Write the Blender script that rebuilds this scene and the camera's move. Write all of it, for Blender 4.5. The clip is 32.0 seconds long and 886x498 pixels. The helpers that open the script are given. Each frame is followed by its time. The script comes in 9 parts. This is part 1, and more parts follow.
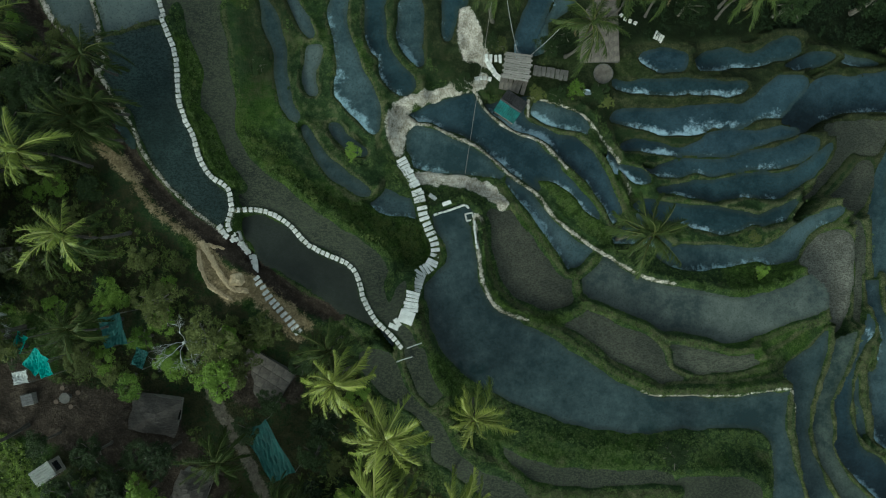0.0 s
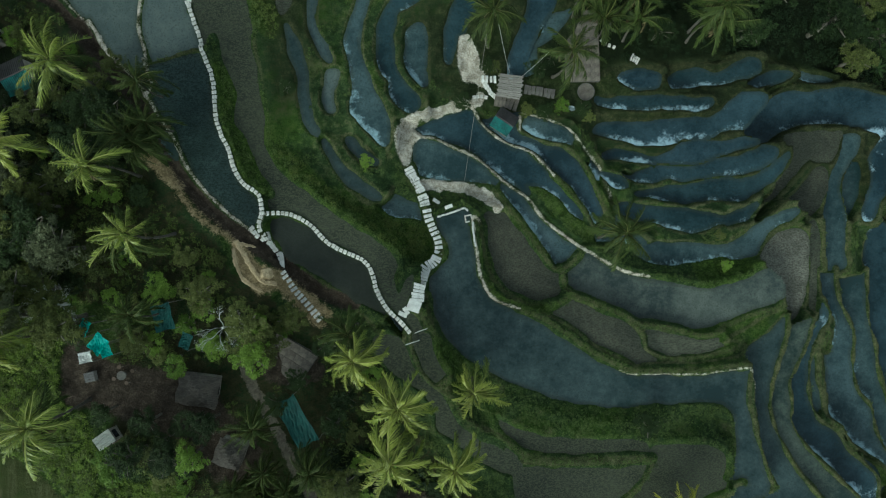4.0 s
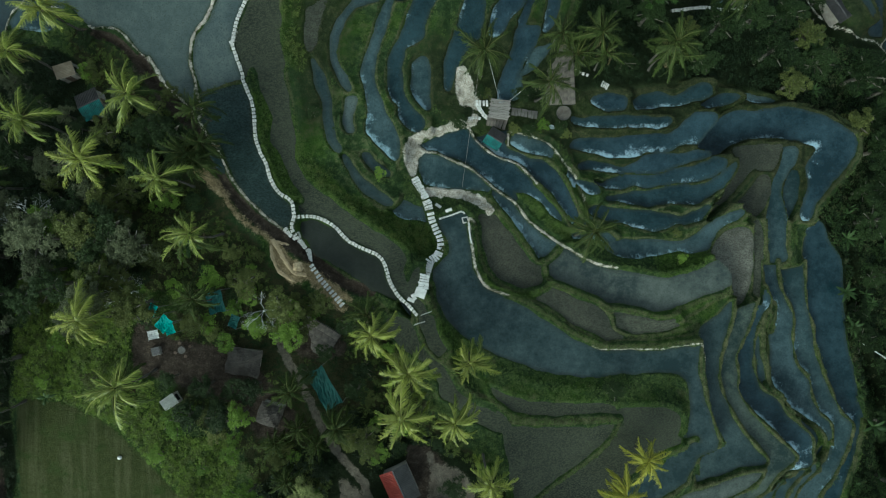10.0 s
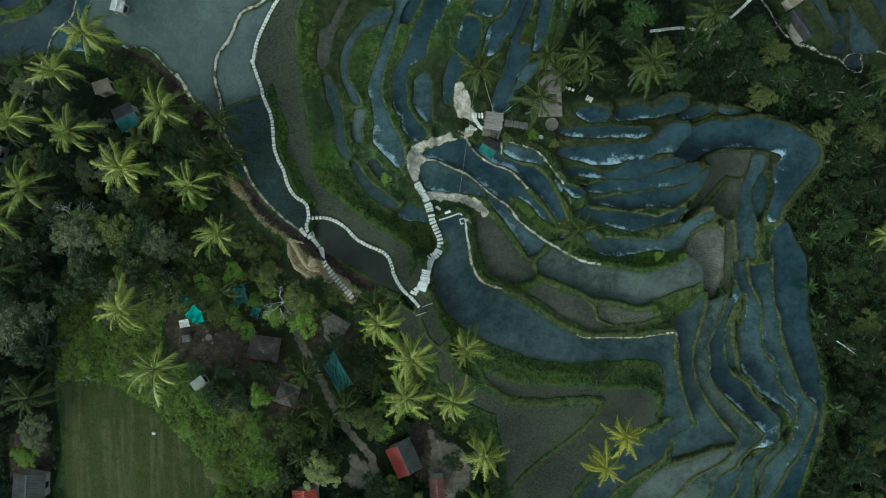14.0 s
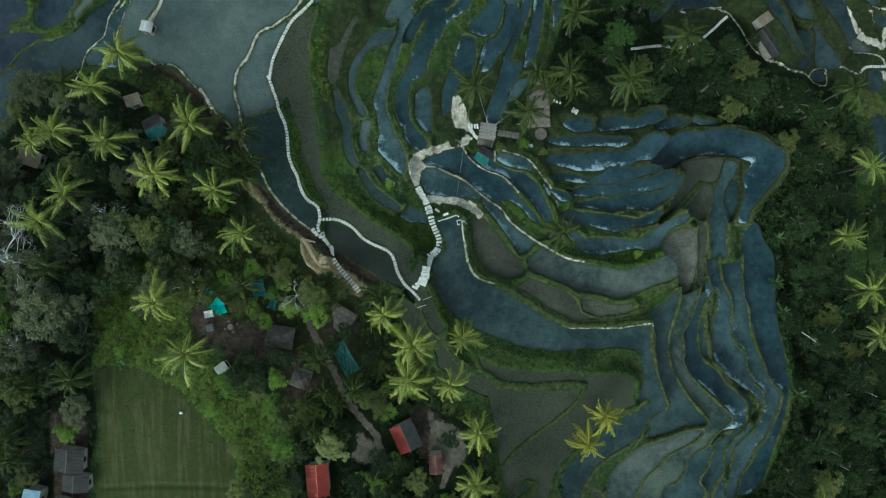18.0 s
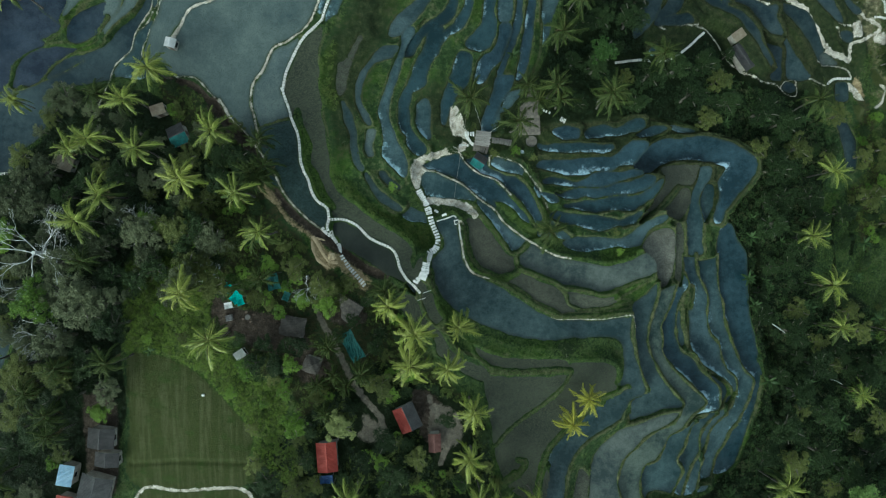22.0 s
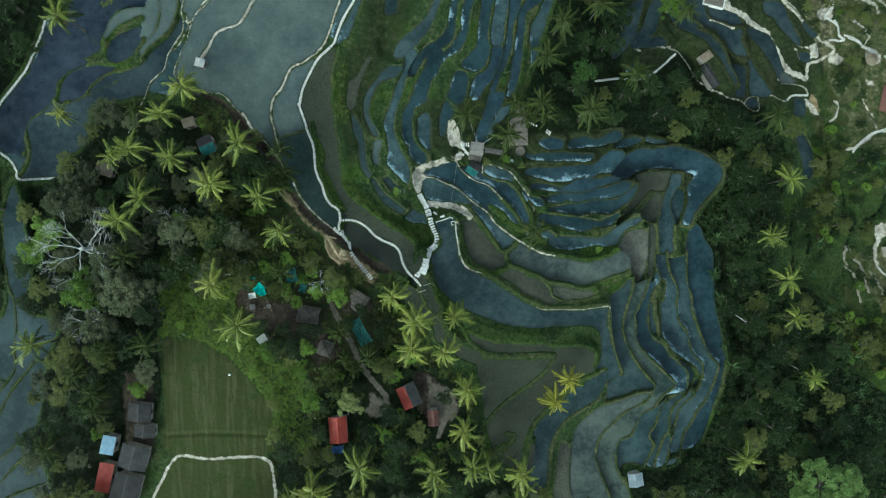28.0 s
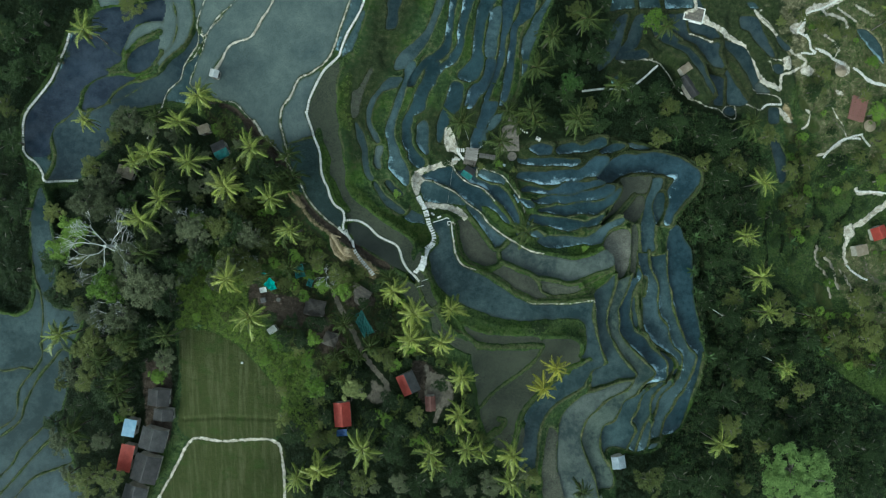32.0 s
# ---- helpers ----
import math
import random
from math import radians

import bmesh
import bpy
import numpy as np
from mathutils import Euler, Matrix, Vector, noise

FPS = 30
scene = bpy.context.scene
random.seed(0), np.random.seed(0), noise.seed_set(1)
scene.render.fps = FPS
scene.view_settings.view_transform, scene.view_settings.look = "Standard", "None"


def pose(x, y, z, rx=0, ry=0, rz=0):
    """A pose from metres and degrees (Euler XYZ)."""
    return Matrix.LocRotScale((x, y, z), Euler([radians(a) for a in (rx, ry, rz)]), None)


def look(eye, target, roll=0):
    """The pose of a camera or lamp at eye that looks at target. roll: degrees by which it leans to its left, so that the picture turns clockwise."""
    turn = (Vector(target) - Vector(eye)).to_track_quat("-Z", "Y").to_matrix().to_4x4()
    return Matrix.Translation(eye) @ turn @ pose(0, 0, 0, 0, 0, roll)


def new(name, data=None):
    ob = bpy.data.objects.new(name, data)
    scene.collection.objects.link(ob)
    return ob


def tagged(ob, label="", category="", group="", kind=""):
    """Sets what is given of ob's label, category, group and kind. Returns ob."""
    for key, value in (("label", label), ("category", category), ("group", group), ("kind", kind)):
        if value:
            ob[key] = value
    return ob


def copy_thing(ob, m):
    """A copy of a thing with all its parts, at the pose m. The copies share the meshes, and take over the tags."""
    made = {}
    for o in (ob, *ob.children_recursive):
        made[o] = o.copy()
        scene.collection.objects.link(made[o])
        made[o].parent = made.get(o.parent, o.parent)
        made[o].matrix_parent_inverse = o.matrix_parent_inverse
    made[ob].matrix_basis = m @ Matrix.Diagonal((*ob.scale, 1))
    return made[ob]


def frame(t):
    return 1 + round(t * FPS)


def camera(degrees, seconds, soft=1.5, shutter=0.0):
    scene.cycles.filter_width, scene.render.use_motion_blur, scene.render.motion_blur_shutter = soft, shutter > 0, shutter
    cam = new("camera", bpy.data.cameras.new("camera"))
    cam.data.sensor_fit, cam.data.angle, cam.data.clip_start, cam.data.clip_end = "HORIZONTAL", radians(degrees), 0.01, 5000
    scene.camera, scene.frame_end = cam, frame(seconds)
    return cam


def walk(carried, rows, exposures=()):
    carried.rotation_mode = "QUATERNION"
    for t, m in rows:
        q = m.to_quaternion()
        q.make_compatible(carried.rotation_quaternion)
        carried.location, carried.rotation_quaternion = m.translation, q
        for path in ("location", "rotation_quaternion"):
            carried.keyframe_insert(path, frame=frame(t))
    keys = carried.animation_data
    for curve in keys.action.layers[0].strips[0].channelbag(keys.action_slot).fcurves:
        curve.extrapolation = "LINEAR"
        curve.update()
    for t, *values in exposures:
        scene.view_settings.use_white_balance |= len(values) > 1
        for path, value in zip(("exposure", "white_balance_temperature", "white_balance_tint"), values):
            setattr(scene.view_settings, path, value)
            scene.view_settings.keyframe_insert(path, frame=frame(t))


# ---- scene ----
cam = camera(74.3, 32.0, soft=1.22)
METRES, EYE, TILT, LEAN, TURN = 75.0, 60.0, -90.0, 0.0, 0.0
ROWS = [
    (0.0, 0.0, 0.0, 0.0, 0.0, 0.0, -0.0),
    (0.5, -0.0004, -0.0138, -0.001, 0.02, 0.02, 0.03),
    (1.0, -0.0011, -0.03, -0.0016, 0.04, 0.01, 0.07),
    (1.5, -0.0014, -0.0436, -0.0025, 0.07, 0.04, 0.1),
    (2.0, -0.0016, -0.0598, -0.0033, 0.12, 0.05, 0.12),
    (2.5, -0.0014, -0.0737, -0.0039, 0.16, 0.06, 0.14),
    (3.0, -0.002, -0.0901, -0.0053, 0.16, 0.13, 0.18),
    (3.5, -0.0016, -0.1042, -0.005, 0.16, 0.09, 0.21),
    (5.5, -0.0011, -0.1653, -0.009, 0.18, 0.21, 0.35),
    (6.0, -0.0009, -0.1821, -0.0103, 0.19, 0.24, 0.39),
    (6.5, -0.0012, -0.1959, -0.0114, 0.21, 0.27, 0.43),
    (7.0, -0.0012, -0.2127, -0.011, 0.21, 0.21, 0.43),
    (7.5, -0.0022, -0.2265, -0.0116, 0.18, 0.21, 0.44),
    (8.0, -0.0026, -0.243, -0.0131, 0.17, 0.25, 0.5),
    (8.5, -0.0021, -0.2572, -0.013, 0.18, 0.21, 0.5),
    (9.0, -0.0027, -0.2737, -0.014, 0.17, 0.24, 0.51),
    (9.5, -0.0026, -0.2878, -0.0139, 0.18, 0.23, 0.51),
    (10.0, -0.0024, -0.3044, -0.0153, 0.2, 0.26, 0.53),
    (10.5, -0.0029, -0.3183, -0.0154, 0.18, 0.23, 0.52),
    (11.0, -0.0026, -0.3349, -0.016, 0.19, 0.24, 0.5),
    (11.5, -0.003, -0.3487, -0.0169, 0.17, 0.27, 0.52),
    (12.0, -0.0033, -0.3654, -0.0174, 0.17, 0.26, 0.51),
    (12.5, -0.0031, -0.3794, -0.018, 0.17, 0.27, 0.52),
    (13.0, -0.0028, -0.3963, -0.0187, 0.16, 0.26, 0.54),
    (13.5, -0.0033, -0.4101, -0.0189, 0.12, 0.24, 0.51),
    (14.0, -0.0027, -0.4271, -0.0201, 0.12, 0.28, 0.51),
    (14.5, -0.0031, -0.4415, -0.0205, 0.11, 0.27, 0.52),
    (16.5, -0.0022, -0.5053, -0.0196, 0.05, 0.14, 0.45),
    (17.0, -0.0023, -0.5226, -0.0204, 0.0, 0.15, 0.44),
    (17.5, -0.0022, -0.5371, -0.0203, -0.01, 0.13, 0.43),
    (18.0, -0.0028, -0.5541, -0.0212, -0.04, 0.16, 0.43),
    (18.5, -0.0022, -0.5689, -0.0216, -0.05, 0.14, 0.41),
    (19.0, -0.0017, -0.5861, -0.0212, -0.08, 0.11, 0.39),
    (19.5, -0.0031, -0.6004, -0.0225, -0.11, 0.14, 0.38),
    (20.0, -0.0026, -0.6177, -0.0226, -0.14, 0.11, 0.36),
    (20.5, -0.0023, -0.6323, -0.0232, -0.17, 0.1, 0.37),
    (21.0, -0.0024, -0.6481, -0.024, -0.19, 0.09, 0.36),
    (21.5, -0.003, -0.6641, -0.0245, -0.2, 0.07, 0.35),
    (22.0, -0.0035, -0.6797, -0.0252, -0.21, 0.07, 0.34),
    (22.5, -0.0035, -0.6955, -0.0255, -0.25, 0.05, 0.33),
    (23.0, -0.0042, -0.7112, -0.0258, -0.26, 0.06, 0.3),
    (23.5, -0.0041, -0.7271, -0.0265, -0.28, 0.07, 0.28),
    (24.0, -0.0042, -0.743, -0.0266, -0.31, 0.04, 0.27),
    (24.5, -0.0035, -0.7591, -0.027, -0.33, 0.04, 0.25),
    (25.0, -0.0026, -0.7753, -0.0273, -0.37, 0.03, 0.25),
    (25.5, -0.0017, -0.7915, -0.0276, -0.42, 0.03, 0.24),
    (27.5, -0.0064, -0.8539, -0.0287, -0.45, -0.0, 0.16),
    (28.0, -0.0068, -0.8697, -0.0291, -0.48, -0.02, 0.14),
    (28.5, -0.0064, -0.8857, -0.0299, -0.51, -0.04, 0.12),
    (29.0, -0.0058, -0.9017, -0.0306, -0.53, -0.06, 0.11),
    (29.5, -0.0054, -0.9178, -0.0309, -0.57, -0.06, 0.08),
    (30.0, -0.005, -0.9339, -0.0312, -0.6, -0.07, 0.08),
    (30.5, -0.0052, -0.9497, -0.0318, -0.62, -0.07, 0.06),
    (31.0, -0.0051, -0.966, -0.0319, -0.64, -0.1, 0.04),
    (31.5, -0.0048, -0.9821, -0.0321, -0.67, -0.09, 0.01),
    (32.0, -0.0046, -0.9984, -0.0324, -0.69, -0.09, -0.0),
]
walk(cam, [(t, pose(0, 0, EYE, TILT, LEAN, TURN) @ pose(METRES * x, METRES * y, METRES * z, 90 + pitch, roll, yaw)) for t, x, y, z, yaw, pitch, roll in ROWS],
     [(0.0, 0.3, 5950, -14), (16.0, 0.5, 5700, -14), (32.0, 0.75, 5650, -14)])

# ---- light ----
SUN_ELEVATION, SUN_ROTATION = radians(36), radians(215)
world = bpy.data.worlds.new("world")
scene.world = world
world.use_nodes = True
wn, wl = world.node_tree.nodes, world.node_tree.links
wn.clear()
sky = wn.new("ShaderNodeTexSky")
sky.sky_type, sky.sun_disc = "NISHITA", False
sky.sun_elevation, sky.sun_rotation = SUN_ELEVATION, SUN_ROTATION
sky.air_density, sky.dust_density, sky.ozone_density = 1.0, 3.0, 1.0
sky_bg = wn.new("ShaderNodeBackground")
sky_bg.inputs[1].default_value = 0.128
haze = wn.new("ShaderNodeHueSaturation")
haze.inputs["Saturation"].default_value = 0.34
wl.new(sky.outputs[0], haze.inputs["Color"])
wl.new(haze.outputs[0], sky_bg.inputs[0])
wl.new(sky_bg.outputs[0], wn.new("ShaderNodeOutputWorld").inputs[0])
sun = new("sun", bpy.data.lights.new("sun", "SUN"))
sun.data.energy, sun.data.angle, sun.data.color = 1.0, radians(20), (1.0, 0.96, 0.9)
sun.matrix_world = look((0, 0, 300), Vector((0, 0, 300)) - Vector((math.sin(SUN_ROTATION) * math.cos(SUN_ELEVATION), math.cos(SUN_ROTATION) * math.cos(SUN_ELEVATION), math.sin(SUN_ELEVATION))))


# ---- materials ----
def nodes_of(name):
    m = bpy.data.materials.new(name)
    m.use_nodes = True
    n, l = m.node_tree.nodes, m.node_tree.links
    return m, n, l, n["Principled BSDF"]


def link_in(l, value, socket):
    if isinstance(value, bpy.types.NodeSocket):
        l.new(value, socket)
    else:
        socket.default_value = value


def noise_tex(n, l, scale, detail=4.0, rough=0.55, coords="Object", stretch=None):
    """A noise's value in metres of the world or the object."""
    if coords == "World":
        co = n.new("ShaderNodeNewGeometry").outputs["Position"]
    else:
        co = n.new("ShaderNodeTexCoord").outputs[coords]
    if stretch:
        mp = n.new("ShaderNodeMapping")
        mp.inputs["Rotation"].default_value[2] = radians(stretch[3])
        mp.inputs["Scale"].default_value = stretch[:3]
        l.new(co, mp.inputs[0])
        co = mp.outputs[0]
    t = n.new("ShaderNodeTexNoise")
    t.inputs["Scale"].default_value, t.inputs["Detail"].default_value, t.inputs["Roughness"].default_value = scale, detail, rough
    l.new(co, t.inputs["Vector"])
    return t.outputs["Fac"]


def ramp(n, l, value, stops):
    r = n.new("ShaderNodeValToRGB")
    e = r.color_ramp.elements
    while len(e) < len(stops):
        e.new(0.5)
    for k, (at, c) in zip(e, stops):
        k.position, k.color = at, (*c, 1) if len(c) == 3 else c
    l.new(value, r.inputs[0])
    return r.outputs[0]


def level(n, l, value, low, high):
    r = n.new("ShaderNodeMapRange")
    r.interpolation_type = "SMOOTHSTEP"
    r.inputs["From Min"].default_value, r.inputs["From Max"].default_value = low, high
    l.new(value, r.inputs["Value"])
    return r.outputs["Result"]


def mix(n, l, fac, a, b, how="MIX"):
    m = n.new("ShaderNodeMix")
    m.data_type, m.blend_type = "RGBA", how
    link_in(l, fac, m.inputs[0])
    link_in(l, (*a, 1) if isinstance(a, tuple) else a, m.inputs[6])
    link_in(l, (*b, 1) if isinstance(b, tuple) else b, m.inputs[7])
    return m.outputs[2]


def maths(n, l, how, a, b=0.0):
    m = n.new("ShaderNodeMath")
    m.operation = how
    link_in(l, a, m.inputs[0])
    link_in(l, b, m.inputs[1])
    return m.outputs[0]


def bump(n, l, bsdf, value, strength, distance):
    b = n.new("ShaderNodeBump")
    b.inputs["Strength"].default_value, b.inputs["Distance"].default_value = strength, distance
    l.new(value, b.inputs["Height"])
    l.new(b.outputs[0], bsdf.inputs["Normal"])


def attribute(n, name):
    a = n.new("ShaderNodeAttribute")
    a.attribute_name = name
    return a.outputs["Fac"]


def plain(name, dark, light, scale=2.0, rough=0.8, relief=0.3, metal=0.0, coords="Object", vary=0.0, stretch=None):
    """A worn surface: two tones mixed at a coarse and a fine scale."""
    m, n, l, b = nodes_of(name)
    coarse = noise_tex(n, l, scale, 5, 0.6, coords, stretch)
    fine = noise_tex(n, l, scale * 9, 3, 0.6, coords, stretch)
    c = ramp(n, l, maths(n, l, "ADD", maths(n, l, "MULTIPLY", coarse, 0.65), maths(n, l, "MULTIPLY", fine, 0.35)), [(0.33, dark), (0.67, light)])
    if vary:
        r = n.new("ShaderNodeObjectInfo").outputs["Random"]
        h = n.new("ShaderNodeHueSaturation")
        l.new(maths(n, l, "ADD", maths(n, l, "MULTIPLY", r, 2 * vary), 1 - vary), h.inputs["Value"])
        l.new(c, h.inputs["Color"])
        c = h.outputs[0]
    l.new(c, b.inputs["Base Color"])
    b.inputs["Roughness"].default_value, b.inputs["Metallic"].default_value = rough, metal
    bump(n, l, b, fine, relief, 0.02)
    return m


def leafy(name, dark, light, gloss=0.5, islands=0.35, shine=0.1):
    """Leaves: tone per clump, per leaf and along the blade, some light through them."""
    m, n, l, b = nodes_of(name)
    isl = n.new("ShaderNodeNewGeometry").outputs["Random Per Island"]
    obj = n.new("ShaderNodeObjectInfo").outputs["Random"]
    spot = noise_tex(n, l, 0.7, 3, 0.5, "World")
    v = maths(n, l, "ADD", maths(n, l, "MULTIPLY", isl, islands), maths(n, l, "ADD", maths(n, l, "MULTIPLY", obj, 0.4), maths(n, l, "MULTIPLY", spot, 0.5)))
    c = ramp(n, l, v, [(0.2, dark), (0.95, light)])
    l.new(c, b.inputs["Base Color"])
    b.inputs["Roughness"].default_value = gloss
    b.inputs["Specular IOR Level"].default_value = shine
    return m


def ground_material():
    m, n, l, b = nodes_of("hillside")
    big = noise_tex(n, l, 0.12, 6, 0.6, "World")
    patch = noise_tex(n, l, 0.33, 5, 0.65, "World", (1.0, 1.3, 1, 25))
    mid = noise_tex(n, l, 1.1, 6, 0.7, "World")
    fine = noise_tex(n, l, 6.0, 5, 0.75, "World")
    mixv = maths(n, l, "ADD", maths(n, l, "MULTIPLY", mid, 0.5), maths(n, l, "MULTIPLY", fine, 0.5))
    grass = ramp(n, l, mixv, [(0.34, (0.009, 0.017, 0.005)), (0.5, (0.029, 0.054, 0.018)), (0.66, (0.1, 0.133, 0.052))])
    bright = ramp(n, l, mixv, [(0.34, (0.012, 0.026, 0.003)), (0.5, (0.042, 0.08, 0.014)), (0.66, (0.13, 0.18, 0.04))])
    straw = ramp(n, l, mixv, [(0.34, (0.026, 0.03, 0.013)), (0.5, (0.08, 0.085, 0.04)), (0.66, (0.19, 0.185, 0.1))])
    grass = mix(n, l, level(n, l, maths(n, l, "ADD", maths(n, l, "MULTIPLY", big, 0.6), maths(n, l, "MULTIPLY", patch, 0.4)), 0.47, 0.6), grass, bright)
    grass = mix(n, l, level(n, l, maths(n, l, "ADD", maths(n, l, "MULTIPLY", patch, 0.7), maths(n, l, "MULTIPLY", mid, 0.3)), 0.52, 0.68), grass, straw)
    earthy = ramp(n, l, mixv, [(0.32, (0.014, 0.011, 0.008)), (0.5, (0.046, 0.036, 0.027)), (0.68, (0.15, 0.12, 0.09))])
    sandy = ramp(n, l, mixv, [(0.34, (0.06, 0.048, 0.024)), (0.5, (0.27, 0.205, 0.11)), (0.66, (0.6, 0.47, 0.28))])
    # darkened copy of the grass tones: the dull mask puts shade into the colour
    dimmed_grass = ramp(n, l, mixv, [(0.34, (0.006, 0.009, 0.004)), (0.5, (0.021, 0.027, 0.011)), (0.66, (0.06, 0.062, 0.028))])
    lawn = ramp(n, l, mixv, [(0.3, (0.026, 0.036, 0.01)), (0.7, (0.056, 0.066, 0.02))])
    stripes = noise_tex(n, l, 0.5, 4, 0.6, "World", (2.0, 0.16, 1, 8))
    lawn = mix(n, l, level(n, l, stripes, 0.45, 0.68), lawn, (0.07, 0.075, 0.032))
    lawn = mix(n, l, level(n, l, patch, 0.5, 0.7), lawn, (0.036, 0.056, 0.013))
    chalk = ramp(n, l, mixv, [(0.34, (0.1, 0.085, 0.06)), (0.48, (0.4, 0.36, 0.29)), (0.62, (0.82, 0.78, 0.7))])
    # near-black: the shade between the trees is put into the jungle floor's tone
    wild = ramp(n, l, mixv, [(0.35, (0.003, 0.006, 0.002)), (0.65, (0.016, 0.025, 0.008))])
    edge = maths(n, l, "MULTIPLY", maths(n, l, "SUBTRACT", mixv, 0.5), 2.2)
    lush = ramp(n, l, mixv, [(0.36, (0.011, 0.02, 0.004)), (0.5, (0.038, 0.069, 0.012)), (0.62, (0.105, 0.152, 0.034)), (0.74, (0.26, 0.27, 0.11))])
    grass = mix(n, l, maths(n, l, "MULTIPLY", level(n, l, maths(n, l, "ADD", attribute(n, "crest"), edge), 0.4, 0.9), 0.75), grass, straw)
    grass = mix(n, l, level(n, l, maths(n, l, "ADD", attribute(n, "lush"), maths(n, l, "MULTIPLY", edge, 0.8)), 0.35, 0.7), grass, lush)
    grass = mix(n, l, maths(n, l, "MULTIPLY", level(n, l, maths(n, l, "ADD", attribute(n, "dull"), edge), 0.3, 0.7), 0.8), grass, dimmed_grass)
    worn = ramp(n, l, mixv, [(0.32, (0.055, 0.047, 0.036)), (0.5, (0.14, 0.122, 0.095)), (0.68, (0.27, 0.24, 0.19))])
    bushy = ramp(n, l, mixv, [(0.35, (0.01, 0.012, 0.006)), (0.65, (0.062, 0.062, 0.026))])
    dryish = level(n, l, maths(n, l, "ADD", patch, maths(n, l, "MULTIPLY", attribute(n, "dry"), 0.5)), 0.85, 1.03)
    grass = mix(n, l, maths(n, l, "MULTIPLY", dryish, 0.9), grass, ramp(n, l, mixv, [(0.36, (0.04, 0.042, 0.018)), (0.52, (0.14, 0.13, 0.07)), (0.66, (0.5, 0.44, 0.3))]))
    c = grass
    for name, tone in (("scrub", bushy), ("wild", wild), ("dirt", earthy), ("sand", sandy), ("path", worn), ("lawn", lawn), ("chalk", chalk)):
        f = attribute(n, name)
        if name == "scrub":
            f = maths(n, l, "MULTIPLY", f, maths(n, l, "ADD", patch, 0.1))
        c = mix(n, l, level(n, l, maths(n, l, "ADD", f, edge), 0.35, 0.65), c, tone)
    l.new(c, b.inputs["Base Color"])
    b.inputs["Roughness"].default_value = 0.95
    b.inputs["Specular IOR Level"].default_value = 0.15
    bump(n, l, b, mixv, 1.0, 0.35)
    return m


def water_material(name, deep, silt, streak=0.0, rows=0.0, row_turn=0.0, rough=0.06, cover=(0.42, 0.59), pale=(0.17, 0.285, 0.37), vary=0.35, seedling=(0.06, 0.066, 0.043), streak_from=2.6):
    """Still paddy water over mud: silt clouds, pale streaks towards the edges, seedling rows."""
    m, n, l, b = nodes_of(name)
    big = noise_tex(n, l, 0.13, 5, 0.6, "World")
    mid = noise_tex(n, l, 0.75, 5, 0.65, "World")
    fine = noise_tex(n, l, 3.4, 4, 0.7, "World")
    both = maths(n, l, "ADD", maths(n, l, "MULTIPLY", big, 0.55), maths(n, l, "ADD", maths(n, l, "MULTIPLY", mid, 0.28), maths(n, l, "MULTIPLY", fine, 0.17)))
    c = ramp(n, l, both, [(cover[0], deep), (cover[1], silt)])
    tone = n.new("ShaderNodeObjectInfo").outputs["Random"]
    hue = n.new("ShaderNodeHueSaturation")
    l.new(maths(n, l, "ADD", maths(n, l, "MULTIPLY", tone, vary), 1 - vary * 0.5), hue.inputs["Value"])
    l.new(maths(n, l, "ADD", maths(n, l, "MULTIPLY", tone, 0.024), 0.486), hue.inputs["Hue"])
    l.new(c, hue.inputs["Color"])
    c = hue.outputs[0]
    near = attribute(n, "shore")
    rim = level(n, l, maths(n, l, "ADD", attribute(n, "rim"), maths(n, l, "MULTIPLY", mid, 0.5)), 0.85, 1.25)
    c = mix(n, l, maths(n, l, "MULTIPLY", rim, 0.4), c, (0.036, 0.044, 0.026))
    stubble = level(n, l, noise_tex(n, l, 5.5, 2, 0.6, "World"), 0.52, 0.66)
    c = mix(n, l, maths(n, l, "MULTIPLY", stubble, maths(n, l, "MULTIPLY", mid, 0.75)), c, (0.02, 0.026, 0.022))
    glossy = rough
    if rows:
        r = noise_tex(n, l, 2.0, 3, 0.65, "World", (1.6, 4.0, 1, row_turn))
        dots = noise_tex(n, l, 6.5, 3, 0.75, "World")
        tuft = level(n, l, maths(n, l, "ADD", maths(n, l, "MULTIPLY", r, 0.5), maths(n, l, "MULTIPLY", dots, 0.5)), 0.475, 0.545)
        c = mix(n, l, maths(n, l, "MULTIPLY", tuft, rows), c, seedling)
        glossy = level(n, l, tuft, -0.8, 1.3)
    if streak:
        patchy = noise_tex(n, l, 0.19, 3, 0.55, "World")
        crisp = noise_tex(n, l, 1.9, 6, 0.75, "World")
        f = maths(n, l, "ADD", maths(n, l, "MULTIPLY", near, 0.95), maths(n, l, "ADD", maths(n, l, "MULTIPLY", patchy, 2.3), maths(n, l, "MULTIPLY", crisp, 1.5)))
        f = level(n, l, f, streak_from, streak_from + 0.55)
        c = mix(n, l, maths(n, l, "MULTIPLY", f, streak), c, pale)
    l.new(c, b.inputs["Base Color"])
    link_in(l, glossy, b.inputs["Roughness"])
    b.inputs["IOR"].default_value = 1.33
    bump(n, l, b, noise_tex(n, l, 3.0, 2, 0.5, "World"), 0.03, 0.02)
    return m


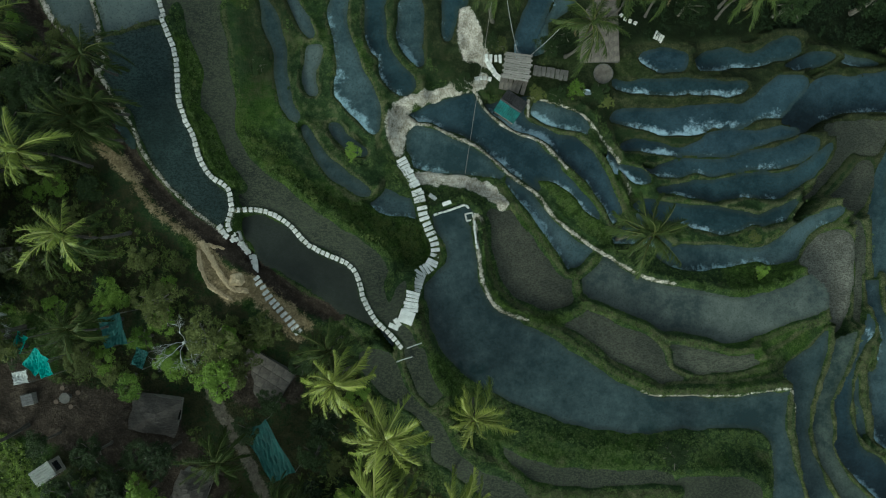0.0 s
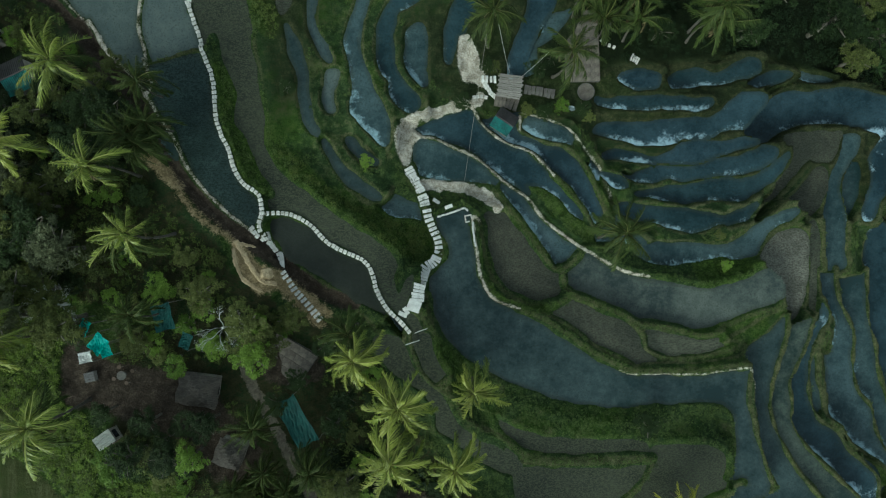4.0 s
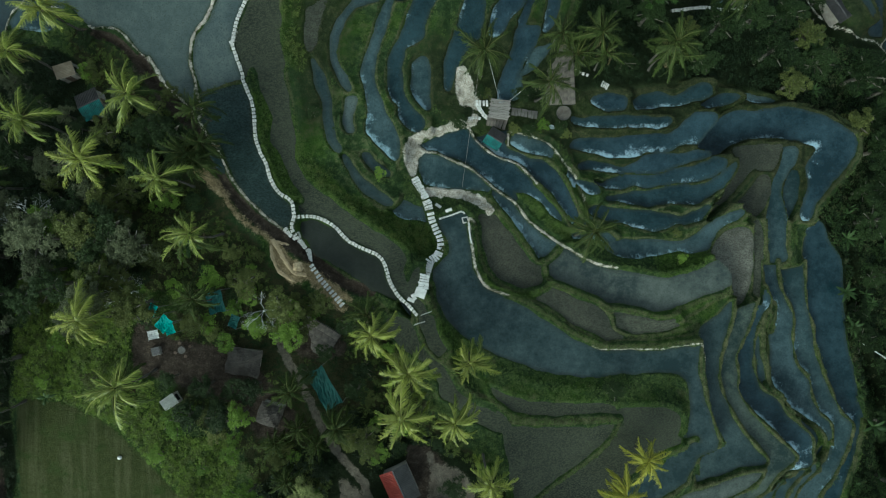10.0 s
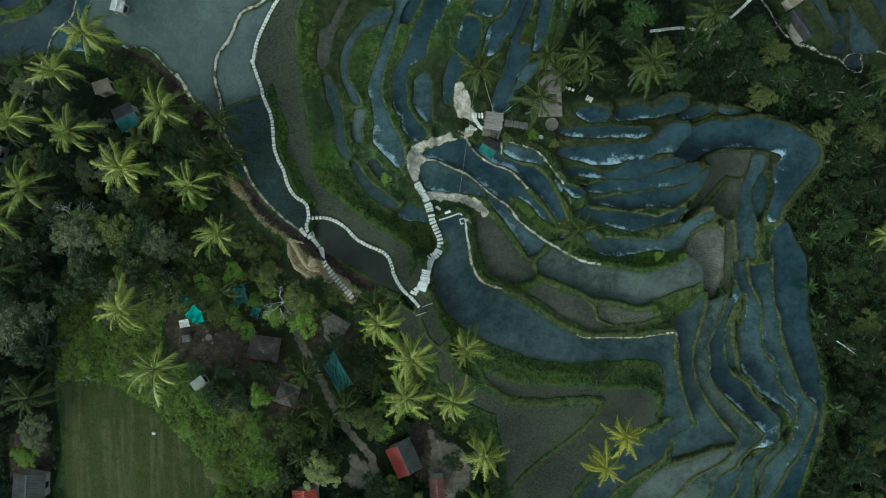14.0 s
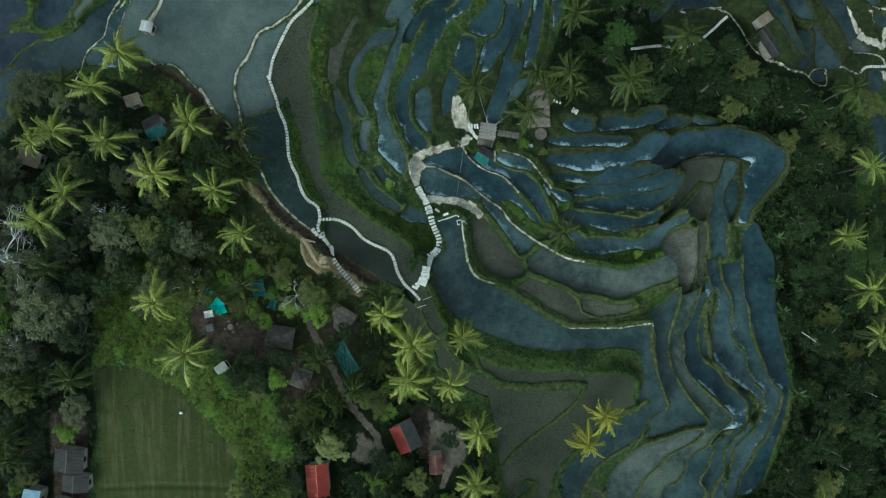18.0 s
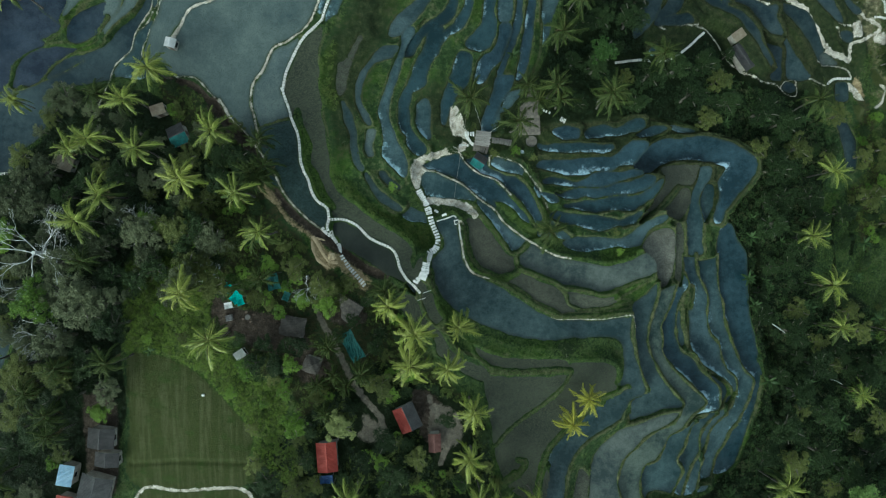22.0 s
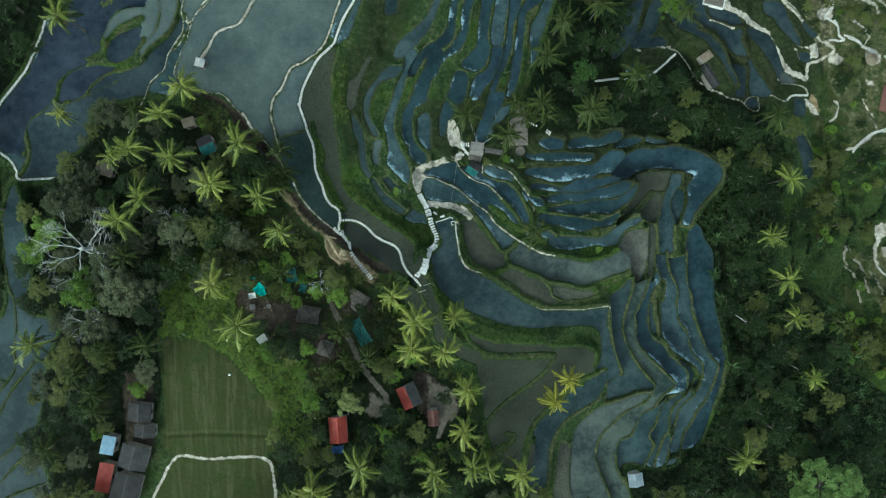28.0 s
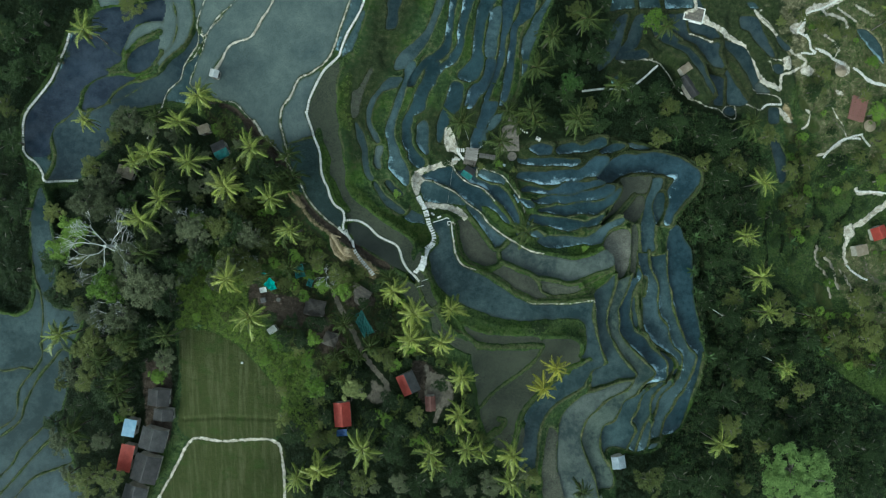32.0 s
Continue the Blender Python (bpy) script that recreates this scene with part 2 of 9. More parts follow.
GROUND = ground_material()
WATER = {
    "blue": water_material("paddy_water", (0.018, 0.037, 0.042), (0.062, 0.097, 0.103), 0.9, pale=(0.3, 0.44, 0.5), streak_from=2.45),
    "navy": water_material("navy_paddy_water", (0.01, 0.024, 0.031), (0.034, 0.065, 0.081), 0.95, pale=(0.36, 0.5, 0.58), streak_from=2.43),
    "deep": water_material("deep_paddy_water", (0.021, 0.037, 0.035), (0.105, 0.132, 0.108), cover=(0.41, 0.58)),
    "green": water_material("greenish_paddy_water", (0.017, 0.032, 0.035), (0.055, 0.082, 0.085)),
    "dusk": water_material("dusky_paddy_water", (0.011, 0.018, 0.03), (0.036, 0.05, 0.07), vary=0.15),
    "murky": water_material("murky_paddy_water", (0.013, 0.024, 0.03), (0.042, 0.062, 0.066)),
    "teal": water_material("pond_water", (0.052, 0.076, 0.08), (0.135, 0.168, 0.152), cover=(0.36, 0.66), vary=0.15),
    "dark": water_material("dark_pond_water", (0.009, 0.012, 0.01), (0.024, 0.03, 0.025), rows=0.5, row_turn=25, rough=0.25, vary=0.1, seedling=(0.034, 0.04, 0.03)),
    "pale": water_material("silty_water", (0.034, 0.05, 0.05), (0.118, 0.14, 0.124)),
    "rowed": water_material("rowed_paddy_water", (0.011, 0.025, 0.024), (0.034, 0.062, 0.06), rows=0.7, row_turn=12, rough=0.15, vary=0.1, seedling=(0.01, 0.016, 0.014)),
    "planted": water_material("planted_paddy", (0.01, 0.014, 0.009), (0.036, 0.042, 0.027), rows=0.85, row_turn=20, rough=0.35, seedling=(0.072, 0.08, 0.05)),
    "mud": water_material("muddy_field", (0.036, 0.042, 0.03), (0.095, 0.1, 0.07), rows=0.5, row_turn=-30, rough=0.4, seedling=(0.018, 0.018, 0.014)),
    "palemud": water_material("drying_mud", (0.062, 0.065, 0.054), (0.19, 0.19, 0.155), rows=0.6, row_turn=10, rough=0.6, seedling=(0.04, 0.036, 0.028)),
}


# ---- the plan, in metres ----
# heights of the hillside at known spots: x, y, z
SPOTS = [(-52, 38, -1), (-36, 23, -0.5), (-27, 22, 1), (-21, 4, 1), (-20, -2, 0.5), (-5, -8, -2.5), (6, 5, -4), (-5, 15, -3.5), (14, 27, -5), (23, -24, -0.5), (37, -14, -3.6), (42, -8, -5.8), (41, 19, -8.8), (43, -26, -6), (31, 2, -6.8), (51, -20, -10), (48, -8, -8), (57, 3, -12), (62, 8, -15), (57, 33, -14), (65, 34, -16), (86, 37, -17), (105, 24, -19), (110, -30, -19), (60, -45, -12), (0, -35, 0.5), (-20, -43, 2), (-60, -45, 5), (-42, -27, 7), (-40, -5, 4.5), (-95, 0, -2), (-95, 35, -3), (0, 45, -2), (-22, 50, 0)]
ZONES, RIDGES, BANKS, FIELDS = {}, [], [], []
ZONES["west"] = [(-35.7, 62.6), (-37.9, 54.8), (-40.3, 50.6), (-42.9, 46.4), (-48.2, 43.8), (-51.2, 38), (-53.9, 35.4), (-49.5, 31), (-45.6, 29.7), (-41.6, 25.1), (-37.6, 20.9), (-35.1, 16.9), (-32.7, 12.3), (-29.4, 8), (-24.9, 2.9), (-21, 0.1), (-16.2, -3.4), (-11.1, -6.2), (-7.8, -7.8), (-3.9, -10.5), (-1.9, 2.8), (-9.7, 63)]
ZONES["upper"] = [(-27.9, 62.6), (-22.6, 28.7), (-16.2, 5.3), (-4.5, -7.8), (3.5, 2.8), (17.1, 12.4), (17.1, 19.2), (8.9, 20.4), (3.5, 21.7), (8.2, 25.1), (11.9, 25.2), (15, 28), (17.8, 32.1), (20.5, 38.3), (22.6, 45.1), (24.7, 51.4), (27.5, 57.8), (29.6, 66.1)]
ZONES["main"] = [(-5.9, 12.2), (-4.5, -7.8), (-3.5, -13.1), (0.1, -17.6), (3.4, -21.5), (7, -24.7), (8.3, -29.9), (9.2, -36.4), (10.6, -43), (13.9, -48.5), (20.6, -51.5), (24.8, -57.3), (24.9, -64.2), (39.2, -65.6), (42.4, -60.4), (40.9, -56), (40.2, -51.8), (45.1, -51.6), (52.8, -52.4), (56.8, -49), (60.8, -48.2), (63.3, -42.7), (66.9, -34.4), (67.7, -28.7), (65.8, -21.4), (63.9, -14.1), (63.6, -4), (61.4, 0.4), (59.6, 4.4), (62.8, 8.4), (66.4, 12.2), (66.7, 16.6), (64.6, 19.2), (58.8, 21.4), (49.1, 23.7), (39.9, 24.7), (31.1, 23.4), (21.3, 22.3), (17.8, 18.6), (14.4, 17.2), (6.2, 16.4)]
ZONES["upper_left"] = [(-84.8, 48.2), (-87.3, 42.3), (-89.6, 37), (-93.6, 31.8), (-96, 27.9), (-96.2, 20.6), (-92.7, 16.6), (-89.8, 12.6), (-82.9, 13.4), (-81.7, 17.1), (-76.4, 21), (-75.2, 28.9), (-68.6, 30.2), (-62, 31.5), (-56.7, 31.4), (-53.5, 36), (-50.2, 41.2), (-48.2, 43.8), (-42.9, 46.4), (-37.9, 54.8), (-37, 62.6), (-76.7, 63.2), (-77.4, 52.7), (-78.1, 48.8)]
ZONES["far_left"] = [(-113.1, -18.2), (-95, -18), (-91.2, -12.9), (-93.4, -2.5), (-92.3, 4), (-89.8, 11.3), (-88, 2.7), (-86.6, -7.7), (-87.5, -15.4), (-80.9, -17.8), (-83.3, -25.4), (-84.4, -34.3), (-85.6, -43.1), (-82.2, -50.6), (-81.7, -62.1), (-111.1, -62.9)]
ZONES["far_right"] = [(43.8, 38.3), (43, 50.9), (45.8, 67.7), (60.9, 68.9), (70.6, 55.6), (83.2, 47.5), (88.8, 40.3), (83.5, 38.1), (85.2, 35.2), (90, 30.9), (91.3, 18.4), (92.2, 13.9), (87.5, 13.9), (85.7, 24.3), (80.8, 33), (76.2, 33.6), (70, 35.7), (64.4, 38.4), (58.6, 45.1), (52.3, 46), (47.6, 45)]
ZONES["top_right"] = [(79, 70.1), (81.1, 63.1), (83.5, 59.2), (86.3, 56.2), (89.2, 53.1), (91.1, 50.5), (89.9, 49.9), (87.3, 52.2), (84.5, 55), (81.6, 58.6), (79.3, 62.3), (77, 70)]
ZONES["hill_strip"] = [(79.2, 56.2), (82.2, 55.3), (84.9, 51.8), (86.7, 47.5), (86, 46.1), (84.1, 48.6), (81.5, 52.4), (79.6, 54.5)]
ZONES["corner_pond"] = [(110.8, 55.2), (113.4, 54.8), (116.7, 51.6), (118, 46.6), (116, 48.3), (113, 51.9)]
RIDGES.append(("stone", 0.52, [(-14.7, 62.8), (-16.8, 54.8), (-18.1, 51.5), (-20.7, 46.9), (-22, 43.7), (-22.9, 41.3), (-25.9, 38.4), (-28.1, 34.5), (-29.4, 31.3), (-30, 28)]))
RIDGES.append(("stone", 0.40, [(-30.2, 29), (-29, 25.4), (-28.3, 23.3), (-27.4, 21.2), (-26.9, 19.8), (-26.6, 17.7), (-26.4, 14.9), (-25.8, 12.9), (-25, 11.4), (-24.5, 9.4), (-23.3, 7.4), (-21.6, 6.1), (-21.2, 4.6), (-21.1, 3.9)]))
RIDGES.append(("stone", 0.38, [(-20.9, 3.9), (-19, 4), (-17.1, 3.4), (-15.5, 2.3), (-13.8, 0.5), (-11.5, -0.7), (-9.5, -1.7), (-8.6, -3.2), (-8, -5.3), (-6.9, -7.2), (-5.1, -9), (-4.3, -10)]))
RIDGES.append(("grass", 0.48, [(-4.3, -10), (-3.8, -12.5), (-2.6, -15.1), (-0.8, -16.8), (1.2, -18)]))
RIDGES.append(("grass", 0.70, [(1.2, -18), (1.8, -19.7), (3.9, -21.4), (5.6, -21.9), (7.7, -23.4), (9.4, -24.6), (12.6, -25.1), (17.8, -25.1), (23.2, -24.9), (23.3, -25.2)]))
RIDGES.append(("pale", 0.46, [(-14.9, 61.9), (-17.5, 62.7), (-20.1, 54.8), (-22.4, 48.2), (-23.9, 43.6), (-25.9, 40.4), (-29.1, 37.8), (-31.8, 36.5), (-33.7, 32.6), (-35.7, 29.7), (-36.1, 26.2), (-35.3, 22.9), (-34.5, 20.6), (-33.9, 18.5), (-34.8, 17.6)]))
RIDGES.append(("grass", 0.28, [(-33.9, 21.3), (-31.3, 22.1), (-28.2, 22.9)]))
RIDGES.append(("chalk", 0.33, [(-35.7, 62.6), (-37.9, 54.8), (-40.3, 50.6), (-42.9, 46.4), (-46.2, 45.1), (-48.2, 43.8), (-49.5, 41.2), (-51.2, 38.2)]))
RIDGES.append(("pale", 0.28, [(-50.4, 31.9), (-50.8, 31.4), (-48.2, 31.4), (-46.2, 30.7), (-44, 28.2), (-41.6, 25.9), (-39.6, 22.9), (-36.9, 20.2), (-35.2, 17.5), (-34.9, 17.9)]))
RIDGES.append(("grass", 0.64, [(-20.3, 0.3), (-19.2, -1.7), (-16.5, -3.1), (-13.2, -5.2), (-10.9, -7.1), (-8.6, -9.5)]))
RIDGES.append(("grass", 0.68, [(24.7, 65.6), (24, 57.4), (21.9, 51.9), (19.8, 47.7), (19.5, 43.6), (17.2, 43.9)]))
RIDGES.append(("chalk", 0.62, [(-4.2, 15.4), (-2.7, 16.1), (-0.9, 16.7), (1, 17.4), (3.5, 17.8), (4.6, 18.6)]))
RIDGES.append(("chalk", 0.74, [(-2.6, 7.7), (-0.2, 7.6), (2.8, 7.2), (4.8, 6.4), (6.4, 4.9)]))
RIDGES.append(("chalk", 0.74, [(2.5, 25.6), (3.5, 23.6), (4.6, 20.7)]))
RIDGES.append(("pale", 0.37, [(-4.2, 15.4), (-5.1, 14), (-1.5, 13.5), (1, 12.4), (4.1, 10.9), (7.2, 8.2), (10.3, 6), (12.2, 3.5), (15.3, 1), (19.1, -1.5), (22.2, -3.1), (25.3, -3.8)]))
RIDGES.append(("grass", 0.74, [(5.3, 6), (6, 6.9), (8.1, 4.4), (10, 1.9), (11.8, -0.6), (13.5, -2.8), (15.2, -2.4), (16.5, -1.2), (17.3, -0.2)]))
RIDGES.append(("grass", 0.68, [(14.2, -2.6), (14.4, -3), (15.1, -5.5), (18.1, -7), (21.7, -8.5), (23.5, -9.4), (27.2, -10), (31.6, -11), (35, -9.8), (38.7, -8.4), (41.8, -7.6), (41.6, -7.3)]))
RIDGES.append(("grass", 0.80, [(3.4, 2.9), (4.2, 3.1), (4.8, -0.6), (5.9, -3.9), (8, -6), (11.3, -7.4), (14.1, -6.8), (15.2, -5.5)]))
RIDGES.append(("pale", 0.4, [(4.2, 3.1), (3.3, 3.5), (3.7, 0.1), (4.3, -3.6), (5.8, -6.3), (8.9, -7.5)]))
RIDGES.append(("grass", 0.75, [(8.9, -7.5), (12.2, -9), (15.4, -11.1), (17.7, -12.8), (20.7, -14.3), (22.4, -15), (26.1, -15), (30.5, -15), (33.9, -14.6), (36.8, -14.3)]))
RIDGES.append(("pale", 0.2, [(20.7, -14.9), (22.4, -15.5), (26.1, -15.5), (30.5, -15.5), (33.9, -15.1), (36.8, -14.8), (37.2, -16.6), (37.9, -20), (38.9, -24)]))
RIDGES.append(("grass", 0.42, [(4.8, -4.5), (6.5, -6), (9.2, -7), (12.5, -8.3), (15.8, -10.3), (18.1, -12.1), (21, -13.6), (22.8, -14.4)]))
RIDGES.append(("grass", 0.52, [(22.3, -8.8), (22.3, -9.1), (24, -10.9), (24.5, -12.6), (26.9, -13.7), (30.7, -13.6), (34.7, -12.8), (37.1, -12.9), (36.9, -13.5)]))
RIDGES.append(("grass", 0.30, [(22.8, -14.5), (26.2, -14.2), (30.6, -14.2), (33.9, -13.8), (36.9, -13.5), (36.8, -12.9)]))
RIDGES.append(("grass", 0.66, [(-3.1, -5.4), (-2.5, -5.7), (-1.9, -8.4), (-0.8, -11.4), (1.3, -14), (-1, -16.6)]))
RIDGES.append(("grass", 0.72, [(9.4, -24.6), (8.9, -25.3), (11.7, -25.5), (15.6, -25.5), (20.4, -25.4), (23.9, -25.1), (24.3, -25.5)]))
RIDGES.append(("grass", 0.48, [(23.9, -25.1), (24.3, -25.5), (22.5, -28.5), (19.4, -31.1), (15.5, -33.9), (12.6, -36.2), (10, -39.1)]))
RIDGES.append(("pale", 0.37, [(3.5, 17.8), (3.6, 17.2), (4.7, 15.3), (6, 14.1), (7.9, 12.9), (10.4, 12), (12.3, 10.4), (13.6, 8.9)]))
RIDGES.append(("grass", 0.57, [(13.6, 8.9), (15.5, 7), (17.4, 4.5), (18.9, 2.3), (20.6, 3.9)]))
RIDGES.append(("pale", 0.28, [(9.5, 14.8), (9.8, 16.7), (13.6, 15.8), (15.6, 14.9), (16.9, 13.4), (18.2, 11.8), (19.5, 10.2), (20.4, 8.3), (21, 6.4), (21, 6.8)]))
RIDGES.append(("grass", 0.44, [(9.8, 16.7), (9.5, 14.8), (12.3, 13.3), (14.9, 12.7), (16.5, 11.5), (17.8, 9.9), (18.8, 8), (19.7, 5.8), (20.6, 3.9), (21.3, 3.5)]))
RIDGES.append(("stone", 0.33, [(-85.5, 47.6), (-87.3, 42.3), (-89.6, 37), (-92.9, 32.5), (-95.4, 29.2), (-96.3, 25.9), (-96.1, 19.9), (-93.4, 17.3), (-91.6, 14.6), (-90.6, 13), (-87.8, 13), (-82.9, 13.2)]))
RIDGES.append(("pale", 0.28, [(-43.5, 58.7), (-47.5, 53.6), (-50.8, 50.4), (-53.5, 46.5), (-54.5, 46.8)]))
RIDGES.append(("grass", 0.60, [(-89.4, 23.2), (-88.6, 18.5), (-90.6, 13.9), (-90.9, 13.5)]))
RIDGES.append(("chalk", 0.65, [(64.7, 69.2), (65.5, 60.9), (66.7, 56.8), (70.7, 54.5), (75.4, 52.3), (78.8, 50.2), (81, 46.7), (83.4, 42.4), (86.5, 40.3), (89.6, 39.2)]))
RIDGES.append(("grass", 0.94, [(48.8, 67.9), (50.5, 55.7), (53.7, 51.7), (59.3, 47.3), (64.2, 44), (67.5, 39.9), (70.8, 35.7), (70.3, 34.1)]))
RIDGES.append(("grass", 0.94, [(55.6, 68.5), (58.3, 53.5), (63.8, 51), (66.3, 47.7), (69.6, 43.6), (72.2, 38.6), (69.8, 36.9)]))
RIDGES.append(("grass", 0.95, [(64.6, 52.1), (65.3, 54.6), (70.1, 50.6), (73.3, 47.2), (74.3, 43), (77.4, 40.2), (80.6, 36.2), (80.2, 35.1)]))
RIDGES.append(("grass", 0.95, [(72.9, 53.5), (72.3, 52.1), (74.8, 48), (78, 44.5), (82, 38.8), (82.9, 38.1)]))
RIDGES.append(("pale", 0.3, [(47, 43.9), (45.3, 44.8), (52.3, 44.9), (56.2, 44.6), (58.7, 42.3), (61.2, 38.9), (64.5, 36.6), (68.5, 34.5), (73.1, 33.6), (75.5, 31.7), (77.8, 31.5), (77.5, 34.8)]))
RIDGES.append(("stone", 0.35, [(35.5, 36.1), (41.5, 37), (46.1, 37.1), (50, 38.8), (55.8, 43.8)]))
RIDGES.append(("chalk", 0.28, [(-64.9, -62.4), (-61.9, -57.9), (-58.2, -51.4), (-55.4, -46.2), (-53.1, -44.2), (-47.9, -44.9), (-41.8, -44.7), (-37.5, -44.8), (-35.5, -45.9), (-34.8, -47.9), (-34.3, -53.1), (-34.3, -63)]))
RIDGES.append(("track", 0.62, [(-23.5, -12.7), (-21.3, -17.3), (-19.1, -21.4), (-16.8, -26.5), (-14.3, -30), (-12, -32.9), (-10.7, -36.3)]))
RIDGES.append(("track", 0.65, [(-2.5, -29.8), (-1.2, -35), (0.8, -38.2), (-0.5, -42.1)]))
RIDGES.append(("stone", 0.46, [(-21.1, 4.2), (-21.5, 2.6), (-21.2, 1.5), (-20.2, -0.2), (-19.7, -1.4)]))
RIDGES.append(("grass", 0.92, [(-5.4, 9.8), (-4.6, 10), (-3.8, 8), (-2.8, 5.9), (-2.2, 3.7), (-1.3, 1.3), (-0.4, -0.7), (-1.3, -2), (-2.6, -3.5), (-3.1, -5.4), (-3.8, -7)]))
RIDGES.append(("grass", 0.73, [(-3.8, -7), (-2.7, -8.1), (-2.2, -9.6), (-1.6, -9.3)]))
RIDGES.append(("grass", 0.33, [(56.3, 2.9), (61.1, 2.8), (60.5, 2.4)]))
RIDGES.append(("grass", 0.29, [(61.9, -25.7), (62.9, -25.3), (68.5, -25.8), (67, -26.1)]))
RIDGES.append(("grass", 0.78, [(14.2, -42.1), (15.8, -42.5), (13.9, -45.1), (11, -46.7), (13.5, -44.6)]))
RIDGES.append(("grass", 0.42, [(-4.6, -9.6), (-5.6, -11.9), (-8.6, -9.5)]))
RIDGES.append(("pale", 0.37, [(-42.5, 26.7), (-42.3, 27), (-41.5, 25.8), (-40.3, 23.4), (-37.4, 20.7), (-35.7, 18.8), (-34, 16.7), (-33, 14.9), (-31.7, 13.4), (-30.8, 11.4), (-29.5, 8.8), (-27.2, 6), (-25, 3.9), (-22.9, 2.2), (-20.3, 0.3)]))
RIDGES.append(("pale", 0.29, [(83.7, 59), (83.1, 58.3), (86.3, 55.3), (89.5, 51.6), (92.1, 49), (94, 48.1)]))
RIDGES.append(("stone", 0.51, [(106.3, 64.1), (104.9, 62.6), (100.4, 60.1), (96.7, 58.8), (95.6, 56.5), (93.8, 54.1)]))
RIDGES.append(("stone", 0.44, [(93.8, 54.1), (96.3, 52.4), (97.6, 50), (98.9, 48.6), (94.6, 48.4)]))
RIDGES.append(("stone", 0.52, [(99.9, 49.2), (104.2, 47.2), (106.8, 45.3)]))
RIDGES.append(("stone", 0.52, [(110.6, 45.1), (113.5, 42.2), (119, 40.5), (127.5, 39.4)]))
RIDGES.append(("stone", 0.37, [(113.1, 27.8), (109.4, 26.9), (106.3, 25.4), (104.3, 23.9), (102.1, 21.2)]))
RIDGES.append(("chalk", 0.37, [(94, 48.1), (96.2, 45.9), (92.2, 43.4), (90.1, 42.8), (89.9, 39.9)]))
RIDGES.append(("pale", 0.37, [(82, 38.8), (82.9, 38.1), (86.3, 37.8), (89.4, 37), (90.1, 35.3)]))
RIDGES.append(("stone", 0.29, [(90.1, 35.1), (86.4, 35.1), (84.7, 33.7)]))
RIDGES.append(("pale", 0.29, [(74.1, 32.8), (75.4, 34.5), (80.2, 35.1), (82.8, 34), (84.7, 33.7)]))
RIDGES.append(("pale", 0.28, [(86.4, 46.9), (87.5, 46.4), (89.1, 46.7), (90.6, 45.9), (90.7, 44.4), (89.2, 43.4), (87.6, 44.4), (87.2, 45.5), (86, 46.1)]))
RIDGES.append(("chalk", 0.52, [(125.1, 11.1), (119.3, 8.5), (115.6, 5.8), (112.4, 3.7), (109.3, 3.1), (109.3, -0.3), (108.3, -3.3), (108.9, -6.3)]))
RIDGES.append(("stone", 0.52, [(110.7, 12.8), (113.6, 12.6), (118.6, 12.3), (128.3, 11.1)]))
RIDGES.append(("stone", 0.45, [(108.9, -6.9), (111.1, -9.3), (114.9, -11.1)]))
RIDGES.append(("track", 0.60, [(114, -5.7), (115.5, -9.9), (119.3, -11.7), (128.4, -12.4)]))
RIDGES.append(("chalk", 0.59, [(98.2, 60.9), (101.4, 60.4), (104.4, 64), (107.4, 68.5)]))
RIDGES.append(("pale", 0.29, [(63.8, 51), (64.3, 52.2), (67.7, 51.2), (70.1, 50.2), (70.3, 50.4)]))
RIDGES.append(("pale", 0.29, [(100.3, 53.7), (103.2, 52), (105.5, 49.8), (104.2, 47.2)]))
RIDGES.append(("pale", 0.30, [(103.5, 36.2), (105.5, 32.6), (107.6, 29.2), (108.8, 26.6)]))
RIDGES.append(("grass", 0.45, [(-34.6, 20.9), (-35.2, 20.7), (-34, 21.4), (-31.6, 22.1), (-29.1, 23), (-29.1, 22.7)]))
RIDGES.append(("grass", 0.33, [(-92.3, 3.4), (-91.9, -3.8), (-91.2, -9), (-89.9, -12.9), (-89.4, -18), (-89.8, -23.1), (-89.6, -26.9), (-91.5, -30.1), (-94.8, -34.6), (-95.9, -40.9), (-103.4, -45.6), (-102.5, -47)]))
RIDGES.append(("grass", 0.32, [(-83.3, -25.7), (-85.4, -25.5), (-87.4, -28.1), (-90.1, -31.3), (-93.3, -37.1), (-95.2, -42.2), (-103.3, -47.5), (-103.4, -45.6)]))
RIDGES.append(("grass", 0.32, [(-85.2, -40.1), (-85.7, -40), (-91.1, -44.8), (-94.4, -48.1), (-96.4, -51.7), (-103.1, -58.3), (-101.2, -60.4)]))
RIDGES.append(("grass", 0.32, [(-85.1, -44.2), (-84.3, -43.7), (-88.3, -46.6), (-93, -51.7), (-97.7, -57), (-103, -62.1), (-103, -62.7)]))
RIDGES.append(("grass", 0.32, [(-82.2, -50.6), (-81.6, -50.6), (-86.3, -52.3), (-91, -54.3), (-95, -58.7), (-97.7, -62.6)]))
RIDGES.append(("grass", 0.32, [(-91.5, -30.1), (-94.3, -29.5), (-98.5, -30.2), (-105.5, -28.4)]))
RIDGES.append(("grass", 0.42, [(39.7, -2.2), (41.3, -3.2), (42.5, -4.9), (42.3, -7.2), (40.9, -8.4), (38.2, -9.8)]))
RIDGES.append(("grass", 0.28, [(-61.4, 56.4), (-60.1, 51.1), (-60.1, 47.2), (-61.4, 44), (-63.4, 42), (-66, 38.7), (-69.3, 37.1)]))
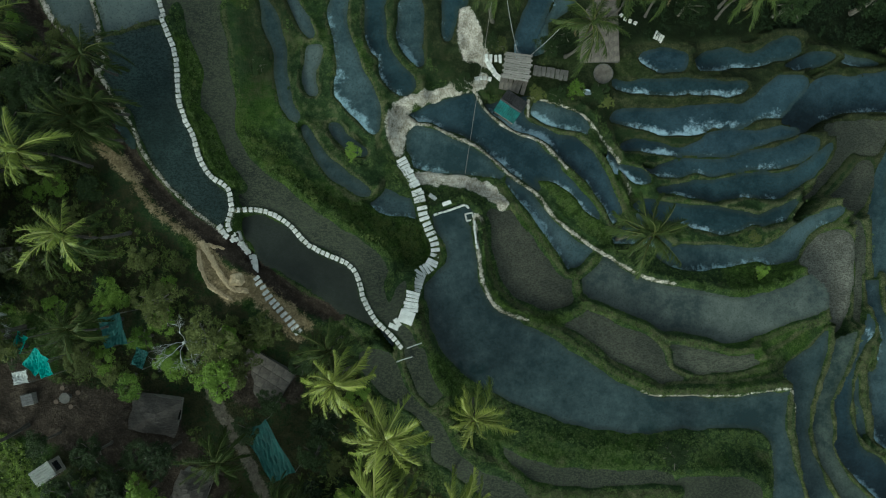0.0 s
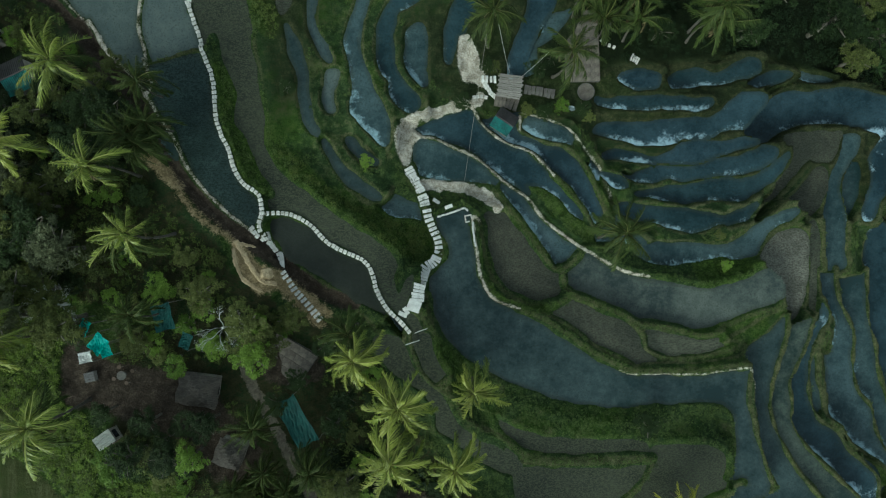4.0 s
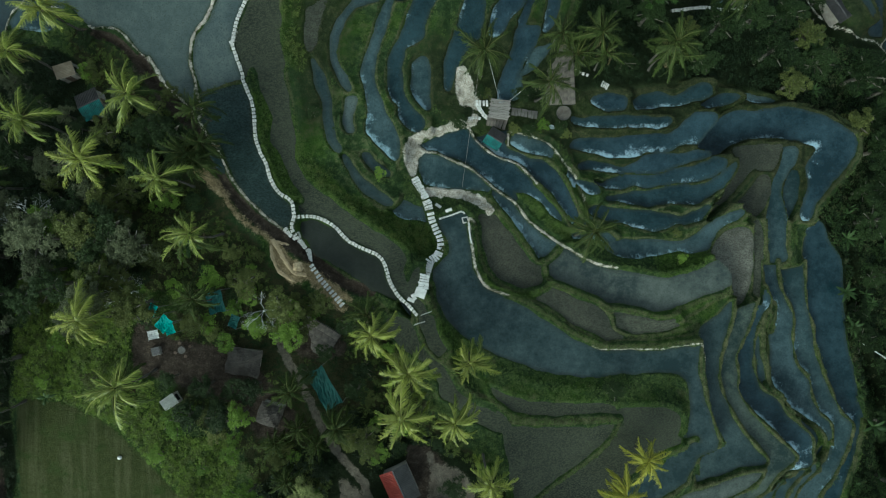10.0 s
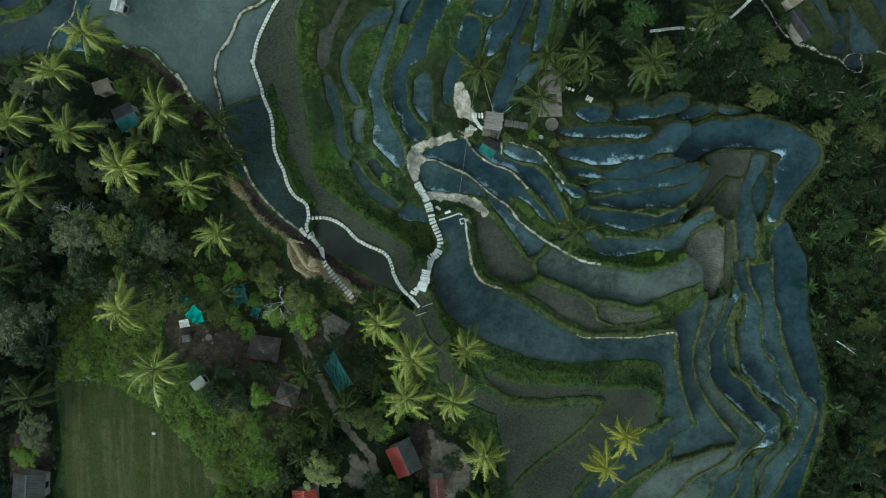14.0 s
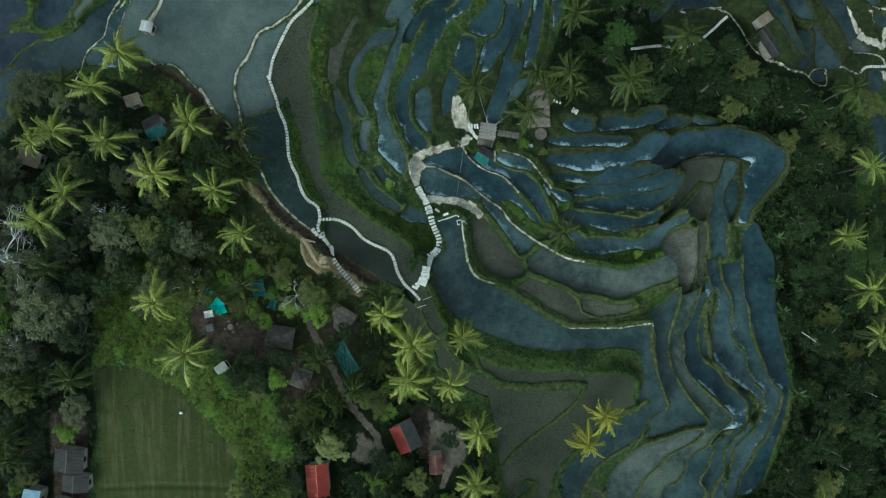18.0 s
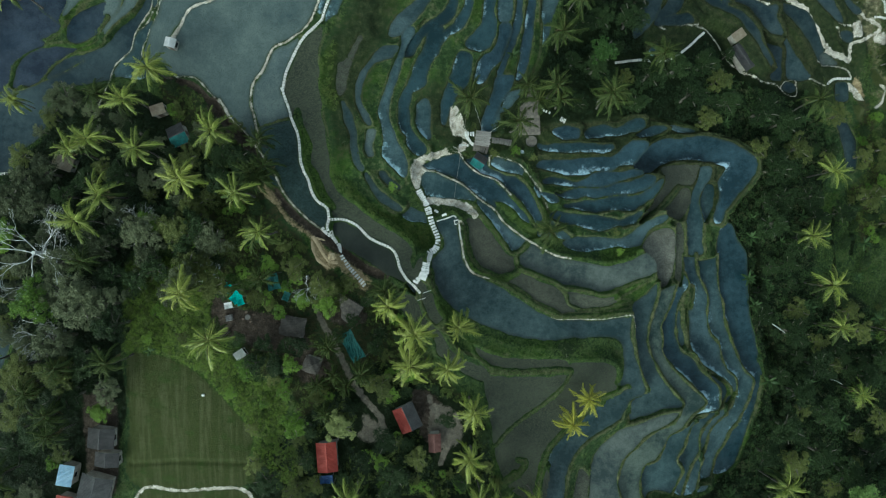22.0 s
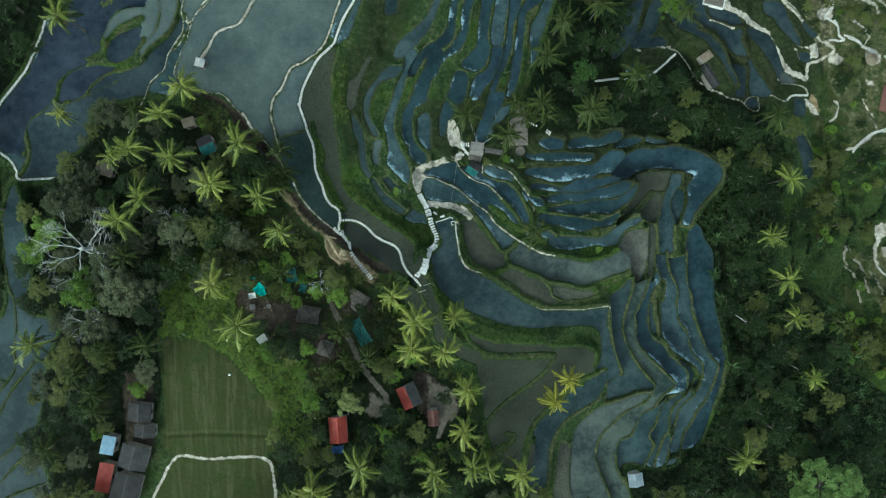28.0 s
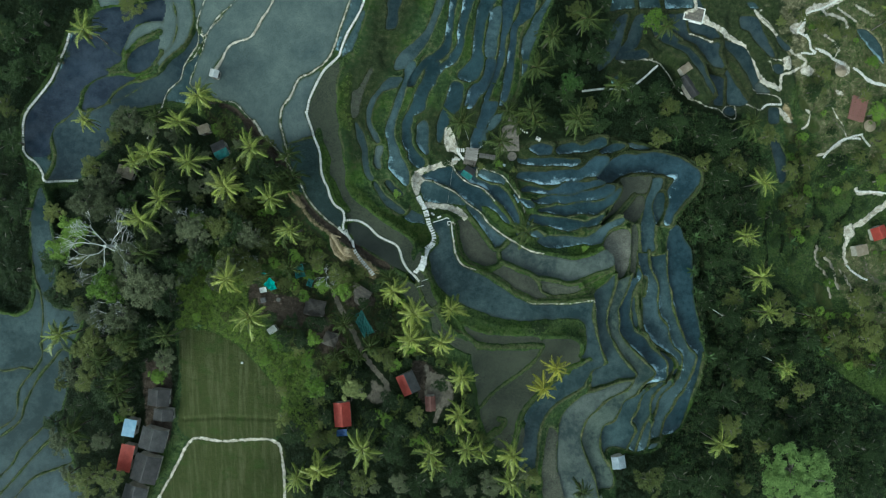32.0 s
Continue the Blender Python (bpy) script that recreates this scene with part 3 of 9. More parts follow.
RIDGES.append(("grass", 0.4, [(-56.8, 56.3), (-56, 51.1), (-56.8, 47.2), (-58.8, 43.9), (-62.1, 41.3), (-64.7, 38.1), (-68, 36.5), (-71.3, 35.9), (-74.7, 33.6), (-76.9, 30.9), (-80.6, 29.3)]))
RIDGES.append(("pale", 0.3, [(-53, 56.3), (-55.2, 49.8), (-55.4, 45.2), (-56.8, 42.6), (-58.7, 39.3), (-59.4, 36.7), (-62, 34.1), (-63.3, 31.5), (-64.5, 28.2)]))
RIDGES.append(("pale", 0.22, [(-54.4, 48.5), (-54.1, 45.2), (-56.1, 41.9), (-57.8, 40.4)]))
RIDGES.append(("grass", 0.9, [(-63.9, 47.3), (-68.1, 45.2), (-70.7, 42.7), (-73.4, 40.5), (-76.7, 38.5), (-80.1, 36.9), (-82.3, 34.3), (-83.4, 30.4)]))
RIDGES.append(("grass", 0.9, [(-77, 38.2), (-73.4, 38.4), (-68.7, 38.4), (-65.4, 40.5), (-63.4, 42.7)]))
RIDGES.append(("grass", 0.3, [(-63.4, 49.9), (-67.1, 49.7), (-70.1, 48), (-71.7, 44.7), (-73, 41.9)]))
RIDGES.append(("grass", 0.3, [(-78.8, 47.5), (-76.8, 44.1), (-74.1, 42.4)]))
RIDGES.append(("grass", 0.4, [(-88.2, 37), (-87.5, 35), (-84.8, 34.3), (-81.4, 35.4)]))
RIDGES.append(("grass", 0.6, [(-86.1, 27.7), (-88.8, 25.8), (-90.1, 21.2), (-90.3, 18.5)]))
RIDGES.append(("grass", 0.25, [(-81.3, 29.7), (-76.6, 30.9), (-72, 32.9), (-68.7, 34.8)]))
RIDGES.append(("pale", 0.22, [(-49.5, 51), (-52.8, 47.1), (-54.1, 43.2), (-55.4, 40.6), (-56.1, 38)]))
FIELDS.append(("dusk", -82, 31.7))
FIELDS.append(("murky", -56.1, 43.9))
RIDGES.append(("chalk", 0.3, [(82, 58.9), (84.4, 56.1), (86.8, 54), (89.2, 51.2), (91.6, 49.1), (93.6, 48)]))
RIDGES.append(("chalk", 0.75, [(94, 55), (95.3, 56.2), (96.4, 59.1), (99, 60.6), (102.1, 61), (104.8, 62.3), (107.5, 63.8)]))
RIDGES.append(("chalk", 0.45, [(100.6, 60.7), (101.4, 58.8), (103.8, 58.5), (106.2, 57.5), (107.8, 55.7)]))
RIDGES.append(("stone", 0.4, [(96, 53.3), (97, 51.4), (98.3, 49.3), (98.9, 48.6)]))
RIDGES.append(("stone", 0.4, [(99, 49.9), (101, 49.1), (103, 47.9), (105.3, 46.8), (106.9, 45.7)]))
RIDGES.append(("chalk", 0.3, [(101.6, 53.4), (103.2, 52), (104.8, 50.9), (105.8, 49.5)]))
RIDGES.append(("stone", 0.45, [(109.8, 45.2), (111.7, 44.1), (113.1, 42), (114.7, 41.2)]))
RIDGES.append(("stone", 0.6, [(113.4, 41.5), (115.5, 41.5), (117.9, 41), (120.3, 39.5)]))
RIDGES.append(("chalk", 0.4, [(110, 61.3), (111.6, 60.2), (114.9, 58.8)]))
RIDGES.append(("chalk", 0.3, [(104.8, 60.4), (106.9, 59), (110.1, 57.2)]))
RIDGES.append(("chalk", 0.35, [(100.5, 22.2), (102.8, 22.6), (104.3, 23.7), (106.6, 25.2)]))
RIDGES.append(("stone", 0.35, [(104.3, 23.9), (105.8, 25.2), (107.4, 26.3), (108.9, 26.6), (112.1, 26.5)]))
RIDGES.append(("stone", 0.35, [(112.8, 27.5), (114, 25.7), (115, 24.3)]))
RIDGES.append(("chalk", 0.5, [(111.2, 13.3), (112.5, 12.2), (115.6, 12.3), (118.8, 12)]))
RIDGES.append(("chalk", 0.6, [(109.5, 2), (112.6, 4.3), (115.7, 6.5), (118.8, 8.7), (121.2, 10.8)]))
RIDGES.append(("track", 0.3, [(104.8, 31.8), (106.4, 29.7), (108.6, 27.5)]))
RIDGES.append(("chalk", 0.25, [(96.8, 33.9), (98, 32.5), (97.8, 30.3), (96.3, 29.1)]))
RIDGES.append(("pale", 0.3, [(-64.3, 28.8), (-65.5, 25.9), (-66.7, 22.9)]))
RIDGES.append(("grass", 0.4, [(-83.4, 30.6), (-85, 28.4), (-87.1, 26.7)]))
RIDGES.append(("grass", 0.3, [(-83.4, 30.4), (-82, 29.2), (-80.4, 29.3)]))
RIDGES.append(("grass", 0.3, [(-69.3, 37.1), (-71.6, 35.9)]))
RIDGES.append(("pale", 0.25, [(-56.1, 38.3), (-57, 35.4), (-55.2, 34.1)]))
RIDGES.append(("grass", 0.85, [(35.6, -28.8), (30.8, -30.3), (27.8, -32.6), (25.4, -34.8), (22.4, -37.5), (20.1, -40.2), (18.9, -43.4), (17.8, -48.1)]))
BANKS.append(("bank", [(-28.3, 24.2), (-26.6, 20.1), (-26.2, 17.7), (-26.1, 14.6), (-25.4, 12.9), (-24.6, 11.2), (-24.2, 9.1), (-22.7, 7.2), (-21.4, 6.1), (-20.3, 5.5), (-19.8, 6.4), (-20.6, 7.4), (-21.4, 8.6), (-22.4, 10.9), (-23.3, 12.9), (-24.7, 15), (-24.4, 17.8), (-24.8, 19.5), (-25.9, 21.8), (-26.8, 25.4)]))
BANKS.append(("bank", [(-20.3, 35.2), (-16.2, 41.8), (-12.3, 47.8), (-7.1, 55.2), (-4.5, 63.3), (-11, 63), (-15.5, 54.9), (-19.4, 43.7), (-22, 37.8)]))
BANKS.append(("bank", [(-2.2, 20.2), (1, 21.3), (4.1, 20.5), (6, 19.4), (7.6, 17.2), (5.4, 16), (3.8, 17.2), (1, 17.4), (-2.1, 16.4), (-4.2, 14.8), (-5.7, 15), (-2.7, 17)]))
BANKS.append(("sand", [(-5.1, 15.7), (-3.8, 14.8), (-2.7, 13.9), (-3.8, 12.6), (-4, 11.1), (-4.8, 9.8), (-5.7, 10.7), (-6.2, 12.9), (-5.9, 14.4)]))
BANKS.append(("bank", [(-3.9, 9.2), (-2.4, 8.7), (2.8, 8.2), (6.3, 7.5), (7.5, 6), (7.2, 4.3), (5.3, 4.3), (4.1, 2.8), (3.3, 3.5), (2.2, 4.5), (-0.9, 3.7), (-2, 3.4), (-3.3, 6.2)]))
BANKS.append(("bank", [(-1.4, -9.6), (1, -12), (3.9, -14.3), (6.9, -16), (10.4, -17.4), (13.9, -18.5), (18, -19.2), (21.6, -19.5), (25.8, -19), (34, -19.6), (35, -25.5), (33.7, -27.8), (32.6, -27.7), (32.6, -24.3), (25.4, -23.5), (24.1, -24), (23.2, -23.1), (18.5, -23), (12.6, -22.7), (9.1, -21.9), (6.2, -20.5), (4.5, -18), (2.1, -16.6), (-0.2, -14.8), (-1.6, -11.9)]))
BANKS.append(("bank", [(18.2, 0.7), (23.1, 0.4), (27.6, -1.2), (31.5, -2), (35, -0.6), (38.3, -1.2), (40, -1.7), (40.4, -2.6), (37.2, -4.3), (33, -5.4), (29.1, -4.8), (25.3, -4), (22.2, -3.2), (19, -1.7)]))
BANKS.append(("bank", [(10.1, 7.7), (13.5, 6.6), (16.1, 4.1), (18.3, 2.6), (19.5, 0.1), (19.7, -1.3), (17.2, 0.2), (14.7, 2.2), (12.2, 5.1)]))
BANKS.append(("bank", [(9.8, 17.6), (12.7, 16.6), (15.9, 15.4), (17.5, 12.9), (18.9, 10.9), (20.1, 11.9), (19.2, 14.1), (19.5, 15.7), (18.8, 18.5), (13.6, 19)]))
BANKS.append(("bank", [(-22.6, 25.4), (-18.6, 25.6), (-18, 22.2), (-17.7, 18.7), (-16.8, 15.8), (-16.6, 13.5), (-15.5, 12.1), (-14.1, 10.4), (-12.8, 8.8), (-11.3, 7.3), (-9.3, 5.7), (-6.3, 3.8), (-3, 3.4), (-1.8, 1), (-2.2, -1.5), (-4.4, -3.6), (-5.6, -5.7), (-6.1, -3.6), (-5.7, -1.8), (-8.1, 0.5), (-11, 2.3), (-14.1, 4.7), (-16.3, 6.4), (-18.5, 8), (-20.4, 10), (-21.4, 12.4), (-21.3, 15), (-21.8, 18.5), (-22.1, 21.9)]))
BANKS.append(("bank", [(-21.2, 42.2), (-14.7, 42.3), (-16.4, 38.5), (-19.3, 34.5), (-19.8, 28.7), (-18.8, 25.1), (-20.3, 24.4), (-21.8, 23.8), (-23.3, 28.7), (-23, 34.5)]))
BANKS.append(("bank", [(-8.1, 10.5), (-5.7, 11.7), (-5, 9.2), (-4, 7.1), (-3, 5.4), (-5.1, 5.7), (-7.5, 7.8)]))
BANKS.append(("sand", [(91.9, 55.6), (94, 56.4), (95, 54.4), (93.5, 52.9), (91.9, 53.7)]))
BANKS.append(("sand", [(90, 47), (91.8, 47.7), (92.8, 45.9), (91.3, 44.4), (90.3, 45.3)]))
BANKS.append(("sand", [(96.2, 45.1), (98.4, 44.9), (98.8, 43.2), (96.6, 42.5)]))
BANKS.append(("sand", [(104.7, 46.2), (106.5, 46.9), (108.2, 45.2), (106.7, 43.7)]))
BANKS.append(("sand", [(108.2, 3.5), (111, 3.2), (109.8, 0.5), (108.5, 1.2)]))
BANKS.append(("sand", [(62.5, 57.1), (64.6, 58.4), (69.3, 57.2), (69.1, 55.2), (65.7, 55.3)]))
BANKS.append(("bank", [(3.3, 21.1), (6.3, 21.6), (6.6, 21.9), (10.1, 21.5), (12.2, 21.1), (14.3, 21), (19.8, 21), (20.2, 17.6), (13.6, 18.2), (9.8, 17.1), (7.6, 16.9), (5.2, 18.1)]))
BANKS.append(("sand", [(1.6, 25.3), (2.7, 25.9), (3.8, 24.7), (4.5, 22.5), (4.6, 20.7), (3.8, 20.3), (2.4, 20.4), (1.5, 22.6)]))
BANKS.append(("bank", [(-44.8, 27), (-42.5, 27), (-40.8, 23.1), (-37.6, 19.4), (-35.6, 18.2), (-36.4, 16.7), (-38.3, 17.9), (-41.5, 20.4)]))
BANKS.append(("carve", [(8.8, 28.6), (11.6, 28.8), (11.7, 25.1), (11.5, 21.9), (9, 21.6), (8.5, 23.1), (9.2, 25.3)]))
BANKS.append(("bank", [(0.7, -16.6), (4, -16.7), (5.9, -20.4), (7.5, -22.8), (4.5, -22.2), (1.6, -20.1)]))
BANKS.append(("carve", [(-8.6, -10.6), (-5.9, -10.6), (-4.5, -12.4), (-3.3, -15.2), (-0.3, -17.8), (0.9, -20.4), (3.9, -22.8), (7.1, -24.3), (9, -25.9), (7.4, -26.8), (3.9, -25.2), (1.1, -23), (-0.9, -21.5), (-1.4, -19.3), (-3, -16.9), (-5.9, -15.1), (-8, -12.7)]))
FIELDS.append(("dark", -14.3, -1.1))
FIELDS.append(("planted", -23.9, 36.5))
FIELDS.append(("mud", 9, -1.8))
FIELDS.append(("pale", 28.9, -6.8))
FIELDS.append(("planted", 15.6, -24.2))
FIELDS.append(("green", 2.2, 0.1))
FIELDS.append(("teal", -38.5, 23.1))
FIELDS.append(("teal", -31.7, 24.1))
FIELDS.append(("rowed", -28.6, 13.7))
FIELDS.append(("blue", 114.3, 51.2))
FIELDS.append(("green", -95, -53.6))
FIELDS.append(("green", -88.3, -49.6))
FIELDS.append(("green", -85.6, -55.8))
FIELDS.append(("green", -87.8, -20.5))
FIELDS.append(("green", -93.6, -18))
FIELDS.append(("mud", 18.5, -10.2))
FIELDS.append(("mud", 28.3, -12.1))
FIELDS.append(("planted", 29.4, -25.7))
FIELDS.append(("planted", -6.6, -12.4))
FIELDS.append(("navy", 13.6, 12.7))
FIELDS.append(("navy", 7.2, 13.2))
FIELDS.append(("navy", 18.8, 8.9))
BANKS.append(("sand", [(92.5, 53.8), (93.4, 55.2), (95.3, 55.3), (95.9, 53.9), (94.1, 53.2)]))
BANKS.append(("sand", [(90.1, 46.4), (91.7, 47.2), (92.8, 45.5), (91.9, 44), (90.7, 44.4)]))
BANKS.append(("sand", [(94.9, 44.5), (96.9, 45.2), (99.1, 44.6), (98.5, 43.2), (96.5, 42.7), (95, 43.4)]))
BANKS.append(("sand", [(104.7, 45.8), (106.6, 46.3), (108.2, 45.4), (108.3, 43.4), (106.7, 42.5), (105.1, 43.3)]))
BANKS.append(("sand", [(89, 34.5), (90.6, 33.8), (92.3, 31.9), (93.4, 30.5), (91.9, 30.5), (89.9, 32.3)]))
BANKS.append(("sand", [(105.2, 39.5), (107.2, 38.5), (106.9, 37.5), (105, 38.6)]))
BANKS.append(("sand", [(108.7, 2.7), (111, 3.2), (111.3, 1.2), (109.5, -0.3), (108.2, 0.8)]))
# ground that stands dry between the narrow terraces, and the flooded pools cut into it
FILLS, POOLS = [], []
FILLS.append([(18.7, 20.6), (19.3, 16.8), (18.7, 14.1), (19.4, 10.2), (20.1, 7.2), (21.1, 5.2), (22.7, 2.5), (26.2, 0.2), (29.6, -1.3), (34.5, -3.4), (39.6, -2.8), (41.2, -3.3), (42.2, -4.8), (41.8, -7), (40.2, -8.3), (37.7, -9.6), (35.4, -10.7), (33.5, -11.9), (36.1, -12.2), (37.6, -13.2), (36.9, -14.4), (36.3, -17.1), (36.5, -20.4), (37.4, -23.7), (38.2, -26.7), (38.9, -28.8), (38.4, -29.6), (36.3, -29.9), (34.6, -30.1), (33.3, -32.1), (32.4, -34.2), (34.4, -34.4), (31.5, -36.5), (27.9, -38.7), (24.9, -42.1), (23.7, -45.5), (23.2, -49.7), (23.1, -51.7), (21.8, -58.5), (20.8, -63.9), (43.7, -66.1), (45.1, -59.3), (45.1, -53.7), (49.7, -53.5), (51.9, -51.6), (59, -50.1), (64.9, -43.5), (66.9, -35.5), (68.5, -29.2), (65.9, -28.5), (66.6, -24.9), (65.5, -17.6), (64.5, -10.3), (64.7, -3.9), (61.8, -0.7), (60.3, 2.1), (60.2, 5.3), (62.4, 8.5), (66.1, 11.4), (67.2, 15.8), (65.2, 19.6), (59, 22.7), (50.7, 22.4), (45.8, 24.4), (40.3, 25.6), (35.9, 24.3), (31.7, 24.1), (27.5, 23.4), (23.1, 23.6), (20.3, 22.6)])
FILLS.append([(-19, 41.1), (-18.7, 44.2), (-20.8, 40), (-22.7, 38.1), (-23.5, 34.3), (-22.7, 30.5), (-21.3, 27.5), (-22.6, 23.7), (-21.6, 19.9), (-20.8, 16.2), (-20.3, 12.4), (-18.9, 12.4), (-17.1, 9.3), (-14.7, 7.6), (-11.7, 6), (-8.9, 4.9), (-6.4, 6.1), (-6, 9), (-6.4, 12), (-4.4, 15.3), (-1.1, 17.7), (0.8, 19.1), (0.3, 21.3), (1.2, 22.2), (7.6, 21.8), (10.4, 24.6), (11.8, 26.4), (13.2, 29.2), (17.8, 31.4), (20.5, 39.6), (20.5, 49), (24.7, 60.2), (-11, 57.7), (-16.2, 52.2)])
POOLS.append(("navy", [(22.5, 21.7), (23.7, 22.5), (25.1, 22.7), (27.4, 22.3), (27.7, 21.3), (27.2, 20.5), (25.1, 20.3), (24.3, 20.7), (23.1, 21.1)]))
POOLS.append(("navy", [(29.2, 21.5), (30, 22.3), (32.1, 23.1), (33.7, 23), (35.8, 22.5), (37.8, 23.6), (39.4, 24.5), (40.9, 24.4), (41.3, 23.4), (40.6, 22.5), (38, 21.8), (36.2, 21.3), (33.7, 21), (31.2, 20.8), (29.6, 20.7)]))
POOLS.append(("navy", [(40.1, 21.3), (41.5, 22.4), (43.4, 23), (46, 23.1), (46.2, 22.6), (44.3, 21.9), (42.1, 21.3), (40.8, 20.9)]))
POOLS.append(("navy", [(19.5, 19.1), (20.7, 18.9), (22.7, 19.1), (25.1, 19.2), (28.3, 19.4), (31.6, 19), (34.5, 18.9), (34.2, 18.1), (32.4, 17.7), (29.9, 17.8), (27.5, 17.7), (24.3, 17.8), (21.9, 18), (19.9, 18.4)]))
POOLS.append(("navy", [(19.3, 14.9), (20.3, 15.8), (22.7, 16.1), (25.1, 15.9), (28.3, 16.3), (30.8, 16.5), (33.6, 16.5), (35.3, 17.1), (37, 18.4), (38.8, 19.6), (40.5, 19.8), (41.7, 19.3), (41.3, 18.1), (40, 16.9), (38.9, 15.6), (37, 15.4), (35.7, 14.9), (34.4, 14.3), (32.4, 14), (30.7, 14), (29.1, 13.3), (27.1, 13.3), (25, 13.3), (23, 13.9), (21, 14.3)]))
POOLS.append(("navy", [(39.5, 14.8), (40, 16.1), (41.3, 17.5), (43.2, 19.3), (45.1, 20.4), (47.1, 21), (49.6, 20.7), (51.6, 21), (54.8, 21.4), (57.9, 20.8), (61.1, 19.8), (63.1, 18.6), (65.2, 17), (65.7, 15.3), (65.1, 13.5), (63.4, 11.3), (61.7, 9.5), (60.4, 7.7), (59, 6), (58.3, 3.9), (57.3, 3.5), (57.2, 4.7), (58, 6.8), (58.3, 9.4), (57.9, 11.1), (58.9, 13.3), (59.8, 14.4), (59.3, 15.4), (57.2, 16), (53.5, 16.6), (50.4, 16.6), (47.8, 16.3), (45.4, 15.5), (43.9, 14.2), (42.6, 13.9), (40.8, 14.1)]))
POOLS.append(("navy", [(20.6, 11.7), (21.8, 12.4), (24.2, 12.3), (26.2, 11.6), (27.8, 11.5), (29.5, 12.3), (30.7, 13.3), (32.4, 13.6), (34.8, 13.4), (37.3, 13.4), (39.5, 14), (40.6, 13.7), (40.3, 12.9), (38.6, 12.5), (36.5, 12.2), (34.8, 11.7), (33.1, 11), (30.7, 10.9), (28.2, 11.1), (25.8, 10.9), (24.2, 11.2), (22.2, 11.4)]))
POOLS.append(("navy", [(23, 9.4), (24.2, 9.2), (25.8, 9.9), (28.2, 10.2), (30.7, 10.1), (33.1, 10.4), (35.6, 11.2), (37.7, 11.6), (39.9, 12.5), (42.1, 12.9), (43.2, 12.5), (42.9, 11.5), (41.5, 10.5), (39.8, 9.8), (37.6, 9.5), (35.6, 9.3), (33.5, 9), (31, 8.5), (29.4, 9.1), (28.2, 8.9), (27.4, 8.4), (26.2, 8.6), (24.5, 8.6)]))
POOLS.append(("navy", [(24.9, 6.8), (26.5, 7.2), (29, 7.6), (31, 7.8), (33.5, 8.2), (35.5, 8.6), (38, 8.4), (40.6, 9), (42.4, 10.1), (43.8, 11.3), (45, 12), (45.2, 11.4), (44, 9.9), (42.3, 8.3), (40.9, 7.2), (39.2, 6.2), (37.9, 5.9), (36.2, 6.1), (34.2, 6.1), (33, 5.8), (31.4, 5.7), (29.3, 5.9), (27.3, 6.3), (25.7, 6.4)]))
POOLS.append(("navy", [(19.8, 9.3), (21, 9.3), (22.5, 8.6), (23.2, 7.7), (22.1, 7.7), (20.9, 8.3)]))
POOLS.append(("mud", [(45.8, 14.5), (48.3, 15), (52.8, 14.9), (53, 13.4), (51.8, 11.6), (50, 11.4), (48.5, 11.7), (46.9, 9.8), (44.9, 7.7), (43, 5.9), (41.1, 4.3), (40, 3.6), (40.6, 4.9), (42.2, 6.5), (43.6, 8.1), (44.6, 9.7), (45.4, 11.8), (46, 13.5)]))
POOLS.append(("navy", [(21.6, 4.9), (23.2, 5.4), (26.4, 5), (30.5, 4.6), (34.1, 4.2), (36.1, 3.8), (38.6, 4.6), (40.4, 5.7), (42, 7), (42.9, 7.5), (42.3, 6.5), (40.6, 4.9), (39, 3.6), (37, 3.1), (35.2, 2.8), (33.2, 2.1), (31.1, 1.9), (29.1, 2.4), (27.2, 3.1), (24.8, 3.5), (22.8, 4.1)]))
POOLS.append(("mud", [(50.7, 10.5), (51.2, 9.5), (50.7, 7), (49.6, 4.8), (48.9, 4.2), (47.4, 4.8), (45.8, 5.2), (47.1, 6.6), (48.8, 8.6), (49.9, 10.1)]))
POOLS.append(("blue", [(24, -0.8), (25.8, 0.2), (30.2, 0.3), (34.9, -0.1), (37.6, 0.7), (39.5, 2), (41.5, 3.3), (43.9, 4.3), (44.9, 4.3), (43.8, 3.5), (41.8, 2.4), (40.3, 0.7), (39.5, -0.8), (37.8, -1.4), (34.8, -1.3), (32.6, -1.7), (30.8, -2.1), (28.6, -2.3), (26.1, -1.8)]))
POOLS.append(("palemud", [(40.7, -1.8), (42.1, 0.7), (43.7, 1.7), (45.6, 1.9), (46.8, 0.7), (46.9, -1.9), (46.6, -5.3), (45.9, -8.2), (45, -9.6), (43.8, -9.4), (43.6, -8.1), (42.7, -6.4), (42, -4.3), (41, -3.2)]))
POOLS.append(("mud", [(48.3, 2.9), (49, 1.6), (49.1, -1.9), (49, -6.2), (48.4, -9.2), (47.5, -9.1), (47.6, -6.1), (47.7, -1.9)]))
POOLS.append(("blue", [(53.3, 14.4), (55.7, 14.8), (55.9, 13.5), (54.9, 11.8), (53.8, 10), (53.3, 8.3), (53.6, 6.7), (54, 4.6), (54, 2.6), (53.8, -0.7), (54, -2.5), (53.4, -3.1), (51.5, -3.1), (50.8, -1.9), (50.6, 0.1), (50.9, 2.5), (51.6, 5.8), (52.2, 9.1), (52.9, 11.7)]))
POOLS.append(("blue", [(55.4, 11), (56.5, 11.4), (57.4, 11), (57.4, 9.3), (56.8, 6.8), (56, 5.1), (55.3, 3.8), (54.7, 4.6), (54.3, 6.3), (54.3, 8.4)]))
POOLS.append(("mud", [(26.7, -45.1), (28.1, -46.5), (27.8, -50.6), (27.9, -54.8), (29.1, -59), (30.3, -64), (26, -63.6), (25.1, -57.3), (25.2, -53.2), (25.8, -49.1)]))
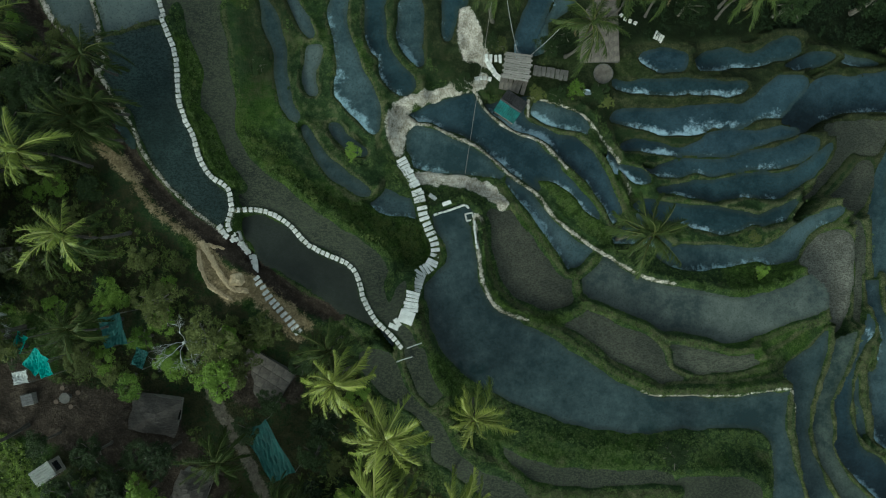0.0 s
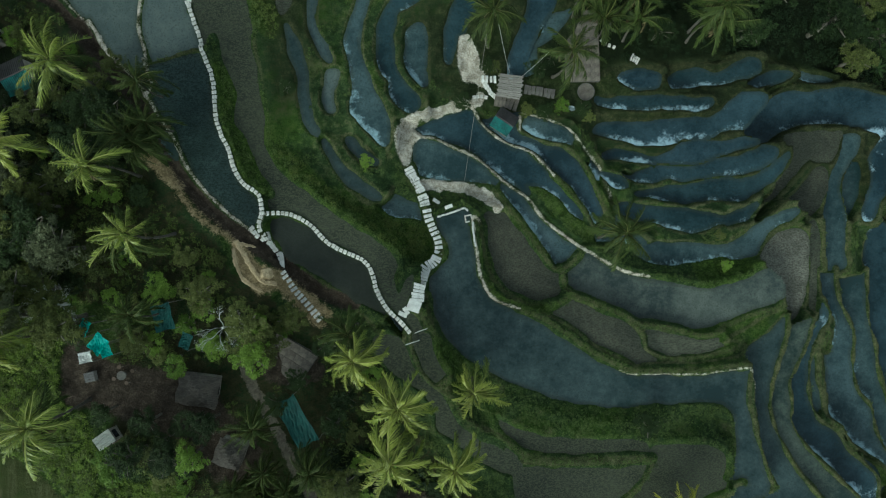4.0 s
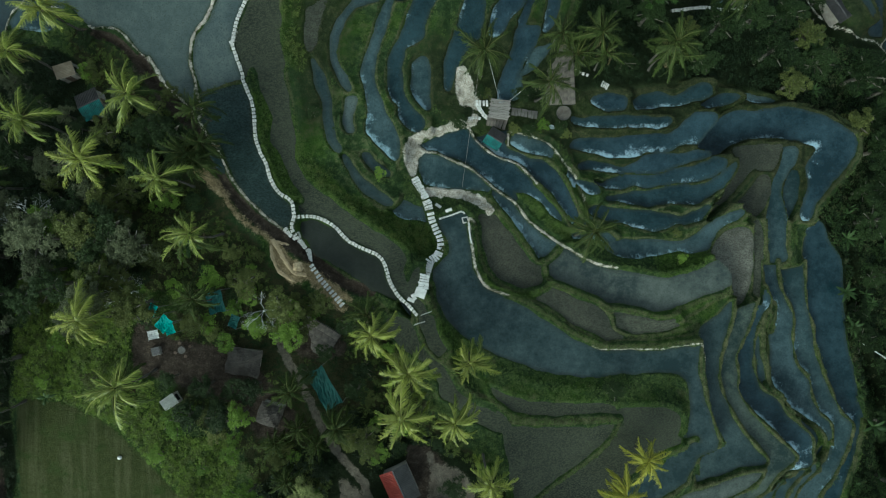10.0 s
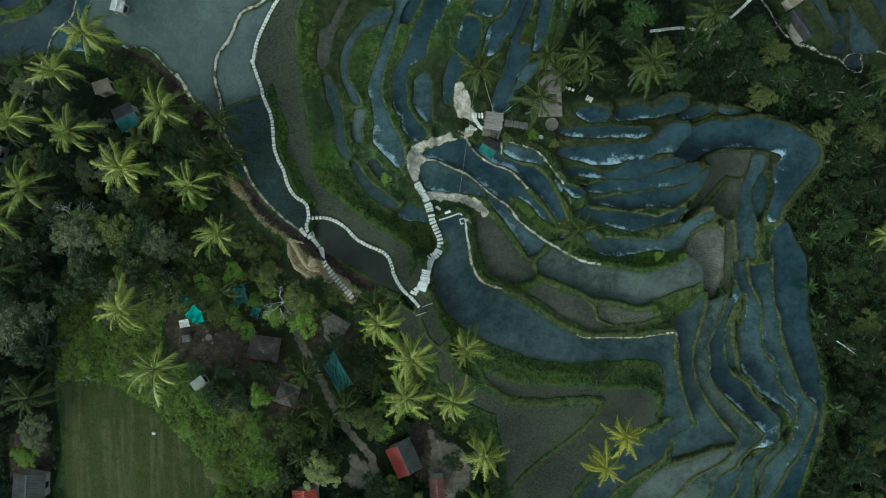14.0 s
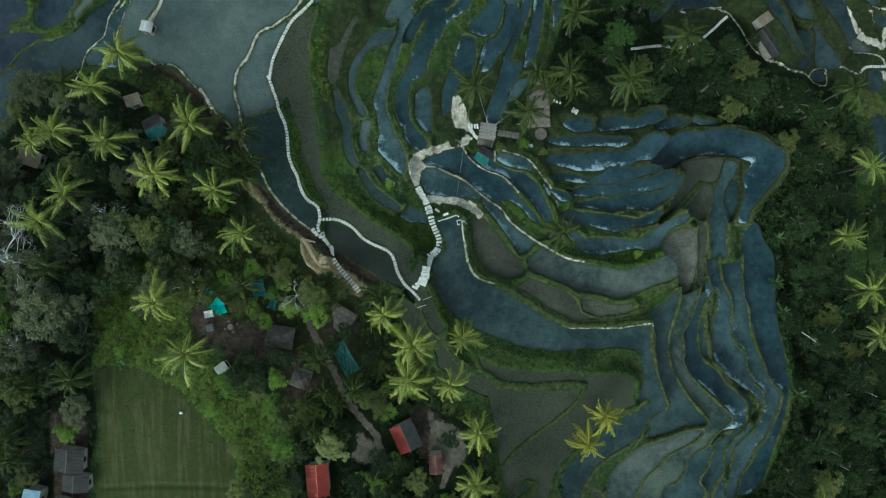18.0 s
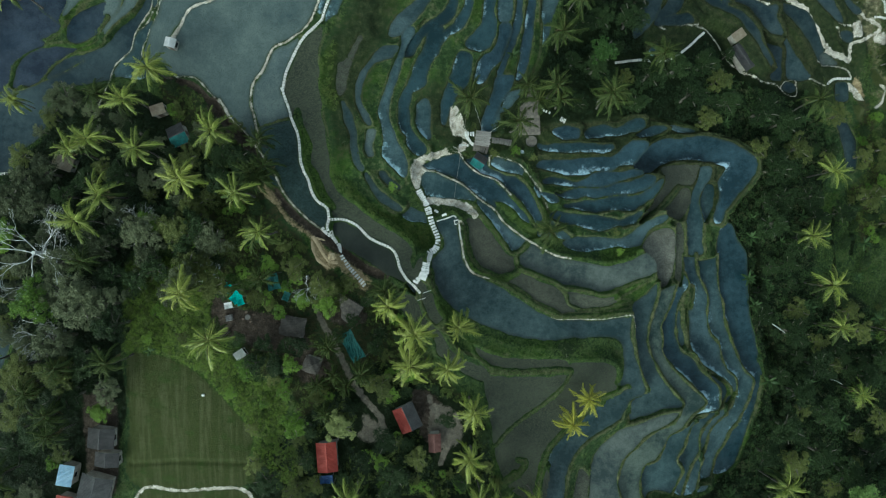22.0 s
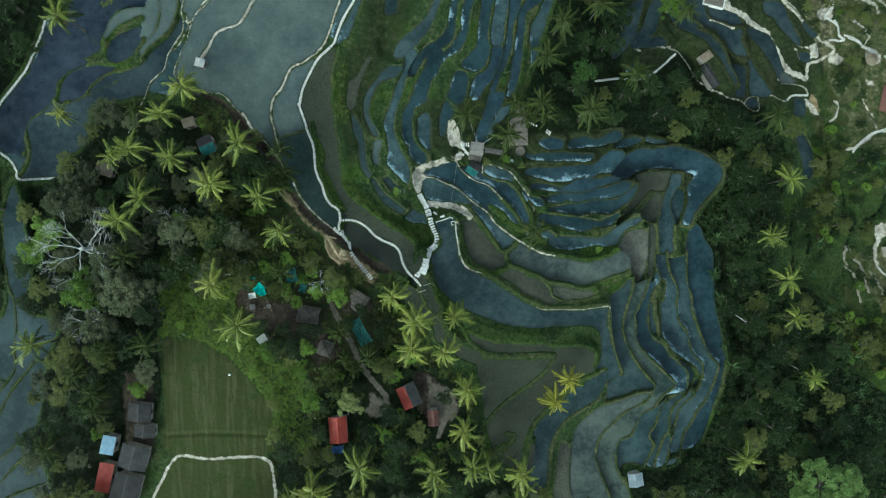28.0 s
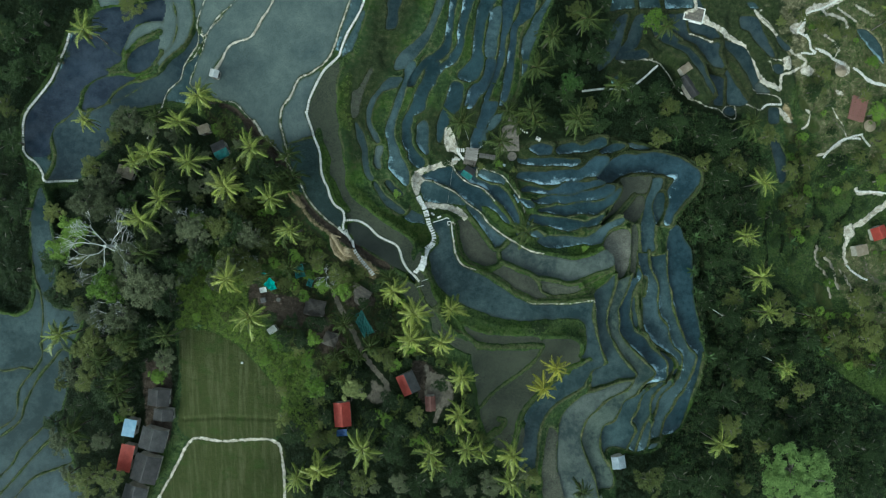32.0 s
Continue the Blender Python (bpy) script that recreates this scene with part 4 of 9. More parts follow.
POOLS.append(("mud", [(-15.1, 38.6), (-16.2, 36.6), (-17.1, 34.6), (-17.7, 32.4), (-18.1, 30.2), (-18.6, 28.4), (-19.3, 27.8), (-19.8, 29.3), (-19.6, 31.9), (-19.4, 33.4), (-18.1, 34.1), (-17, 35.9), (-15.7, 38.6)]))
POOLS.append(("green", [(-18.8, 26.4), (-18, 25.4), (-17, 23.3), (-16.4, 21.1), (-16.4, 18.9), (-16.2, 17.2), (-15.9, 15.4), (-15.1, 13.7), (-15.7, 13.7), (-16.6, 15.1), (-17, 17.1), (-17.2, 19.8), (-18, 22.3), (-18.7, 24.5)]))
POOLS.append(("green", [(-8.4, 36.9), (-9.3, 35.3), (-11, 34.6), (-12.8, 33.9), (-14.3, 32.1), (-15.2, 29.9), (-15.6, 27.7), (-15.3, 25.9), (-14.2, 23.8), (-13.5, 22.4), (-13.9, 22), (-14.9, 23.3), (-15.9, 25.5), (-16.3, 27.6), (-16.1, 29.4), (-15.2, 32), (-13.6, 34.1), (-11.9, 36.1), (-10, 37)]))
POOLS.append(("teal", [(-14.1, 21.2), (-12.9, 21.2), (-13.1, 19.9), (-13.5, 18.6), (-13.3, 16.4), (-14, 16.2), (-14.5, 17.2), (-14.3, 19.4)]))
POOLS.append(("blue", [(-5.3, 40.7), (-6.2, 38), (-7.6, 34.5), (-8.5, 31.5), (-9.6, 28.4), (-10.2, 25.7), (-10.3, 24), (-9.8, 21.8), (-8.7, 19.2), (-7.4, 16.6), (-6.8, 14.9), (-6.9, 12.6), (-7.8, 12.6), (-9.4, 14.2), (-10.6, 15.6), (-11.3, 16.5), (-10.9, 19.1), (-11.1, 21.3), (-11.6, 23.1), (-11.9, 24.8), (-11.1, 27.9), (-10, 31), (-8.9, 34), (-7.8, 37.1), (-7, 40.6)]))
POOLS.append(("navy", [(0.5, 41), (-0.4, 38.3), (-1.2, 36.1), (-2.6, 33), (-3.2, 30.4), (-4.1, 29.5), (-5.7, 28.7), (-6.1, 27.2), (-6.5, 25), (-6.3, 22.8), (-5.8, 21.1), (-4.7, 19.6), (-3.4, 18.1), (-3.2, 17.2), (-3.8, 16.5), (-4.7, 16.7), (-6, 17.6), (-6.7, 18.9), (-6.7, 20.2), (-7.5, 21), (-8, 22.3), (-8.2, 24.1), (-8.1, 25.8), (-7.7, 27.6), (-6.6, 29.8), (-5.8, 32), (-4.9, 34.2), (-3.6, 36.4), (-2.9, 38.2), (-2.2, 40.8)]))
POOLS.append(("blue", [(-4.6, 26.4), (-3.7, 27.2), (-2.8, 27.3), (-2.4, 26.1), (-2.3, 22.5), (-2.3, 20.1), (-2.9, 19.9), (-3.8, 20.7), (-4.4, 21.8), (-4.8, 23.2), (-4.6, 25.1)]))
POOLS.append(("navy", [(4, 36.8), (5.7, 36.2), (5.8, 34.2), (5.2, 31.1), (3.8, 29.3), (2.6, 27.8), (2.3, 26.6), (1.4, 26), (0.8, 23.1), (0.2, 23), (0.2, 26.1), (0.8, 28.8), (1.5, 30.7), (2.4, 33.2), (3.1, 35.4)]))
POOLS.append(("navy", [(6.7, 31.2), (6.9, 33), (7.5, 34.8), (8.6, 36.3), (10, 36.9), (10.9, 38), (11.5, 37.3), (10.4, 34.9), (9.5, 33.1), (8.5, 31.3), (7.4, 30.9)]))
POOLS.append(("green", [(-14.7, 12.9), (-14.1, 12.6), (-13.2, 11), (-12, 9.5), (-10.2, 8.1), (-8.9, 7.1), (-7.8, 6), (-8.3, 5.6), (-9.5, 6.2), (-11.3, 7.3), (-12.6, 8.7), (-13.7, 10.6), (-14.4, 11.8)]))
POOLS.append(("green", [(-12, 13.2), (-11.1, 13.1), (-10.2, 12.1), (-8.9, 10.9), (-8.2, 10.3), (-8.6, 9.9), (-9.5, 10.1), (-10.8, 11.1), (-11.7, 12.2)]))
POOLS.append(("murky", [(-11, 55.1), (-8.2, 56.2), (-9.1, 52.5), (-9.7, 49.2), (-11.7, 48.5), (-11.3, 51.8)]))
POOLS.append(("green", [(0.1, 55.6), (-1.2, 51.6), (-2.5, 48.2), (-5.1, 45.5), (-8.4, 42.8), (-9.7, 40.8), (-9.7, 39.5), (-8.2, 39.5), (-5.8, 41.6), (-3.4, 44.3), (-1.9, 47), (-0.5, 50.3), (0.8, 53.7), (1.8, 57.1), (0.1, 57)]))
POOLS.append(("blue", [(3.4, 57.2), (2.8, 51.8), (2.1, 47.8), (1.3, 45.2), (-0.5, 43.2), (-2.9, 41.8), (-4.5, 40.1), (-6.1, 38.3), (-7.1, 35.7), (-5.8, 35.7), (-4.9, 37.1), (-3.2, 39.6), (-0.5, 41.3), (1.8, 42.7), (2.9, 44.6), (3.2, 47.9), (3.7, 52.5), (4.8, 57.3)]))
POOLS.append(("blue", [(6.8, 57.4), (5.8, 52.7), (5, 48.7), (4.8, 45.4), (3.4, 43.3), (2.1, 41.5), (0.1, 40.1), (-1.2, 38.5), (-2.3, 35.9), (-0.8, 35.9), (-0.3, 37.5), (1.4, 39.7), (4.1, 41.1), (5.4, 43.4), (6.1, 46.8), (6.8, 50.8), (8, 54.8), (9.1, 57.6)]))
POOLS.append(("navy", [(11.2, 57.7), (10.1, 55.7), (9.5, 52.3), (8.8, 48.2), (8.5, 44.9), (8.1, 42.3), (6.4, 40.2), (5, 38.8), (5.5, 37.5), (7.5, 37.2), (9.1, 37.7), (10.4, 39.7), (10.8, 42.4), (10.4, 45), (10.8, 48.4), (11.5, 51.8), (12.6, 54.5), (14.2, 58)]))
POOLS.append(("blue", [(12.9, 53.9), (14.9, 54.7), (14.9, 51.3), (14.2, 47.3), (13.6, 43.6), (11.8, 43.1), (11.2, 44.7), (11.8, 48.4), (12.2, 51.1)]))
POOLS.append(("navy", [(11.7, 42.1), (13.2, 42.5), (13.7, 41.2), (12.6, 37.9), (11.3, 35.1), (10.2, 34.4), (9.7, 35.1), (10.6, 37.8), (11.3, 39.8)]))
POOLS.append(("navy", [(15.6, 55.4), (16.7, 58.2), (19.5, 58.4), (18.4, 54.3), (17.3, 50.8), (16.3, 48.1), (15.9, 44.7), (15.6, 42), (14.3, 38.6), (13.2, 35.9), (11.8, 32.5), (11.3, 33.2), (12.6, 36.5), (14, 40.6), (14.8, 44), (15.1, 47.3), (15.6, 51.4)]))
POOLS.append(("navy", [(20.5, 58.5), (23.7, 58.8), (22.9, 54), (20.8, 51.8), (19.2, 50.3), (18.7, 47.6), (18.3, 43.5), (17.9, 39.5), (17.1, 35.4), (16, 32.4), (15, 32), (15.9, 36.7), (16.7, 42.1), (17.3, 46.1), (17.8, 50.2), (19.5, 53.7)]))
POOLS.append(("dusk", [(-84.2, 47.3), (-86.5, 41), (-89.5, 35.7), (-94.3, 29.8), (-95.9, 25.9), (-95.8, 21), (-94.1, 18.8), (-90.7, 19.2), (-90.3, 21.8), (-89, 25.8), (-86.3, 28), (-83.7, 30.6), (-82.8, 34.3), (-80.1, 36.7), (-76.7, 38.2), (-77.4, 39.5), (-73.4, 41.5), (-74.7, 42.8), (-77.4, 44.8), (-79.2, 47.5)]))
POOLS.append(("dusk", [(-80.1, 48.8), (-78.1, 52.7), (-71.4, 53.9), (-63.4, 55.1), (-63.1, 50.1), (-67.1, 49.9), (-70.1, 48.4), (-72.1, 44.7), (-73.4, 42.4), (-75.4, 43.7), (-77.4, 45.5)]))
POOLS.append(("dusk", [(-71.4, 42.1), (-68.7, 44.4), (-64.1, 46), (-64.1, 44), (-65.4, 41), (-68.7, 38.8), (-71.4, 38.8)]))
FILLS.append([(38.5, 55.8), (91.7, 59.1), (92.1, 47.5), (87.6, 46.2), (88.2, 41), (91, 38.5), (92.8, 30.8), (87.3, 29.4), (79.2, 30.7), (73.7, 31.9), (62.4, 35.4), (59.4, 40.3), (56.4, 44.4), (49.4, 44.3), (42.6, 38.7), (39.2, 38.5), (37.9, 44.8)])
FILLS.append([(80.5, 34), (85, 35), (92, 33), (94.5, 12), (84, 12), (80, 28)])
POOLS.append(("murky", [(42.3, 49.1), (43.6, 52.6), (45.5, 55.2), (47.2, 55.4), (46.3, 51.6), (45.3, 47.9), (43.7, 45), (41.9, 43.2), (40.3, 41.9), (39.9, 43.7), (41.5, 46.3)]))
POOLS.append(("murky", [(46.7, 46.5), (51.5, 47.2), (52.9, 45.8), (50.1, 45.1), (46.7, 45.1), (44.6, 44.7), (45.6, 47.3), (47.3, 49.3), (48.6, 52.5), (50, 55.6), (52, 55.8), (51, 50.8), (49.7, 48)]))
POOLS.append(("pale", [(82.5, 39.9), (84.1, 40.7), (86.2, 39.1), (86.9, 38.4), (84.9, 38.2), (83.1, 38.2)]))
POOLS.append(("murky", [(75, 34.2), (77, 34.3), (77.7, 33), (76.4, 32.2), (75, 33)]))
POOLS.append(("murky", [(78.9, 54.9), (81, 53.7), (82.7, 51.2), (84.5, 49.3), (86.6, 47.4), (87.3, 47.5), (85.8, 50.6), (84.4, 53.1), (82.9, 56.9), (78.8, 57.4)]))
POOLS.append(("murky", [(88.5, 52.6), (90.6, 50.7), (91.8, 49.5), (90.7, 49.2), (89, 50.8)]))
POOLS.append(("murky", [(87.8, 45.1), (89.4, 45.6), (90.4, 44.7), (89.9, 43.4), (88.4, 43.6)]))
POOLS.append(("green", [(87.1, 33.9), (89.2, 34), (89.3, 30.7), (87.3, 30.7)]))
POOLS.append(("murky", [(87.6, 26.1), (89.6, 25.6), (91.1, 22.9), (91.8, 19.2), (91.4, 15.5), (90.1, 15.5), (89.4, 19.2), (88.5, 22.9)]))
# the eastern arm and the far terraces: flooded slopes, parted by winding bunds
ARMS = [[(37.7, -13.1), (40.5, -10.9), (42.7, -8.8), (43.6, -10.4), (46.8, -9.4), (48.9, -9.8), (49.3, -4.5), (52.1, -3.8), (53.7, -4.5), (57.7, -3.8), (58.7, 0.3), (59.7, 2.8), (61.4, 3.1), (62.8, -0.4), (64.5, -3.2), (64.7, -8.1), (65, -13.7), (65.5, -17.9), (66.5, -22.1), (66.9, -26.3), (67.1, -30.5), (66.3, -34.6), (64.6, -39.4), (63.2, -43.4), (61.6, -47.4), (58.9, -49.5), (55.8, -49.6), (53.5, -50.7), (50.4, -52.4), (48.2, -52.4), (46.2, -51.4), (42.7, -50.6), (40.8, -52), (41.9, -56.9), (41.9, -59.8), (38.8, -60.6), (38.8, -63.9), (29.6, -63), (28.7, -56.9), (28.7, -48.8), (29.1, -44.2), (30.7, -41.1), (33.7, -38.4), (35.8, -37.1), (36.9, -35.9), (36.7, -32), (38.6, -30.7), (40.5, -29.7), (39.4, -26.6), (38.5, -23.9), (37.9, -19.9), (37.5, -16)], [(52.7, 56.5), (54.1, 52.9), (56.6, 50.3), (59.8, 48.8), (62.7, 47.4), (64.6, 45), (67.1, 41.9), (69.1, 38.2), (71.1, 35.5), (74.3, 34.5), (75.2, 35.8), (76.6, 34.8), (79.7, 34.9), (81.3, 36.3), (81.8, 38.4), (83.3, 40), (82.7, 42.9), (81.5, 46.1), (80.2, 48.8), (77.3, 50.6), (74.2, 51.6), (71.4, 53.6), (67.9, 55.1), (65.7, 57.4)]]
ARM_BUNDS = []
ARM_BUNDS.append((0.45, [(43.2, -7.7), (43, -9.3), (42.7, -11.7), (41.6, -14.9), (40.8, -18.1), (40.8, -21.4), (42.2, -24.8), (44.2, -28.3), (46.6, -31.2), (47.7, -32.6), (46.9, -33.7), (43.5, -34.2), (40.5, -35.3), (37.6, -36.2), (35.5, -36.9)]))
ARM_BUNDS.append((0.42, [(47.4, -33.2), (45.5, -36), (42.1, -37.8), (39.9, -39.2), (38.2, -41), (36.3, -42.6), (35, -44.7), (34.3, -48), (35.1, -51.4), (36.6, -54.9), (37.6, -57.7), (38.5, -61.9)]))
ARM_BUNDS.append((0.42, [(47.1, -8.3), (46, -12.4), (44.5, -15.7), (43.7, -17.6), (44.1, -20.3), (43.9, -22.3), (45.5, -25.1), (48.2, -28), (50.5, -30.2), (52.6, -32.3), (52.1, -33.7), (49.7, -35.5), (47.7, -38), (45.1, -39.5), (44.1, -41.6), (42.6, -44.2), (40.3, -45.3), (39.4, -47.9), (39.6, -51.2), (41.3, -54.8)]))
ARM_BUNDS.append((0.45, [(49.3, -3.1), (49.4, -6.5), (50.3, -9.2), (48.9, -11.8), (47.8, -14.5), (47.4, -17.2), (47.7, -20.6), (49, -22.9), (51, -24.1), (52.2, -26.2), (54.5, -28.4), (56.1, -29.9), (56.5, -32), (56, -34.7), (53.6, -35.5), (50.5, -36.2), (48.9, -37.4), (47.4, -38.3)]))
ARM_BUNDS.append((0.8, [(49.8, -11.2), (49.2, -14.6), (49.5, -18), (50.2, -21.4), (51, -23.6)]))
ARM_BUNDS.append((0.42, [(53.9, -35.7), (50.8, -37.6), (49.7, -39.5), (48.9, -42.1), (47.4, -44.7), (48.5, -46.8), (47.4, -49.4), (46.2, -51.7)]))
ARM_BUNDS.append((0.42, [(50.8, -12.6), (50.9, -17.4), (51, -20.8), (51.9, -24.2), (53.8, -26.4), (56.9, -28.3), (59.3, -30.1), (60, -32.2), (58.4, -34.8), (55.5, -36.7), (53, -39.8), (52.6, -43.8), (51.1, -46.4), (50.1, -49), (48.9, -52.8)]))
ARM_BUNDS.append((0.42, [(52.9, -3.1), (53.3, -7.2), (55, -10.7), (55.3, -12.7), (55.1, -16.2), (55.8, -19.6), (57.5, -21.8), (58.1, -24.5), (59.3, -27.4), (60.9, -28.8), (61.3, -31.6), (60.8, -34.3), (59.1, -36.3), (57.1, -38.1), (55.5, -40), (54.5, -43.4), (53.2, -46.6), (52.3, -51.3)]))
ARM_BUNDS.append((0.45, [(57.9, -2.5), (58, -9.3), (59, -13.5), (59.4, -17), (60.5, -20.5), (62.1, -24.7), (63.6, -27.6), (65.3, -29.3), (65.2, -31.1), (63.9, -34.5), (61.8, -38.5), (60.2, -40.4), (59, -43.1), (57.3, -45.6), (56, -50.3)]))
FIELDS.append(("green", 39.3, -23.3))
FIELDS.append(("deep", 43.1, -24.9))
FIELDS.append(("pale", 40.6, -37.4))
FIELDS.append(("navy", 53.1, -27.3))
FIELDS.append(("blue", 53.6, -20.2))
FIELDS.append(("blue", 57, -14.8))
FIELDS.append(("navy", 62.7, -19.2))
ARM_BUNDS.append((0.6, [(57.5, 56.9), (59, 53.3), (61.1, 51.3), (63, 50.2), (65.4, 49.6), (66.8, 47.9), (68, 46.4), (69.3, 44.8), (70.5, 43.6), (73.3, 42.8), (74.7, 41.9)]))
ARM_BUNDS.append((0.55, [(63.7, 57.3), (64.5, 52.8), (67.4, 51.7), (70.2, 50.6), (71.8, 50.9), (72.9, 49.7), (72.5, 47.8), (73.4, 45.7), (74.3, 43.4), (75, 41.5), (74.8, 38.3), (74.7, 34.5)]))
ARM_BUNDS.append((0.8, [(72.1, 53.6), (73.7, 51.6), (73.8, 49.7), (74.9, 48.5), (76.6, 46.6), (78.6, 44.1), (80.1, 41.6), (81.2, 39), (81.9, 35.8)]))
ARM_BUNDS.append((0.8, [(73.8, 46.9), (76.2, 44.1), (77.8, 41.6), (79.6, 39), (81.2, 36.7)]))
ARM_BUNDS.append((0.5, [(61.2, 49.7), (63, 49.2), (65.5, 47.5), (67.7, 44.5), (68.9, 41.4), (70.5, 38.3), (71.6, 34.7)]))
FIELDS.append(("murky", 70.3, 47.1))
FIELDS.append(("murky", 70.1, 52.1))
FIELDS.append(("murky", 77.8, 47.9))
FIELDS.append(("green", 77.5, 37.7))
FIELDS.append(("murky", 65.5, 46.9))
FIELDS.append(("murky", 69.9, 40.8))
ARM_BUNDS.append((1.1, [(51.7, -10.2), (51.5, -12), (51.3, -13.8)]))
TAIL = [(38.7, -28.6), (38.4, -30), (36.3, -30.8), (35.1, -32.6), (34, -34.3), (31.3, -36.4), (27.6, -38.6), (24.6, -42), (23.5, -45.5), (22.9, -49.6), (21.8, -54.4), (19, -56), (19.4, -51.8), (20.2, -47), (20.9, -43.5), (22.8, -40.3), (25.7, -38.1), (28.1, -35.9), (30.5, -33), (32.7, -31), (35.5, -29.3)]
POOLS.append(("navy", [(14, 32.3), (13.7, 30.2), (12, 27.4), (10.4, 24), (9.3, 21.4), (8.1, 21.3), (8.3, 23.6), (9.2, 26.7), (10.6, 30.1), (11.2, 32.1)]))
COVERS, DITCHES, PALMS, TREES = [], [], [], []
COVERS.append(("lawn", [(-55.4, -46.2), (-52.8, -44.5), (-35.7, -45.5), (-34.5, -53.1), (-34.3, -62.3), (-64.2, -61.8), (-61.5, -56.6)]))
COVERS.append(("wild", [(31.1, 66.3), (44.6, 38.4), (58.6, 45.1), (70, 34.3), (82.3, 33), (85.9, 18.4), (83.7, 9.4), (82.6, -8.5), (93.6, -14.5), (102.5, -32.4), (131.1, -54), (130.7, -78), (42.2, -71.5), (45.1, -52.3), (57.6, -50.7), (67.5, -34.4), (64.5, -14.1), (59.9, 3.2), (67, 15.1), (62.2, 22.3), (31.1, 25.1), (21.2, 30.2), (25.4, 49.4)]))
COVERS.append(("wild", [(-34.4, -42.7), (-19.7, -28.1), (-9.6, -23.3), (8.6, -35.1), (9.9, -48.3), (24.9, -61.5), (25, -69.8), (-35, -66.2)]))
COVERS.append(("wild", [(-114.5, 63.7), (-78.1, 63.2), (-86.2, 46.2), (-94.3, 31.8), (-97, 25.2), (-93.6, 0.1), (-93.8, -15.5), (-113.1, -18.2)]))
COVERS.append(("scrub", [(-54.1, 30.8), (-47.5, 30.1), (-39.5, 20.9), (-32.7, 12.9), (-27.4, 3.9), (-35, 5.1), (-43.2, 15.6), (-51.3, 23.5)]))
COVERS.append(("scrub", [(96.6, -17.5), (131.4, -26.8), (131.3, -35.9), (102.5, -32.4), (98, -26.4)]))
COVERS.append(("lawn", [(95.1, 37.5), (97.2, 35.4), (98, 33.2), (95.7, 33.9)]))
COVERS.append(("lawn", [(90.8, 29.4), (93.2, 28.7), (93.6, 26.1), (91.8, 26.5)]))
COVERS.append(("lawn", [(97.7, 31.7), (100.1, 31), (100.5, 28.5), (98.2, 28.1)]))
COVERS.append(("lawn", [(99.9, -11.5), (103.8, -14.5), (104.5, -18.3), (100.6, -16.8)]))
COVERS.append(("wild", [(19.1, 26.7), (20.1, 22.7), (21.5, 21.3), (26.9, 21.4), (33.8, 23.3), (41.3, 24.8), (47.7, 22.7), (55.6, 20.6), (63.3, 23.5), (63.1, 36.5), (18.7, 31.7)]))
COVERS.append(("wild", [(97.7, -38.3), (131.1, -52.5), (131, -57), (92.6, -52.8)]))
COVERS.append(("lush", [(-21.5, 13.8), (-19.9, 13.3), (-18.2, 11.7), (-15.5, 8.9), (-12.1, 6), (-7.5, 4.3), (-3, 3.1), (-2, 1), (-3, -0.5), (-5.1, -1.2), (-8.1, 1), (-11, 2.7), (-14.1, 4.9), (-16.3, 6.6), (-18.5, 8.3), (-20.4, 10.3)]))
COVERS.append(("lush", [(-26.7, 21.8), (-24.7, 19.8), (-24.2, 17.5), (-24.8, 14.9), (-23.2, 13.1), (-22.3, 10.9), (-21.3, 8.6), (-20.3, 6.1), (-21.6, 6.1), (-24.1, 8.9), (-25.5, 12.9), (-26.4, 17.7)]))
COVERS.append(("lush", [(31.5, -1.8), (35.7, -0.6), (39.6, -1.9), (36.5, -4.4), (32.4, -5)]))
COVERS.append(("lush", [(10.4, 7.6), (13.5, 6.6), (17.3, 3.2), (19.1, 0.1), (16, 1.9), (12.2, 5.7)]))
COVERS.append(("lush", [(-1.4, -10.2), (1, -12.5), (3.9, -14.9), (2.7, -16.6), (0.4, -14.9), (-1.3, -12.5)]))
COVERS.append(("lush", [(4.7, -3.6), (7.1, -6), (10.7, -7.2), (13.8, -6.7), (13.1, -8.1), (8.9, -7.5), (5.9, -6)]))
COVERS.append(("lush", [(-22.4, 35.5), (-19.5, 37.4), (-20, 29.7), (-18.6, 25.9), (-21.4, 24.8), (-23.3, 29.7)]))
COVERS.append(("lawn", [(-56.4, -21.3), (-53.4, -20.1), (-49.2, -20.8), (-44.2, -23.2), (-40.3, -26.8), (-36.6, -31.5), (-34.5, -35.6), (-35.3, -40.1), (-35, -44.2), (-55.3, -43.9), (-56, -32.2)]))
COVERS.append(("lush", [(98, -39.7), (104, -35.7), (113.6, -33.5), (128.1, -32.8), (127.9, -49.7), (111.8, -48.4), (103.8, -49), (97.8, -46.8)]))
COVERS.append(("dirt", [(-41.4, -10.5), (-38.3, -11.6), (-34.9, -12.7), (-31.5, -13.4), (-27.1, -14.2), (-25, -17.6), (-22.3, -23.2), (-24.3, -23.5), (-28.8, -19.4), (-32.7, -17), (-36.5, -17.3), (-40.9, -16.6)]))
COVERS.append(("dirt", [(-21.7, -11.2), (-17.5, -11.4), (-14.1, -14.4), (-16.3, -16), (-19.5, -15.8), (-21.6, -14)]))
COVERS.append(("dirt", [(-5.7, -28.5), (-1.2, -29.8), (1.4, -36.3), (-1.2, -38.9), (-4.4, -36.2)]))
COVERS.append(("dirt", [(-64.8, -27.5), (-58.8, -28.5), (-58.5, -42.4), (-61.2, -47.5), (-64.2, -47.6), (-64.4, -37.4)]))
